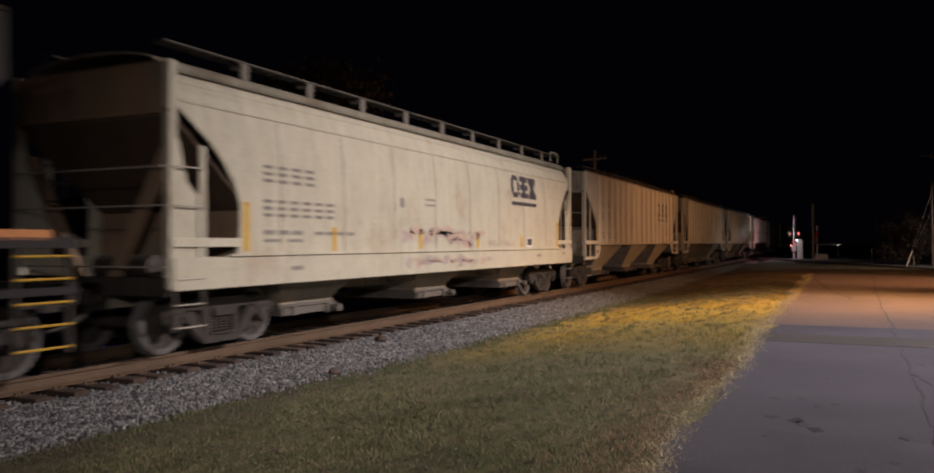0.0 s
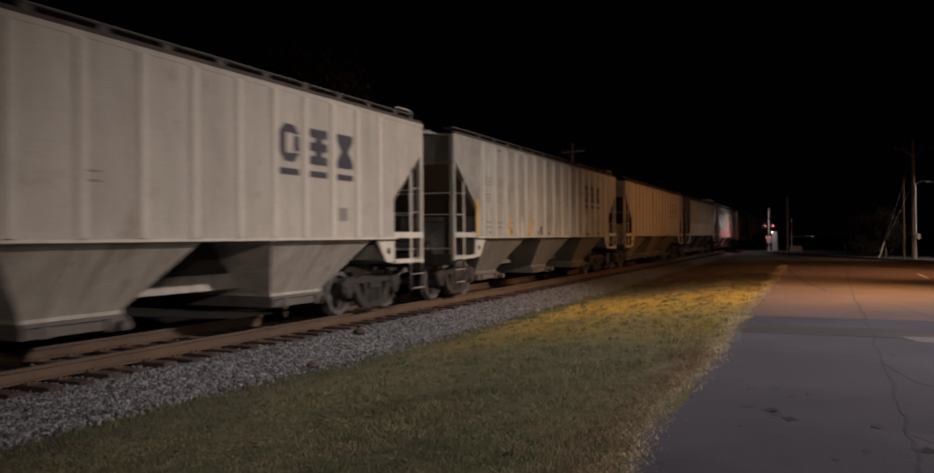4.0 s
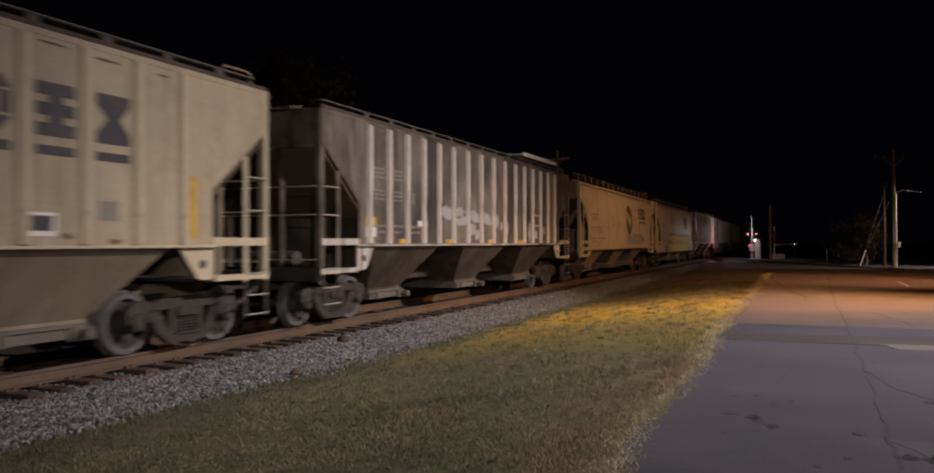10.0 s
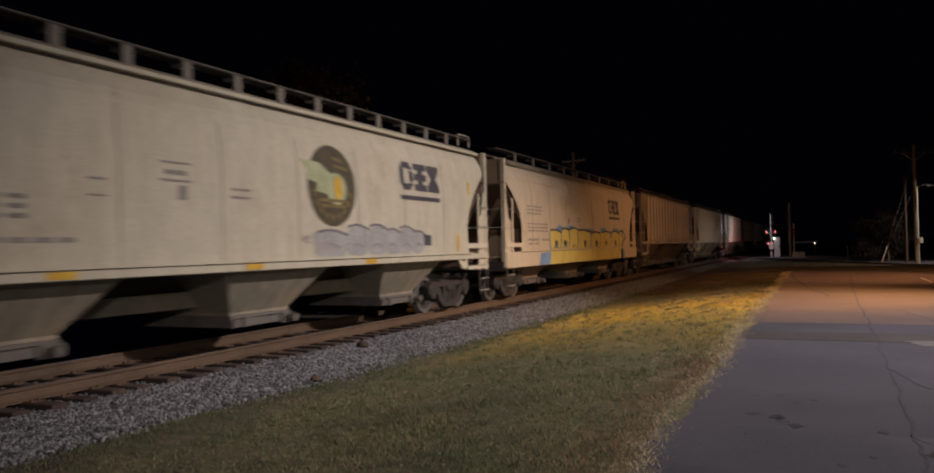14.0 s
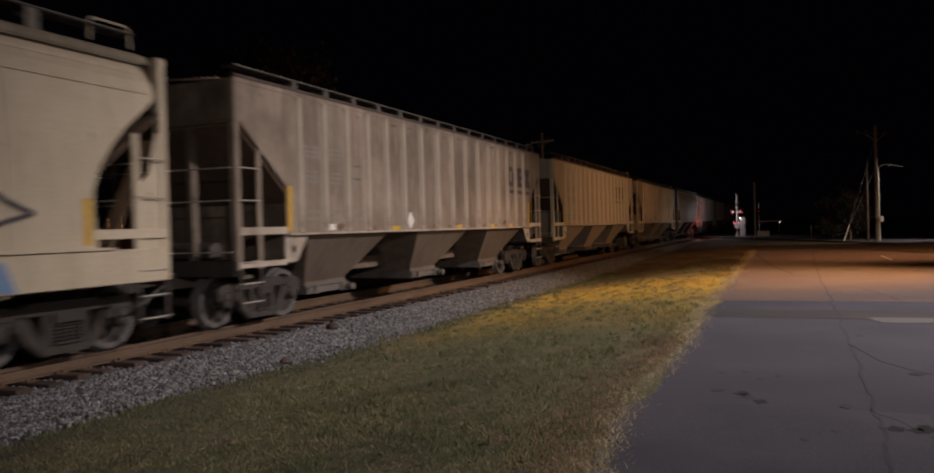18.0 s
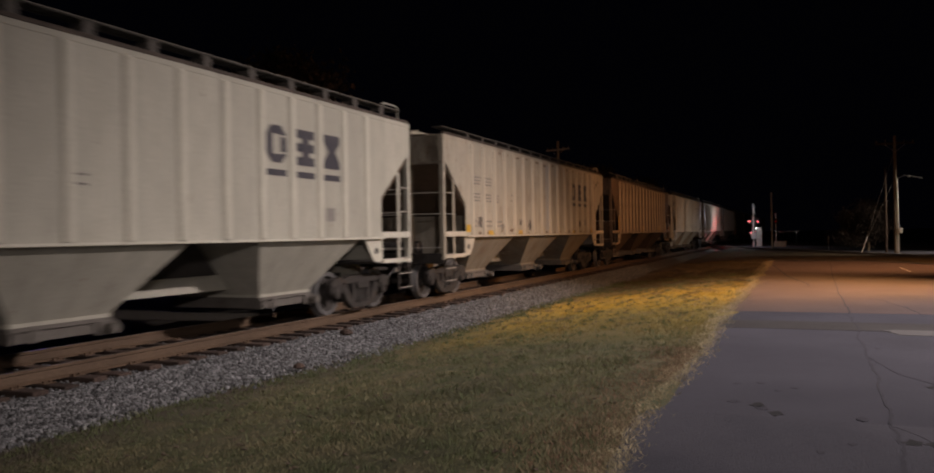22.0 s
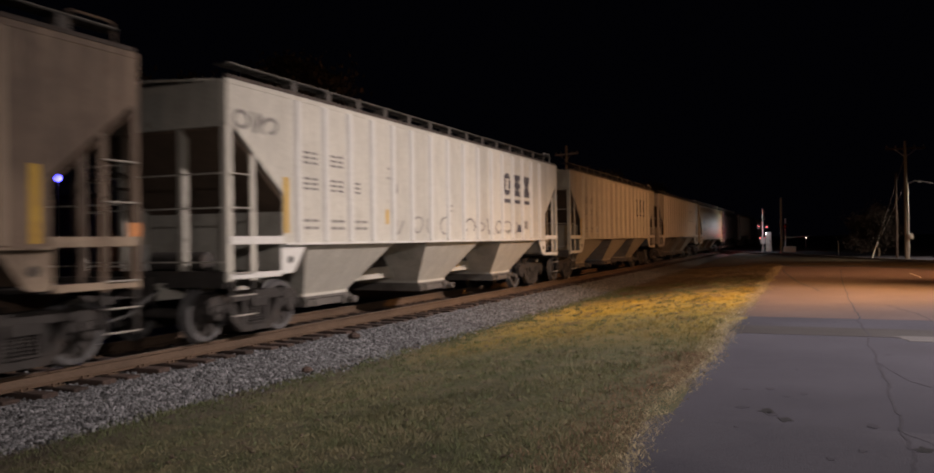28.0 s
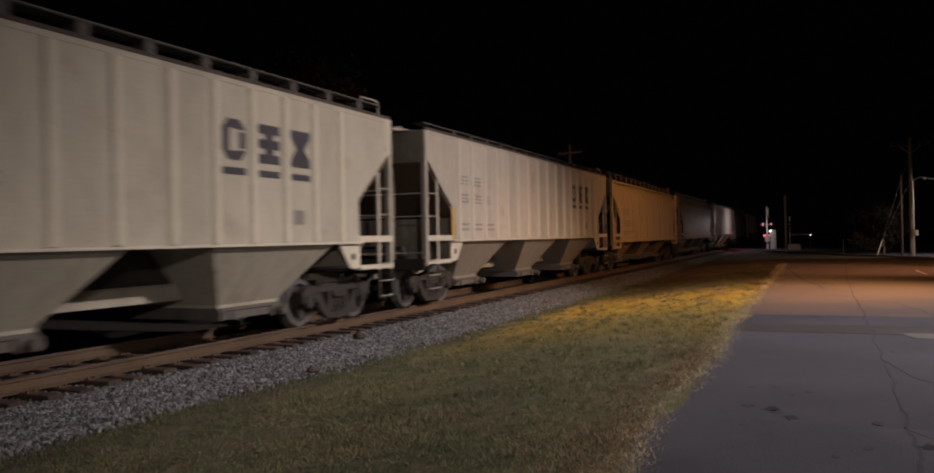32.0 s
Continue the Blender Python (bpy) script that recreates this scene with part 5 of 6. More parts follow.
        for piece in emblem(y0 - 0.02, y0 + 2.28, 2.66, 3.52, 0.32):
            decal(car, [piece], M["navy"], "", "emblem_block")
    if spec.get("marks") == "plain":
        y = 1.92
        for one in bars(y, 2.58, 4, 0.27, 0.27, 0.09) + bars(y, 2.04, 6, 0.25, 0.27, 0.085):
            decal(car, one, M["faded" if spec.get("faded") else "grey_mark"], "", "lettering_bar")
        decal(car, bars(y, 1.76, 3, 0.28, 0.07, 0.08) + bars(y + 1.35, 1.76, 4, 0.25, 0.06, 0.07) + bars(y, 1.64, 2, 0.4, 0.05, 0.2) + [(6.2, 6.35, 2.35, 2.55), (7.3, 7.75, 2.42, 2.46), (7.3, 7.75, 2.54, 2.58)], M["faded"], "rows of small grey bars", "small_lettering")["kind"] = "stuff"
    elif spec.get("marks") == "bays":
        y = 2.27
        mk = M["faded" if spec.get("faded") else "grey_mark"]
        for one in bars(y, 2.98, 4, 0.19, 0.22, 0.05, True) + bars(y, 2.52, 5, 0.19, 0.22, 0.05, True):
            decal(car, one, mk, "", "lettering_bar")
        decal(car, bars(y, 1.95, 6, 0.19, 0.05, 0.06, True) + bars(y, 1.82, 6, 0.19, 0.05, 0.06, True) + [(5.55, 5.75, 2.6, 2.8), (8.25, 8.65, 2.30, 2.33), (8.25, 8.65, 2.42, 2.45), (14.1, 14.4, 1.9, 2.15)], M["faded"], "rows of small grey bars", "small_lettering")["kind"] = "stuff"
    for y, z, h in spec.get("stripes", ()):
        y = y if round_side else max(y, 1.67)
        decal(car, [(y, y + 0.13 if h > 0.25 else y + 0.42, z, z + h)], M["yellow"], "yellow reflective strip", "reflector")
    for y, z, h, w, mat in spec.get("stickers", ()):
        decal(car, [(y, y + w, z, z + h)], M[mat], "", "sticker")
    for y, z, a, b in spec.get("patches", ()):
        decal(car, [blob(rnd, y, z, a, b, 18, 0.55)], M["spray_grey"], "blotch of pale bluish overspray", "overspray")
    for y, z, r in spec.get("diamonds", ()):
        decal(car, [[(y - r, z), (y, z - r), (y + r, z), (y, z + r)]], M["white"], "pale diamond sticker", "diamond_sticker")
    for y, z, h, w in spec.get("frames", ()):
        raised(car, [[(y, z), (y + w, z), (y + w, z + h), (y, z + h)]], M["navy"], "dark blue panel of a framed sticker", 0.010, "sticker_panel")
    for y, z, w in spec.get("boxes", ()):
        decal(car, [(y, y + w, z, z + 0.07)], M["faded"], "", "sill_slot")
    if spec.get("disc"):
        y, z = 10.1, 2.78
        edge = [(z + 0.75 * math.sin(a), 0.79 * math.cos(a)) for a in (math.pi * (j / 16 - 0.5) for j in range(17))]
        ring = [[(y - wa, za), (y + wa, za), (y + wb, zb), (y - wb, zb)] for (za, wa), (zb, wb) in zip(edge[:-1], edge[1:])]
        decal(car, ring, M["disc_dark"], "round dark brown painted badge", "badge")["kind"] = "stuff"
        leaf = [(y - 1.02, z + 0.42), (y - 0.74, z + 0.24), (y - 0.86, z + 0.10), (y - 0.5, z + 0.02), (y - 0.55, z - 0.12), (y - 0.20, z - 0.16), (y + 0.10, z - 0.05), (y - 0.02, z + 0.20), (y - 0.40, z + 0.40)]
        raised(car, [leaf], M["disc_pale"], "pale green leaf shape on the badge", 0.012, "badge_leaf")
        oval = [(y + 0.12 + 0.34 * math.cos(2 * math.pi * j / 20), z - 0.05 + 0.30 * math.sin(2 * math.pi * j / 20)) for j in range(20)]
        raised(car, [oval], M["disc_pale"], "pale green oval on the badge", 0.014, "badge_oval")
        core = [(y + 0.16 + 0.13 * math.cos(2 * math.pi * j / 14), z - 0.03 + 0.22 * math.sin(2 * math.pi * j / 14)) for j in range(14)]
        raised(car, [core], M["yellow"], "yellow middle of the badge", 0.020, "badge_core")
        for dz, a in ((0.50, 0.30), (0.36, 0.46)):
            raised(car, [[(y + 0.05, z + dz), (y + 0.05 + a, z + dz - 0.06), (y + 0.05 + a, z + dz), (y + 0.05, z + dz + 0.05)]], M["disc_gold"], "dull gold mark on the badge", 0.014, "badge_mark")
        for j in range(9):
            aa = math.pi * (1.08 + 0.105 * j)
            raised(car, [blob(rnd, y + 0.62 * math.cos(aa), z + 0.58 * math.sin(aa), 0.05, 0.07, 8, 0.5)], M["disc_gold"], "dull gold leaf on the badge's rim", 0.014, "badge_mark")
        for dz in (-0.40, -0.30):
            raised(car, [[(y - 0.42, z + dz), (y + 0.42, z + dz), (y + 0.46, z + dz + 0.06), (y - 0.46, z + dz + 0.06)]], M["disc_gold"], "dull gold bar on the badge", 0.014, "badge_bar")
    g = spec.get("graffiti")
    if g == "yellow":
        # pale blue haze behind, yellow blocks with dark upper edges, square dark eyes; the sill below carries their feet
        haze = ((4.15, 1.78, 0.16, 0.34), (5.2, 2.16, 0.35, 0.12), (6.5, 2.22, 0.5, 0.07), (8.9, 2.12, 0.45, 0.11), (9.5, 2.08, 0.3, 0.13), (11.3, 2.18, 0.6, 0.10), (12.5, 2.02, 0.28, 0.14), (13.4, 2.16, 0.7, 0.11), (14.35, 2.08, 0.35, 0.15), (14.6, 1.62, 0.2, 0.16))
        for y, z, a, b in haze:
            decal(car, [blob(rnd, y, z, a, b, 22, 0.25)], M["spray_blue"], "sky-blue sprayed haze", "graffiti_cloud")
        for edge in ([(2.9, 0.99), (3.95, 0.99), (4.15, 1.40), (3.05, 1.36)], [(14.3, 0.99), (15.1, 0.99), (14.95, 1.34), (14.2, 1.40)]):
            decal(car, [edge], M["spray_blue"], "sky-blue sprayed edge", "sprayed_edge")
        cells = ((4.08, 5.30, 2.10), (5.36, 6.30, 2.16), (6.34, 7.38, 2.19), (7.42, 9.22, 2.14), (9.42, 10.70, 2.08), (10.76, 12.42, 2.10), (12.72, 14.05, 2.12), (14.12, 14.72, 2.16))
        for j, (y0, y1, top) in enumerate(cells):
            w, yc = y1 - y0, (y0 + y1) / 2
            f = fat(rnd, yc, 1.47, top, w)
            raised(car, [f(0.0)], M["spray_yellow"], "yellow sprayed block", 0.010, "graffiti_fill")
            # dark upper edge, thick in the middle
            crest = [(y0 + w * u, top + 0.015 - 0.16 * abs(u - 0.42 - 0.1 * (j % 3 - 1)) ** 1.6 + 0.02 * rnd.random()) for u in (0.02, 0.15, 0.3, 0.45, 0.6, 0.75, 0.9, 1.0)]
            decal2(car, ribbon(crest, 0.030), M["navy"], "dark upper edge of a sprayed block")
            side = [(y1 - 0.02, top - 0.14), (y1 + 0.05 * rnd.uniform(-1, 1), 1.8), (y1 - 0.06, 1.49)]
            decal2(car, ribbon(side, 0.020), M["navy"], "dark side edge of a sprayed block")
            if j not in (2, 7):
                e, h = yc + w * rnd.uniform(-0.12, 0.08), 0.22
                decal3(car, [[(e - 0.16, 1.53), (e + 0.15, 1.51), (e + 0.17, 1.53 + h), (e - 0.15, 1.53 + h + 0.02)]], M["navy"], "square dark eye in a sprayed block")
                raised(car, [[(e - 0.12, 1.54), (e + 0.11, 1.53), (e + 0.11, 1.60), (e - 0.11, 1.61)]], M["spray_blue"], "blue lower part of the eye", 0.030, "graffiti_eye")
            if j % 2 == 0:
                decal3(car, ribbon([(y0 + w * 0.3, 1.48), (y0 + w * 0.4, 1.60), (y0 + w * 0.62, 1.56), (y0 + w * 0.7, 1.48)], 0.018), M["navy"], "dark stroke in a sprayed block")
            k = w * 0.5
            decal(car, [[(y0 + 0.02, 0.985), (y0 + k - 0.06, 0.985), (y0 + k - 0.03, 1.41), (y0, 1.41)], [(y0 + k + 0.02, 0.985), (y1, 0.985), (y1 + 0.02, 1.41), (y0 + k, 1.41)]], M["spray_yellow"], "yellow feet of the block on the sill", "graffiti_foot")
        decal3(car, ribbon([(14.30, 1.50), (14.75, 1.74), (15.35, 1.90), (15.0, 2.05), (14.70, 2.22), (14.4, 1.95)], 0.03), M["navy"], "dark sprayed arrow")
    elif g == "pink":
        # washed-out clouds of old paint, half buffed away
        for j in range(15):
            decal(car, [blob(rnd, 6.4 + 0.27 * j, 1.60 + 0.30 * rnd.random(), rnd.uniform(0.10, 0.34), rnd.uniform(0.05, 0.16), 18, 0.8)], M["spray_pink" if j % 3 else "spray_violet"], "washed-out pinkish sprayed cloud", "graffiti")
        decal2(car, loops(rnd, 7.3, 9.8, 1.55, 2.0, 5, 0.014) + loops(rnd, 10.6, 12.6, 1.50, 1.72, 4, 0.012), M["spray_violet"], "faded violet sprayed strokes")
        for j in range(11):
            decal(car, [blob(rnd, 6.5 + 0.42 * j, 1.16 + 0.1 * rnd.random(), rnd.uniform(0.10, 0.3), rnd.uniform(0.04, 0.11), 16, 0.8)], M["spray_pink" if j % 2 else "spray_violet"], "washed-out pinkish cloud on the sill", "graffiti")
        decal(car, scribble(rnd, 6.5, 9.9, 1.06, 1.36, 6, 0.012), M["spray_violet"], "faded violet strokes on the sill", "graffiti")["kind"] = "stuff"
    elif g == "pale":
        # grey-blue wash with dark upper strokes
        for y0, y1, top in ((9.45, 10.55, 1.95), (10.5, 11.35, 2.06), (11.3, 12.05, 2.08), (12.0, 12.65, 2.0), (12.55, 13.3, 2.06), (13.2, 13.8, 1.97)):
            f = fat(rnd, (y0 + y1) / 2, 1.49, top, y1 - y0)
            raised(car, [f(0.0)], M["spray_grey"], "pale blue-grey sprayed wash", 0.010, "graffiti_fill")
            w = y1 - y0
            decal2(car, ribbon([(y0 + 0.1 * w, top - 0.02), (y0 + 0.4 * w, top + 0.02), (y0 + 0.7 * w, top), (y1, top - 0.07)], 0.022), M["navy_thin"], "dark upper stroke")
            decal2(car, ribbon([(y0 + 0.3 * w, 1.66), (y0 + 0.5 * w, 1.72), (y0 + 0.75 * w, 1.64)], 0.016), M["faded"], "grey stroke in the wash")
        decal3(car, scribble(rnd, 9.0, 10.4, 1.55, 1.95, 4, 0.018), M["spray_violet"], "faded sprayed tag")
    elif g == "dark":
        decal(car, loops(rnd, 5.6, 8.6, 1.68, 2.25, 4, 0.020) + loops(rnd, 9.4, 13.6, 1.70, 2.2, 6, 0.024), M["faded"], "faded dark sprayed tag", "graffiti")["kind"] = "stuff"
        decal(car, loops(rnd, 0.4, 1.5, 3.3, 3.75, 3, 0.03), M["faded"], "faded dark sprayed tag", "graffiti")["kind"] = "stuff"
    if not round_side and spec["rust"] >= 0.25:
        marks = []
        for y0, y1 in zip(POSTS[:-1], POSTS[1:]):
            yc = (y0 + y1) / 2
            if rnd.random() < 0.75:
                marks.append(blob(rnd, yc + rnd.uniform(-0.1, 0.1), 3.97 + rnd.uniform(-0.03, 0.04), rnd.uniform(0.05, 0.2), rnd.uniform(0.01, 0.03), 11, 1.1))
            if rnd.random() < 0.3 + spec["rust"]:
                marks.append(blob(rnd, yc + rnd.uniform(-0.25, 0.25), 1.63 + rnd.uniform(0, 0.1), rnd.uniform(0.05, 0.16), rnd.uniform(0.02, 0.07), 11, 1.1))
        decal(car, marks, M["rust"], "rust stains at the ends of the sheets", "rust_stain")["kind"] = "stuff"
    for y, z, a in spec.get("smudges", ()):
        decal(car, [blob(rnd, y, z, a, a * 0.9, 14, 0.9)], M["soot"], "black smudge", "smudge")
    if spec.get("placard"):
        part("placard", Build().box(W + 0.001, W + 0.014, 17.42, 17.63, 1.70, 1.88).mesh("placard"), M["orange"], car, "orange reflective placard")
    if cut < CAR_L:
        shorten(car, cut)
    return car


def shorten(car, cut):
    """Ends the upper body of a car at y = cut, short of its platform."""
    pieces = [o for c in car.children for o in (c, *c.children) if o.name.split(".")[0] != "ladder_rung"]
    for o in pieces:
        kind = o.name.split(".")[0]
        turned = o.matrix_basis[1][1] < 0
        if kind in ("roof", "top_chord", "eave_strip", "roof_walkway", "walkway_edge", "hatch_coaming"):
            turned = turned or o.parent.matrix_basis[1][1] < 0
            o.data = o.data.copy()
            for v in o.data.vertices:
                v.co.y = max(v.co.y, CAR_L - cut) if turned else min(v.co.y, cut)
        elif kind in ("end_slope", "end_sheet", "bulkhead") and turned:
            o.location.y -= CAR_L - cut
        elif kind in ("grab_hoop", "walkway_bracket", "corner_post", "end_post", "end_handhold", "end_band", "low_stile") and o.location.y > cut - 0.7 and (kind != "end_band" or not turned):
            bpy.data.objects.remove(o)
        elif kind == "ladder_stile" and o.location.y > cut - 0.7:
            for c in list(o.children):
                bpy.data.objects.remove(c)
            bpy.data.objects.remove(o)
    for y in (16.82, 17.50):
        part("ladder_stile", Build().box(W - 0.03, W + 0.01, y - 0.03, y + 0.03, 0.36, 1.74).mesh("ladder_stile"), M["steel"], car)
    for z in (0.43, 0.69, 0.95, 1.22, 1.48):
        part("ladder_rung", Build().rod((W + 0.01, 16.80, z), (W + 0.01, 17.52, z), 0.016, 6).mesh("ladder_rung"), M["yellow"], car)
    part("end_rail", Build().box(W - 0.05, W + 0.012, 15.6, 17.25, 1.66, 1.78).mesh("end_rail"), M["orange"], car, "orange-painted side rail")


def raised(car, pieces, material, label, lift, name):
    b = Build()
    for poly in pieces:
        n = len(poly)
        f = (lambda z: sx(z) + lift) if car["round"] else (lambda z: W + lift)
        b.add([(f(z), y, z) for y, z in poly] + [(f(z) + 0.003, y, z) for y, z in poly], [tuple(range(n - 1, -1, -1)), tuple(range(n, 2 * n))] + [(k, (k + 1) % n, n + (k + 1) % n, n + k) for k in range(n)])
    ob = part(name, b.mesh(name), material, car, label)
    if len(pieces) > 3:
        ob["kind"] = "stuff"


def decal2(car, pieces, material, label):
    raised(car, pieces, material, label, 0.018, "graffiti_fill")


def decal3(car, pieces, material, label):
    raised(car, pieces, material, label, 0.025, "graffiti_stroke")


M["grey_mark"] = surf("worn_dark_marks", (0.17, 0.16, 0.16), (0.23, 0.22, 0.21), 0.6, scale=4, fine=30, bump=0.05)
M["panel_grey"] = surf("bare_grey_panel", (0.34, 0.34, 0.35), (0.40, 0.40, 0.40), 0.6, scale=2, fine=30, bump=0.05, stretch=(1, 2, 0.3))
M["disc_gold"] = surf("badge_gold", (0.20, 0.16, 0.06), (0.14, 0.11, 0.05), 0.6, scale=4, fine=30, bump=0.05)
M["gate"] = surf("gate_steel", (0.15, 0.14, 0.13), (0.10, 0.09, 0.082), 0.65, metal=0.1, scale=3, fine=30, bump=0.2)
M["disc_dark"] = surf("badge_brown", (0.060, 0.050, 0.035), (0.085, 0.072, 0.045), 0.6, scale=4, fine=30, bump=0.05)
M["disc_pale"] = surf("badge_green", (0.40, 0.44, 0.28), (0.30, 0.34, 0.20), 0.6, scale=4, fine=30, bump=0.05)
M["spray_yellow"] = surf("spray_yellow", (0.62, 0.54, 0.16), (0.56, 0.47, 0.13), 0.6, scale=2, fine=20, bump=0.05)
M["spray_blue"] = surf("spray_blue", (0.18, 0.31, 0.52), (0.14, 0.25, 0.45), 0.6, scale=2, fine=20, bump=0.05)
M["spray_pink"] = surf("spray_pink", (0.46, 0.345, 0.30), (0.48, 0.37, 0.32), 0.6, scale=2, fine=20, bump=0.05)
M["spray_violet"] = surf("spray_violet", (0.40, 0.335, 0.33), (0.45, 0.39, 0.365), 0.6, scale=2, fine=20, bump=0.05)
M["navy_thin"] = surf("thin_dark_spray", (0.12, 0.115, 0.14), (0.20, 0.19, 0.22), 0.7, scale=3, fine=20, bump=0.05)
M["spray_grey"] = surf("spray_grey", (0.363, 0.370, 0.376), (0.290, 0.297, 0.304), 0.6, scale=2, fine=20, bump=0.05)

CREAM, GREY, DIRT, BROWN = (0.58, 0.53, 0.43), (0.54, 0.52, 0.47), (0.17, 0.14, 0.11), (0.24, 0.19, 0.14)
SPECS = []
SPECS.append(dict(kind="R", label="dark weathered ribbed hopper car with yellow rungs", rungs="yellow", cut=16.72, base=(0.018, 0.017, 0.021), grime=(0.012, 0.011, 0.011), amount=0.5, rust=0.2))
SPECS.append(dict(kind="S", label="cream smooth-sided hopper car with pinkish graffiti", base=(0.51, 0.50, 0.415), grime=(0.38, 0.31, 0.23), amount=0.24, rust=0.1, sill=0.97, emblem="wide", marks="plain", stripes=((1.45, 1.5, 0.75), (3.78, 1.48, 0.42), (7.0, 1.5, 0.42), (9.97, 1.5, 0.38), (12.95, 1.5, 0.32), (16.05, 1.5, 0.75)), stickers=((13.42, 1.50, 0.27, 0.44, "white"),), frames=((13.46, 1.55, 0.19, 0.36),), boxes=((2.6, 1.18, 0.3), (14.2, 1.22, 0.4), (16.6, 1.25, 0.2)), graffiti="pink"))
SPECS.append(dict(kind="R", label="pale grey ribbed hopper car with clean ribs", bay_tone=0.8, base=(0.59, 0.56, 0.50), grime=BROWN, amount=0.22, rust=0.2, emblem="bays", marks="bays", faded=True, stripes=((1.45, 1.65, 0.6),)))
SPECS.append(dict(kind="R", label="grimy grey ribbed hopper car with yellow reflective strips", bay_tone=0.42, base=(0.455, 0.455, 0.415), grime=(0.20, 0.18, 0.155), amount=0.45, rust=0.3, emblem="bays", marks="bays", faded=True, stripes=((1.5, 1.6, 0.97), (4.1, 1.6, 0.48), (5.87, 1.6, 0.45), (10.33, 1.6, 0.45), (13.0, 1.6, 0.45)), stickers=((6.95, 1.66, 0.25, 0.22, "navy"), (8.55, 1.6, 0.42, 0.12, "soot"), (9.0, 2.7, 0.08, 0.4, "faded"), (5.35, 2.66, 0.03, 0.2, "faded"), (5.35, 2.83, 0.03, 0.2, "faded"))))
SPECS.append(dict(kind="R", label="tan ribbed hopper car streaked with dust", base=(0.50, 0.44, 0.33), grime=(0.28, 0.22, 0.15), amount=0.35, rust=0.25, emblem="bays", marks="bays", stripes=((1.45, 1.6, 0.75), (15.75, 1.68, 0.9), (11.95, 1.66, 0.26)), stickers=((8.2, 1.60, 0.45, 0.42, "spray_grey"), (9.35, 1.86, 0.10, 0.4, "faded"), (10.3, 1.86, 0.16, 0.44, "spray_grey"), (13.0, 1.70, 0.28, 0.46, "white"),), frames=((13.06, 1.76, 0.18, 0.34),)))
SPECS.append(dict(kind="R", label="black-stained ribbed hopper car with pale ribs and an open hatch", base=(0.265, 0.235, 0.20), grime=(0.05, 0.042, 0.035), amount=0.8, rust=0.4, posts=(0.58, 0.54, 0.49), marks="bays", faded=True, open_hatch=True, bays=0.55, stripes=((1.92, 1.98, 0.17), (3.4, 1.60, 0.10), (5.95, 1.60, 0.10), (8.9, 1.60, 0.10), (11.6, 1.60, 0.10)), stickers=((1.92, 1.74, 0.2, 0.42, "white"), (3.45, 1.72, 0.24, 0.5, "navy"), (4.35, 2.0, 0.12, 0.5, "white"), (10.4, 1.9, 0.3, 0.2, "spray_grey"), (13.2, 2.5, 0.05, 0.45, "spray_grey"), (13.2, 2.15, 0.06, 0.45, "spray_grey"), (13.25, 1.75, 0.25, 0.3, "spray_grey")), patches=((5.92, 2.40, 0.32, 0.14), (6.05, 2.28, 0.22, 0.10), (6.78, 2.42, 0.33, 0.13), (6.95, 2.16, 0.36, 0.11), (7.15, 2.22, 0.18, 0.09), (7.78, 2.36, 0.30, 0.13), (7.95, 2.26, 0.28, 0.10), (7.70, 1.98, 0.24, 0.16), (8.05, 1.84, 0.2, 0.12), (8.72, 2.30, 0.34, 0.15), (8.95, 2.20, 0.26, 0.10), (9.62, 2.22, 0.12, 0.2), (10.0, 2.1, 0.1, 0.14), (12.7, 1.95, 0.14, 0.3))))
SPECS.append(dict(kind="S", label="cream round-sided hopper car with a round badge", base=(0.495, 0.475, 0.385), grime=(0.38, 0.31, 0.23), amount=0.22, rust=0.08, sill=1.30, emblem="wide", marks="plain", disc=True, graffiti="pale", emblem_at=12.75, stripes=((0.82, 2.93, 0.26), (16.35, 2.95, 0.3), (15.6, 1.5, 0.4), (4.05, 1.32, 0.09), (7.6, 1.32, 0.09), (11.2, 1.32, 0.09)), stickers=((13.75, 1.66, 0.24, 0.4, "navy"), (4.66, 2.33, 0.03, 0.28, "faded"), (4.66, 2.54, 0.03, 0.28, "faded"), (5.85, 2.6, 0.03, 0.6, "faded"), (5.85, 2.85, 0.03, 0.6, "faded"), (5.95, 2.7, 0.06, 0.4, "faded"))))
SPECS.append(dict(kind="S", label="cream hopper car with yellow and blue graffiti", base=(0.54, 0.48, 0.375), grime=(0.36, 0.29, 0.20), amount=0.24, rust=0.1, sill=0.97, emblem="wide", marks="plain", faded=True, graffiti="yellow", stripes=((16.1, 1.5, 0.6),)))
SPECS.append(dict(kind="R", label="brown-stained ribbed hopper car with pale ribs", walk_z=4.38, bays=0.25, base=(0.37, 0.31, 0.255), grime=(0.15, 0.12, 0.095), amount=0.6, rust=0.4, posts=(0.47, 0.42, 0.36), emblem="bays", emblem_at=14.04, marks="bays", faded=True, stripes=((1.45, 1.62, 0.8), (16.1, 1.62, 0.8), (5.75, 1.59, 0.09), (9.55, 1.59, 0.09), (12.25, 1.59, 0.09), (13.95, 1.59, 0.09)), diamonds=((6.72, 1.80, 0.21),), stickers=((2.9, 1.62, 0.12, 0.4, "white"), (4.05, 2.64, 0.03, 0.3, "soot"), (4.05, 2.9, 0.03, 0.3, "soot"))))
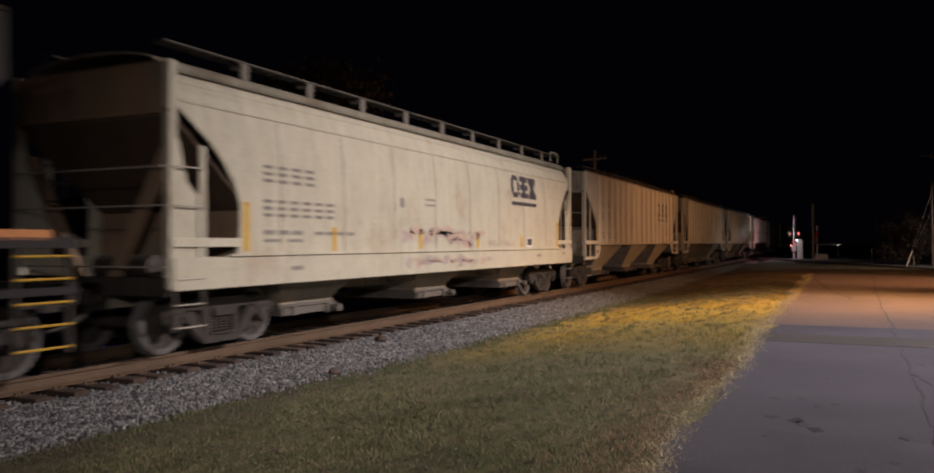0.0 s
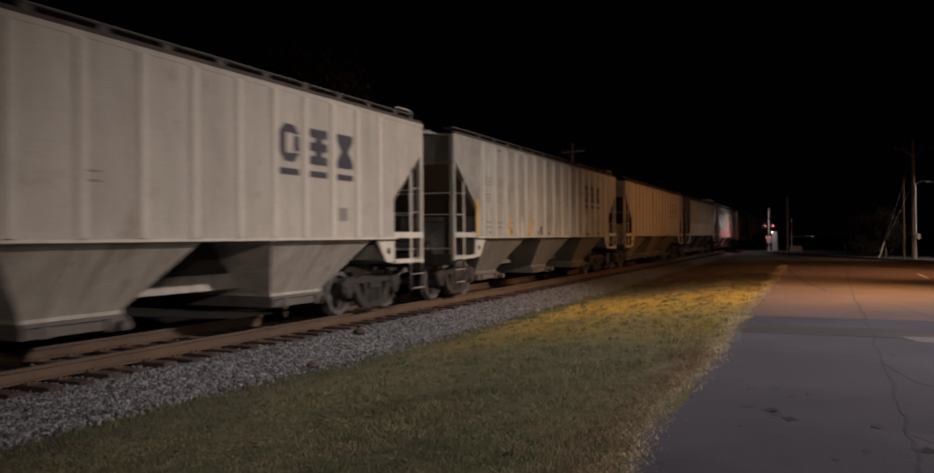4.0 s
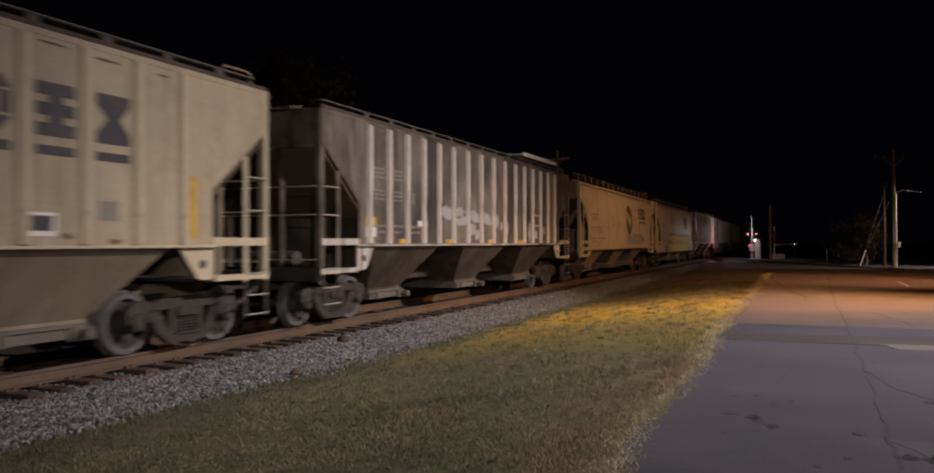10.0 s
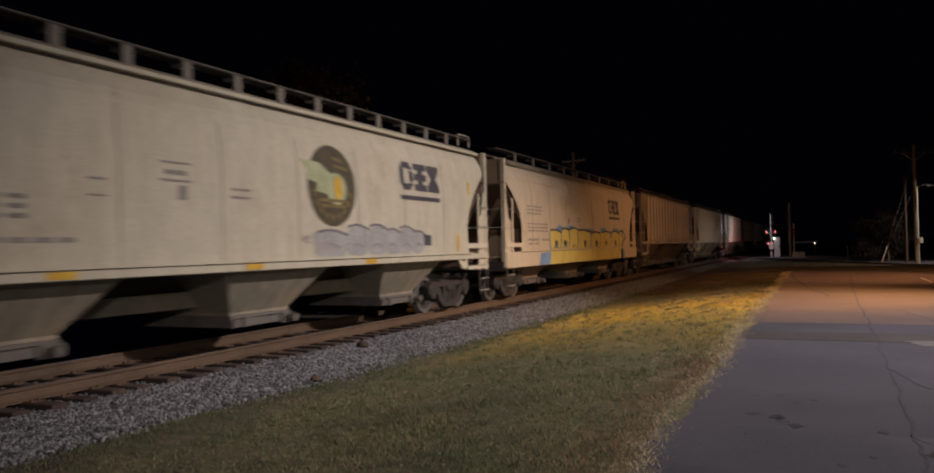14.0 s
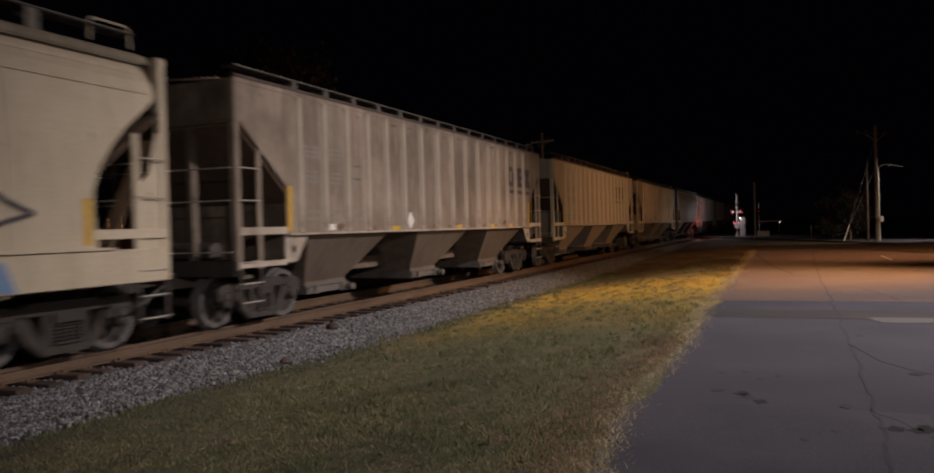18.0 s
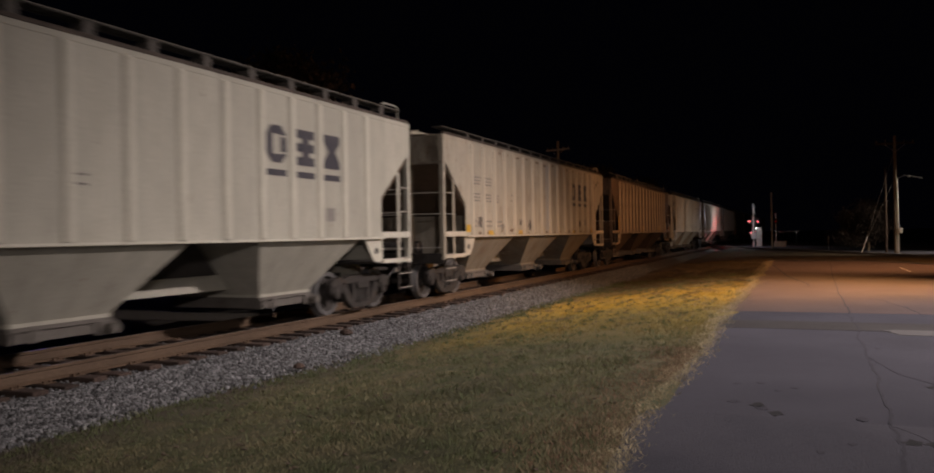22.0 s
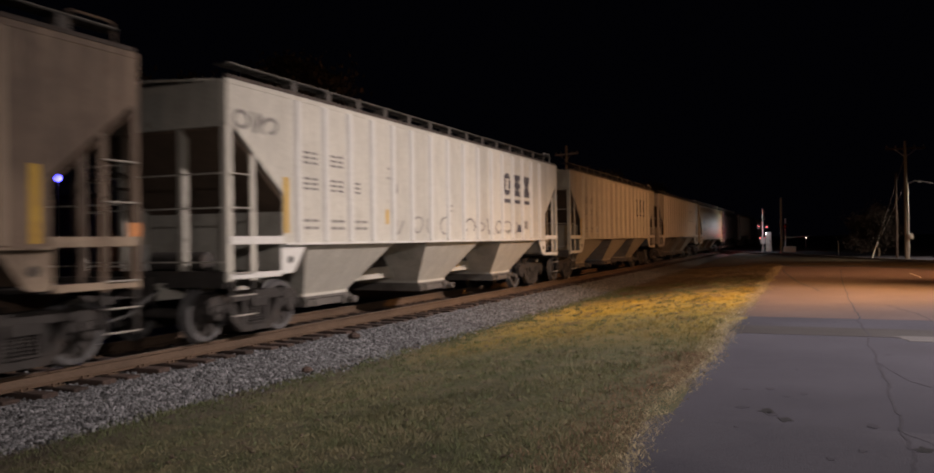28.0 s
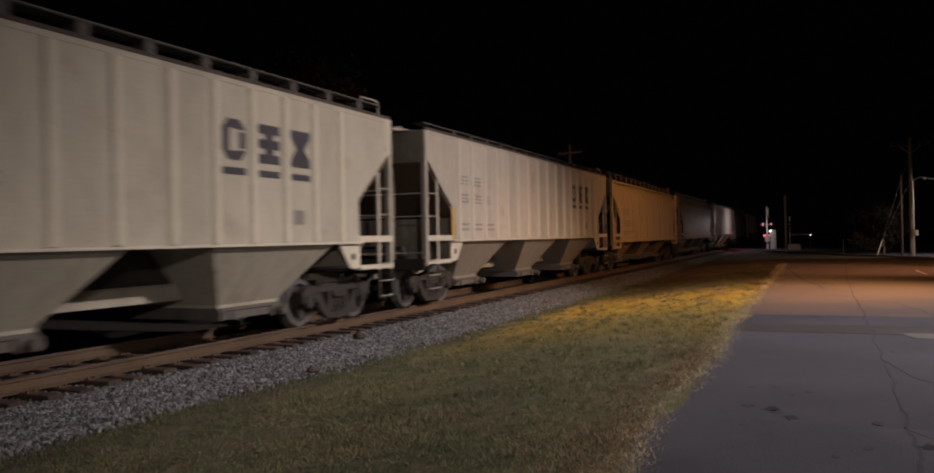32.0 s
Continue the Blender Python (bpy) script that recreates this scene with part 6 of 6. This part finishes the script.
SPECS.append(dict(kind="R", label="clean pale grey ribbed hopper car", walk_z=4.42, bay_tone=0.78, base=(0.54, 0.532, 0.468), grime=(0.35, 0.33, 0.275), amount=0.12, rust=0.08, emblem="bays", marks="bays", faded=True, stripes=((1.5, 1.65, 0.7),)))
SPECS.append(dict(kind="R", label="cream ribbed hopper car with rust blotches along the sill", walk_z=4.36, base=(0.52, 0.48, 0.40), grime=(0.24, 0.18, 0.13), amount=0.28, rust=0.6, emblem="bays", marks="bays", smudges=((15.9, 3.72, 0.07), (16.35, 3.66, 0.09), (16.1, 3.52, 0.06), (16.6, 3.78, 0.06), (15.75, 3.4, 0.05), (12.2, 2.3, 0.1), (2.71, 1.96, 0.16), (6.16, 1.97, 0.11), (7.08, 1.88, 0.15), (4.5, 1.82, 0.1)), stripes=((1.55, 1.68, 0.2), (3.3, 1.60, 0.12), (5.95, 1.60, 0.12), (8.95, 1.60, 0.12), (12.2, 1.60, 0.12), (15.3, 1.62, 0.2)), stickers=((13.35, 1.86, 0.24, 0.26, "soot"), (8.89, 1.60, 2.38, 0.5, "panel_grey"), (5.2, 2.6, 0.03, 0.3, "faded"), (5.2, 2.78, 0.03, 0.3, "faded"))))
SPECS.append(dict(kind="R", label="dark brown rust-stained ribbed hopper car", walk_z=4.42, placard=True, bays=0.25, base=(0.27, 0.195, 0.14), grime=(0.10, 0.068, 0.048), amount=0.65, rust=0.5, posts=(0.38, 0.30, 0.22), marks="bays", faded=True, stickers=((13.88, 2.05, 0.46, 0.44, "navy"), (13.88, 1.66, 0.06, 0.46, "white"), (13.88, 1.78, 0.06, 0.46, "white"), (13.88, 1.90, 0.06, 0.46, "white")), stripes=((1.45, 1.62, 0.8), (8.0, 1.62, 0.3), (13.62, 1.66, 0.34), (15.98, 1.62, 0.92))))
SPECS.append(dict(kind="R", label="white ribbed hopper car with faint dark scribbles", walk_z=4.42, bay_tone=0.78, base=(0.72, 0.70, 0.63), grime=(0.46, 0.44, 0.38), amount=0.12, rust=0.08, emblem="bays", marks="bays", graffiti="dark", stripes=((1.5, 1.75, 0.95), (5.22, 1.95, 0.3)), stickers=((13.45, 1.80, 0.22, 0.36, "navy"), (5.3, 2.9, 0.03, 0.3, "faded"), (5.3, 3.1, 0.03, 0.3, "faded"))))
SPECS.append(dict(kind="R", label="cream ribbed hopper car with a small white notice", walk_z=4.42, bay_tone=0.75, base=(0.60, 0.57, 0.48), grime=(0.38, 0.33, 0.26), amount=0.18, rust=0.12, emblem="bays", marks="bays", stripes=((1.45, 1.65, 0.7),), stickers=((3.95, 1.78, 0.26, 0.5, "white"), (4.03, 1.82, 0.06, 0.34, "faded"), (4.03, 1.92, 0.06, 0.34, "faded"), (4.85, 2.7, 0.03, 0.3, "faded"), (4.85, 2.88, 0.03, 0.3, "faded"), (7.35, 1.9, 0.14, 0.3, "yellow"))))
SPECS.append(dict(kind="R", label="pale pinkish grey ribbed hopper car", base=(0.56, 0.52, 0.46), grime=(0.32, 0.27, 0.22), amount=0.2, rust=0.15, emblem="bays", marks="bays", faded=True, stripes=((1.45, 1.65, 0.7),)))
SPECS.append(dict(kind="S", label="tan smooth-sided hopper car", base=(0.52, 0.41, 0.24), grime=(0.30, 0.22, 0.13), amount=0.25, rust=0.15, sill=1.30, marks="plain", faded=True))
SPECS.append(dict(kind="S", label="dark grey smooth-sided hopper car", base=(0.20, 0.18, 0.17), grime=(0.09, 0.08, 0.07), amount=0.4, rust=0.2, sill=1.30))
SPECS.append(dict(kind="R", label="pale ribbed hopper car far back in the train", base=(0.52, 0.50, 0.45), grime=BROWN, amount=0.25, rust=0.2, emblem="bays"))
SPECS.append(dict(kind="S", label="cream smooth-sided hopper car far back in the train", base=CREAM, grime=BROWN, amount=0.2, rust=0.2, sill=1.30, emblem="wide"))
SPECS.append(dict(kind="R", label="grey ribbed hopper car far back in the train", base=GREY, grime=BROWN, amount=0.3, rust=0.2))


# ---------------------------------------------------------------- crossing, poles, trees
def signal():
    """Level-crossing signal mast with cross boards, red flashers and a base."""
    x, y = -4.5, 85.8
    s = base("crossing_signal", "level-crossing signal mast with glowing red flashers and white cross boards", "crossing signal", at=(x, y, 0))
    part("mast", Build().rod((0, 0, -0.15), (0, 0, 4.25), 0.065, 12).mesh("mast", True), M["galv"], s)
    part("mast_base", Build().box(-0.22, 0.22, -0.22, 0.22, -0.2, 0.02).rod((0, 0, 0), (0, 0, 0.45), 0.12, 12).mesh("mast_base"), M["galv"], s)
    for a in (-48, 48):
        part("cross_board", Build().box(-0.6, 0.6, -0.012, 0.012, -0.115, 0.115).mesh("cross_board"), M["white"], s, "white cross board", pose(0, 0, 0, 0, 0, 78) @ pose(0, -0.09 - 0.014 * (a > 0), 3.62, 0, a, 0))
    part("cantilever", Build().rod((-0.62, 0, 2.46), (0.62, 0, 2.46), 0.035, 8).mesh("cantilever"), M["galv"], s)
    for px, on in ((-0.38, True), (0.40, True)):
        for face in (-1, 1):
            bg = part("flasher", Build().spin([(-0.02, 0.22), (0.0, 0.22), (0.012, 0.21)], True, 24).mesh("flasher", True), M["black"], s, "black round flasher backboard", pose(px, face * 0.14, 2.46, 0, 0, -90 * 1.0 if face < 0 else 90))
            part("lens", Build().spin([(0.0, 0.042), (0.02, 0.038), (0.032, 0.022)], True, 20).mesh("lens", True), M["red"], bg, "glowing red lens", pose(0.014, 0, 0))
            part("hood", Build().slab([(0.13 * math.cos(a), 0.13 * math.sin(a)) for a in [math.pi * i / 10 for i in range(11)]] + [(0.117 * math.cos(a), 0.117 * math.sin(a)) for a in [math.pi * i / 10 for i in range(10, -1, -1)]], 0.013, 0.25).mesh("hood"), M["black"], bg)
    part("gate_mechanism", Build().box(-0.2, 0.25, -0.3, 0.1, 0.75, 1.35).mesh("gate_mechanism", bevel=0.02), M["galv"], s)
    arm = part("gate_arm", Build().box(-0.05, 0.05, -4.6, 0.1, -0.05, 0.05).mesh("gate_arm"), M["white"], s, "lowered white barrier arm with red lamps", pose(-0.3, 0.4, 1.25, 0, 0, 172))
    for d in (0.0, -2.2, -4.4):
        part("arm_lamp", Build().rod((0, d, 0.05), (0, d, 0.13), 0.035, 10).mesh("arm_lamp"), M["red"], arm, "red barrier lamp")
    # red fill light added beside the train, well away from the flashers
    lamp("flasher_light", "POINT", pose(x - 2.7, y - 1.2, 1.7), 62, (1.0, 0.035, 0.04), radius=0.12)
    # relay cabinet
    c = base("relay_cabinet", "silver steel relay cabinet beside the crossing signal", "cabinet", at=(-3.95, 86.0, 0))
    part("body", Build().box(-0.28, 0.28, -0.4, 0.4, -0.1, 1.9).mesh("body", bevel=0.03), M["galv"], c)
    part("door", Build().box(-0.24, 0.24, -0.43, -0.404, 0.1, 1.8).mesh("door", bevel=0.01), M["galv"], c)
    part("handle", Build().box(0.16, 0.2, -0.46, -0.432, 0.9, 1.1).mesh("handle"), M["black"], c)
    part("plinth", Build().box(-0.4, 0.4, -0.6, 0.6, -0.2, -0.02).mesh("plinth"), M["asphalt_pale"], c)
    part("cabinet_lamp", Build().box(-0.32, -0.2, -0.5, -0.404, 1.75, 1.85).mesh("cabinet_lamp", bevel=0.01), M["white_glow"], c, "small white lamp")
    # white fill light added near the cars, set apart from the cabinet lamp
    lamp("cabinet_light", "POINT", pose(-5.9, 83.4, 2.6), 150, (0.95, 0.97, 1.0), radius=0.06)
    b = base("junction_box", "low grey steel junction box by the crossing", "box", at=(-1.95, 83.0, 0))
    part("body", Build().box(-0.55, 0.55, -0.35, 0.35, -0.15, 0.45).mesh("body", bevel=0.03), M["galv"], b)
    part("lid", Build().box(-0.58, 0.58, -0.38, 0.38, 0.452, 0.5).mesh("lid", bevel=0.01), M["galv"], b)


def other_signal():
    x, y = 0.05, 91.0
    s = base("crossing_signal", "far crossing signal with a dim red flasher and lowered arm", "crossing signal", at=(x - 2.6, y, 0))
    part("mast", Build().rod((0, 0, -0.15), (0, 0, 3.3), 0.06, 10).mesh("mast", True), M["galv"], s)
    f = part("flasher", Build().spin([(-0.02, 0.28), (0.0, 0.28), (0.012, 0.27)], True, 24).mesh("flasher", True), M["black"], s, "", pose(0.0, -0.1, 2.5, 0, 0, -55))
    part("lens", Build().spin([(0.0, 0.05), (0.02, 0.045), (0.03, 0.03)], True, 20).mesh("lens", True), M["red_dim"], f, "dim red lens", pose(0.014, 0, 0))
    part("gate_arm", Build().box(0, 2.2, -0.04, 0.04, -0.04, 0.04).mesh("gate_arm"), M["faded"], s, "lowered pale barrier arm", pose(0.1, -0.2, 1.35, 0, -1.5, 0))


def pole(name, x, y, top, r, arm=None, label="", z0=-0.2, turn=0, arm_paint="tie"):
    p = base(name, label, "utility pole", "utility poles", at=(x, y, 0))
    p.rotation_euler = (0, 0, radians(turn))
    part("post", Build().rod((0, 0, z0), (0, 0, top), r, 12, r * 0.72).mesh("post", True), M["wood"], p)
    for z in arm or ():
        # default arm wood is dark, painting in the dimness above the lamp
        a = part("crossarm", Build().box(-1.15, 1.15, -0.05, 0.06, z - 0.06, z + 0.06).mesh("crossarm", bevel=0.01), M[arm_paint], p)
        for i in (-1.05, -0.55, 0.55, 1.05):
            part("insulator", Build().spin([(z + 0.062, 0.02), (z + 0.12, 0.05), (z + 0.16, 0.035), (z + 0.2, 0.05), (z + 0.24, 0.02)], False, 8, (i, 0, 0)).mesh("insulator"), M["bracket"], a)
        part("brace", Build().rod((-0.6, -0.06, z - 0.05), (0, -0.1, z - 0.55), 0.015, 5).rod((0.6, -0.06, z - 0.05), (0, -0.1, z - 0.55), 0.015, 5).mesh("brace"), M["galv"], p)
    return p


def poles():
    # roadside pole with street lamp arm and guys
    x, y = 5.55, 58.4
    p = pole("utility_pole", x, y, 7.5, 0.125, (7.0,), "tall weathered wooden utility pole with crossarm and guy wires", turn=5)
    part("conduit", Build().rod((0.12, -0.09, -0.1), (0.09, -0.10, 4.7), 0.05, 8).mesh("conduit"), M["galv"], p, "pale metal conduit up the pole")
    part("lamp_arm", Build().tube([(0.1, 0, 4.75), (0.5, -0.1, 4.93), (0.8, -0.15, 4.90), (1.5, -0.2, 4.72)], 0.022, 6).mesh("lamp_arm"), M["galv"], p)
    lh = part("lamp_head", Build().spin([(-0.03, 0.05), (0.0, 0.09), (0.04, 0.10), (0.09, 0.05)], False, 14, (0.75, -0.15, 4.83)).mesh("lamp_head", True), M["galv"], p, "shiny metal lamp head")
    part("meter_box", Build().box(0.14, 0.34, -0.28, -0.1, 1.25, 1.6).mesh("meter_box", bevel=0.01), M["galv"], p)
    for dx, z, gx in ((-0.05, 6.4, -2.05), (-0.05, 4.7, -2.12)):
        part("guy_wire", Build().rod((dx, 0, z), (gx, -0.2, 0.0), 0.012, 5).mesh("guy_wire"), M["bracket"], p, "steel guy wire")
    part("guy_guard", Build().rod((-2.03, -0.21, 0.05), (-1.70, -0.21, 1.06), 0.04, 6).mesh("guy_guard"), M["white"], p, "pale plastic guy guard")
    q = pole("utility_pole", 5.15, 60.2, 5.6, 0.09, (), "dark second wooden pole beside the guyed pole")
    q.children[0].material_slots[0].material = M["tie"]
    pole("thin_pole", -2.5, 77.3, 4.95, 0.10, (), "plain slim weathered wooden pole beside the crossing").children[0].material_slots[0].material = M["pale_wood"]
    b = base("marker_post", "short pale marker post in the grass", "marker post", at=(1.88, 68.5, 0))
    part("post", Build().box(-0.03, 0.03, -0.03, 0.03, -0.15, 1.08).mesh("post", bevel=0.01), M["white"], b)
    pole("utility_pole", -18.35, 64.0, 9.15, 0.15, (8.45,), "utility pole with crossarm behind the train", z0=-0.6, turn=-20, arm_paint="pale_wood").children[0].material_slots[0].material = M["pale_wood"]
    # far lamp across the road
    f = base("distant_lamp", "small bright white lamp far down the road", "lamp", at=(-0.73, 112.0, 0))
    part("post", Build().rod((0, 0, -0.3), (0, 0, 1.2), 0.04, 8).mesh("post"), M["galv"], f)
    part("bulb", Build().spin([(1.22, 0.014), (1.26, 0.030), (1.30, 0.014)], False, 12).mesh("bulb", True), M["warm_glow"], f, "glowing bulb")
    # blue-white lamp on the far side of the track
    l = base("yard_lamp", "blue-white lamp on a pole beyond the track", "lamp", at=(-31.2, 26.3, 0))
    part("post", Build().rod((0, 0, -0.6), (0, 0, 4.5), 0.05, 8).mesh("post", True), M["black"], l)
    part("bulb", Build().spin([(4.46, 0.05), (4.54, 0.18), (4.70, 0.18), (4.78, 0.05)], False, 14).mesh("bulb", True), M["blue_glow"], l, "glowing blue-white bulb")
    lamp("yard_lamp_light", "POINT", pose(-30.9, 26.0, 4.65), 12, (0.25, 0.25, 1.0), radius=0.1)


def far_store():
    """Dark low store building beyond the track, with a lit front and one warm window."""
    x = -34.0
    b = base("store_building", "dark low store building beyond the track with lit openings", "building", at=(x, 36.5, 0))
    part("wall", Build().box(-6.0, 0.0, -5.5, 7.6, -0.6, 4.0).mesh("wall"), M["brick"], b)
    part("roof", Build().box(-6.2, 0.25, -5.7, 7.8, 4.0, 4.25).mesh("roof", bevel=0.02), M["steel"], b)
    w = part("window", Build().box(0.002, 0.05, -3.1, -1.9, 2.05, 2.76).mesh("window", bevel=0.01), M["wood"], b, "small window frame")
    part("pane", Build().box(0.052, 0.06, -3.02, -1.98, 2.12, 2.69).mesh("pane"), M["amber_glow"], w, "warm orange lit pane")
    s = part("sign_panel", Build().box(0.002, 0.12, 1.6, 3.25, 2.5, 3.05).mesh("sign_panel", bevel=0.02), M["store_glow"], b, "white lit sign panel")
    d = part("doorway", Build().box(0.002, 0.06, 1.85, 2.18, 0.3, 2.48).box(0.002, 0.06, 2.77, 3.02, 0.3, 2.48).box(0.002, 0.06, 2.18, 2.77, 2.38, 2.48).mesh("doorway"), M["store_glow"], b, "white lit door frame")
    part("door", Build().box(0.002, 0.03, 2.19, 2.76, 0.3, 2.37).mesh("door"), M["black"], b)
    part("side_window", Build().box(0.002, 0.05, 1.2, 1.8, 1.95, 2.37).mesh("side_window", bevel=0.01), M["wood"], b)
    part("small_sign", Build().box(0.002, 0.06, 6.2, 7.1, 2.25, 2.7).mesh("small_sign", bevel=0.01), M["store_glow"], b, "small white lit sign")
    part("canopy", Build().box(0.0, 0.9, 1.0, 7.2, 3.2, 3.3).mesh("canopy"), M["steel"], b)


def street_lamps():
    """The lamps that light the scene, on their poles beside the road."""
    for x, y, z, mat, lab in ((22.0, 16.5, 17.5, "white_glow", "white yard light on a wooden pole by the road"), (5.2, 24.5, 7.2, "orange_glow", "sodium street light on a wooden pole by the road"), (7.5, 34.0, 8.2, "orange_glow", "sodium street light on a wooden pole by the road"), (13.0, 56.0, 5.4, "white_glow", "white street light on a wooden pole near the crossing")):
        s = base("street_lamp", lab, "street lamp", at=(x, y, 0))
        part("post", Build().rod((1.2, 0, -0.1), (1.2, 0, z + 0.3), 0.13, 10, 0.1).mesh("post", True), M["wood"], s)
        part("arm", Build().tube([(1.2, 0, z - 0.1), (0.5, 0, z + 0.42), (0, 0, z + 0.42)], 0.03, 6).mesh("arm"), M["galv"], s)
        part("head", Build().spin([(z + 0.34, 0.24), (z + 0.40, 0.22), (z + 0.52, 0.10)], False, 16).mesh("head", True), M["galv"], s)
        part("lens", Build().spin([(z + 0.30, 0.10), (z + 0.33, 0.18), (z + 0.338, 0.18)], False, 16).mesh("lens", True), M[mat], s)


def tree(x, y, height, spread, seed, label, leaf="leaf"):
    rnd = random.Random(seed)
    t = base("tree", label, "tree", "trees behind the train", at=(x, y, -0.5))
    tb = Build()
    pts = [(0, 0, 0), (0.1, 0.05, height * 0.2), (-0.1, 0.1, height * 0.42), (0.05, 0, height * 0.62), (0.1, 0.1, height * 0.8)]
    rs = [height * 0.028, height * 0.022, height * 0.017, height * 0.011, height * 0.005]
    for i in range(4):
        tb.rod(pts[i], pts[i + 1], rs[i], 10, rs[i + 1])
    part("trunk", tb.mesh("trunk", True), M["bark"], t)
    tips = []
    for i in range(16):
        z = height * rnd.uniform(0.28, 0.75)
        a = rnd.uniform(0, 6.28)
        r = spread * rnd.uniform(0.4, 0.8)
        e = (r * math.cos(a), r * math.sin(a), z + height * rnd.uniform(0.08, 0.25))
        m = (e[0] * 0.5, e[1] * 0.5, z + (e[2] - z) * 0.35)
        part("limb", Build().rod((0, 0, z), m, height * 0.009, 6, height * 0.006).rod(m, e, height * 0.006, 6, height * 0.002).mesh("limb"), M["bark"], t)
        tips += [e, m]
    tips.append((0, 0, height * 0.9))
    n = 26000
    rng = np.random.default_rng(seed)
    c = np.array(tips)[rng.integers(0, len(tips), n)] + rng.normal(0, spread * 0.17, (n, 3)) * np.array([1, 1, 0.75])
    u = rng.normal(size=(n, 3))
    u /= np.linalg.norm(u, axis=1)[:, None]
    w = np.cross(u, rng.normal(size=(n, 3)))
    w /= np.linalg.norm(w, axis=1)[:, None]
    s = rng.uniform(0.12, 0.24, n)[:, None] * min(1.0, height / 11)
    co = np.stack([c - u * s, c + w * s * 0.5, c + u * s, c - w * s * 0.5], 1).reshape(-1, 3)
    me = bpy.data.meshes.new("crown")
    me.from_pydata(co.tolist(), [], (np.arange(n * 4).reshape(-1, 4)).tolist())
    me.materials.append(None)
    part("crown", me, M[leaf], t, "ragged autumn crown")


def trees():
    for x, y, h, s, seed in ((-27, 38.5, 12.5, 4.2, 1), (-33, 33, 11, 3.6, 2), (-24, 92, 10, 4.0, 3), (-20, 104, 9, 3.6, 4), (-40, 60, 13, 4.5, 5)):
        tree(x, y, h, s, seed, "dim broadleaf tree with thinning autumn leaves behind the track")
    tree(4.3, 64.5, 4.2, 2.0, 9, "small half-bare shrubby tree beside the utility pole", "twig_leaf")


# ---------------------------------------------------------------- assembly
make_ground()
make_road()
make_stones()
make_grass()
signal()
other_signal()
poles()
street_lamps()
far_store()
trees()
for i, spec in enumerate(SPECS):
    make_car(spec, i)
make_track()


def motions():
    times = [0.5 * i for i in range(65)]
    for car, start in CARS:
        walk(car, [(t, pose(TRACK_X, start - gone(t), 0)) for t in times])
    turn = [(i / 15, gone(i / 15) / WHEEL_R) for i in range(481)]
    rows = {dy: [(t, pose(0, dy, WHEEL_R, math.degrees(a) % 360)) for t, a in turn] for dy in AXLES}
    for wheelset, dy in WHEELSETS:
        walk(wheelset, rows[dy])


motions()
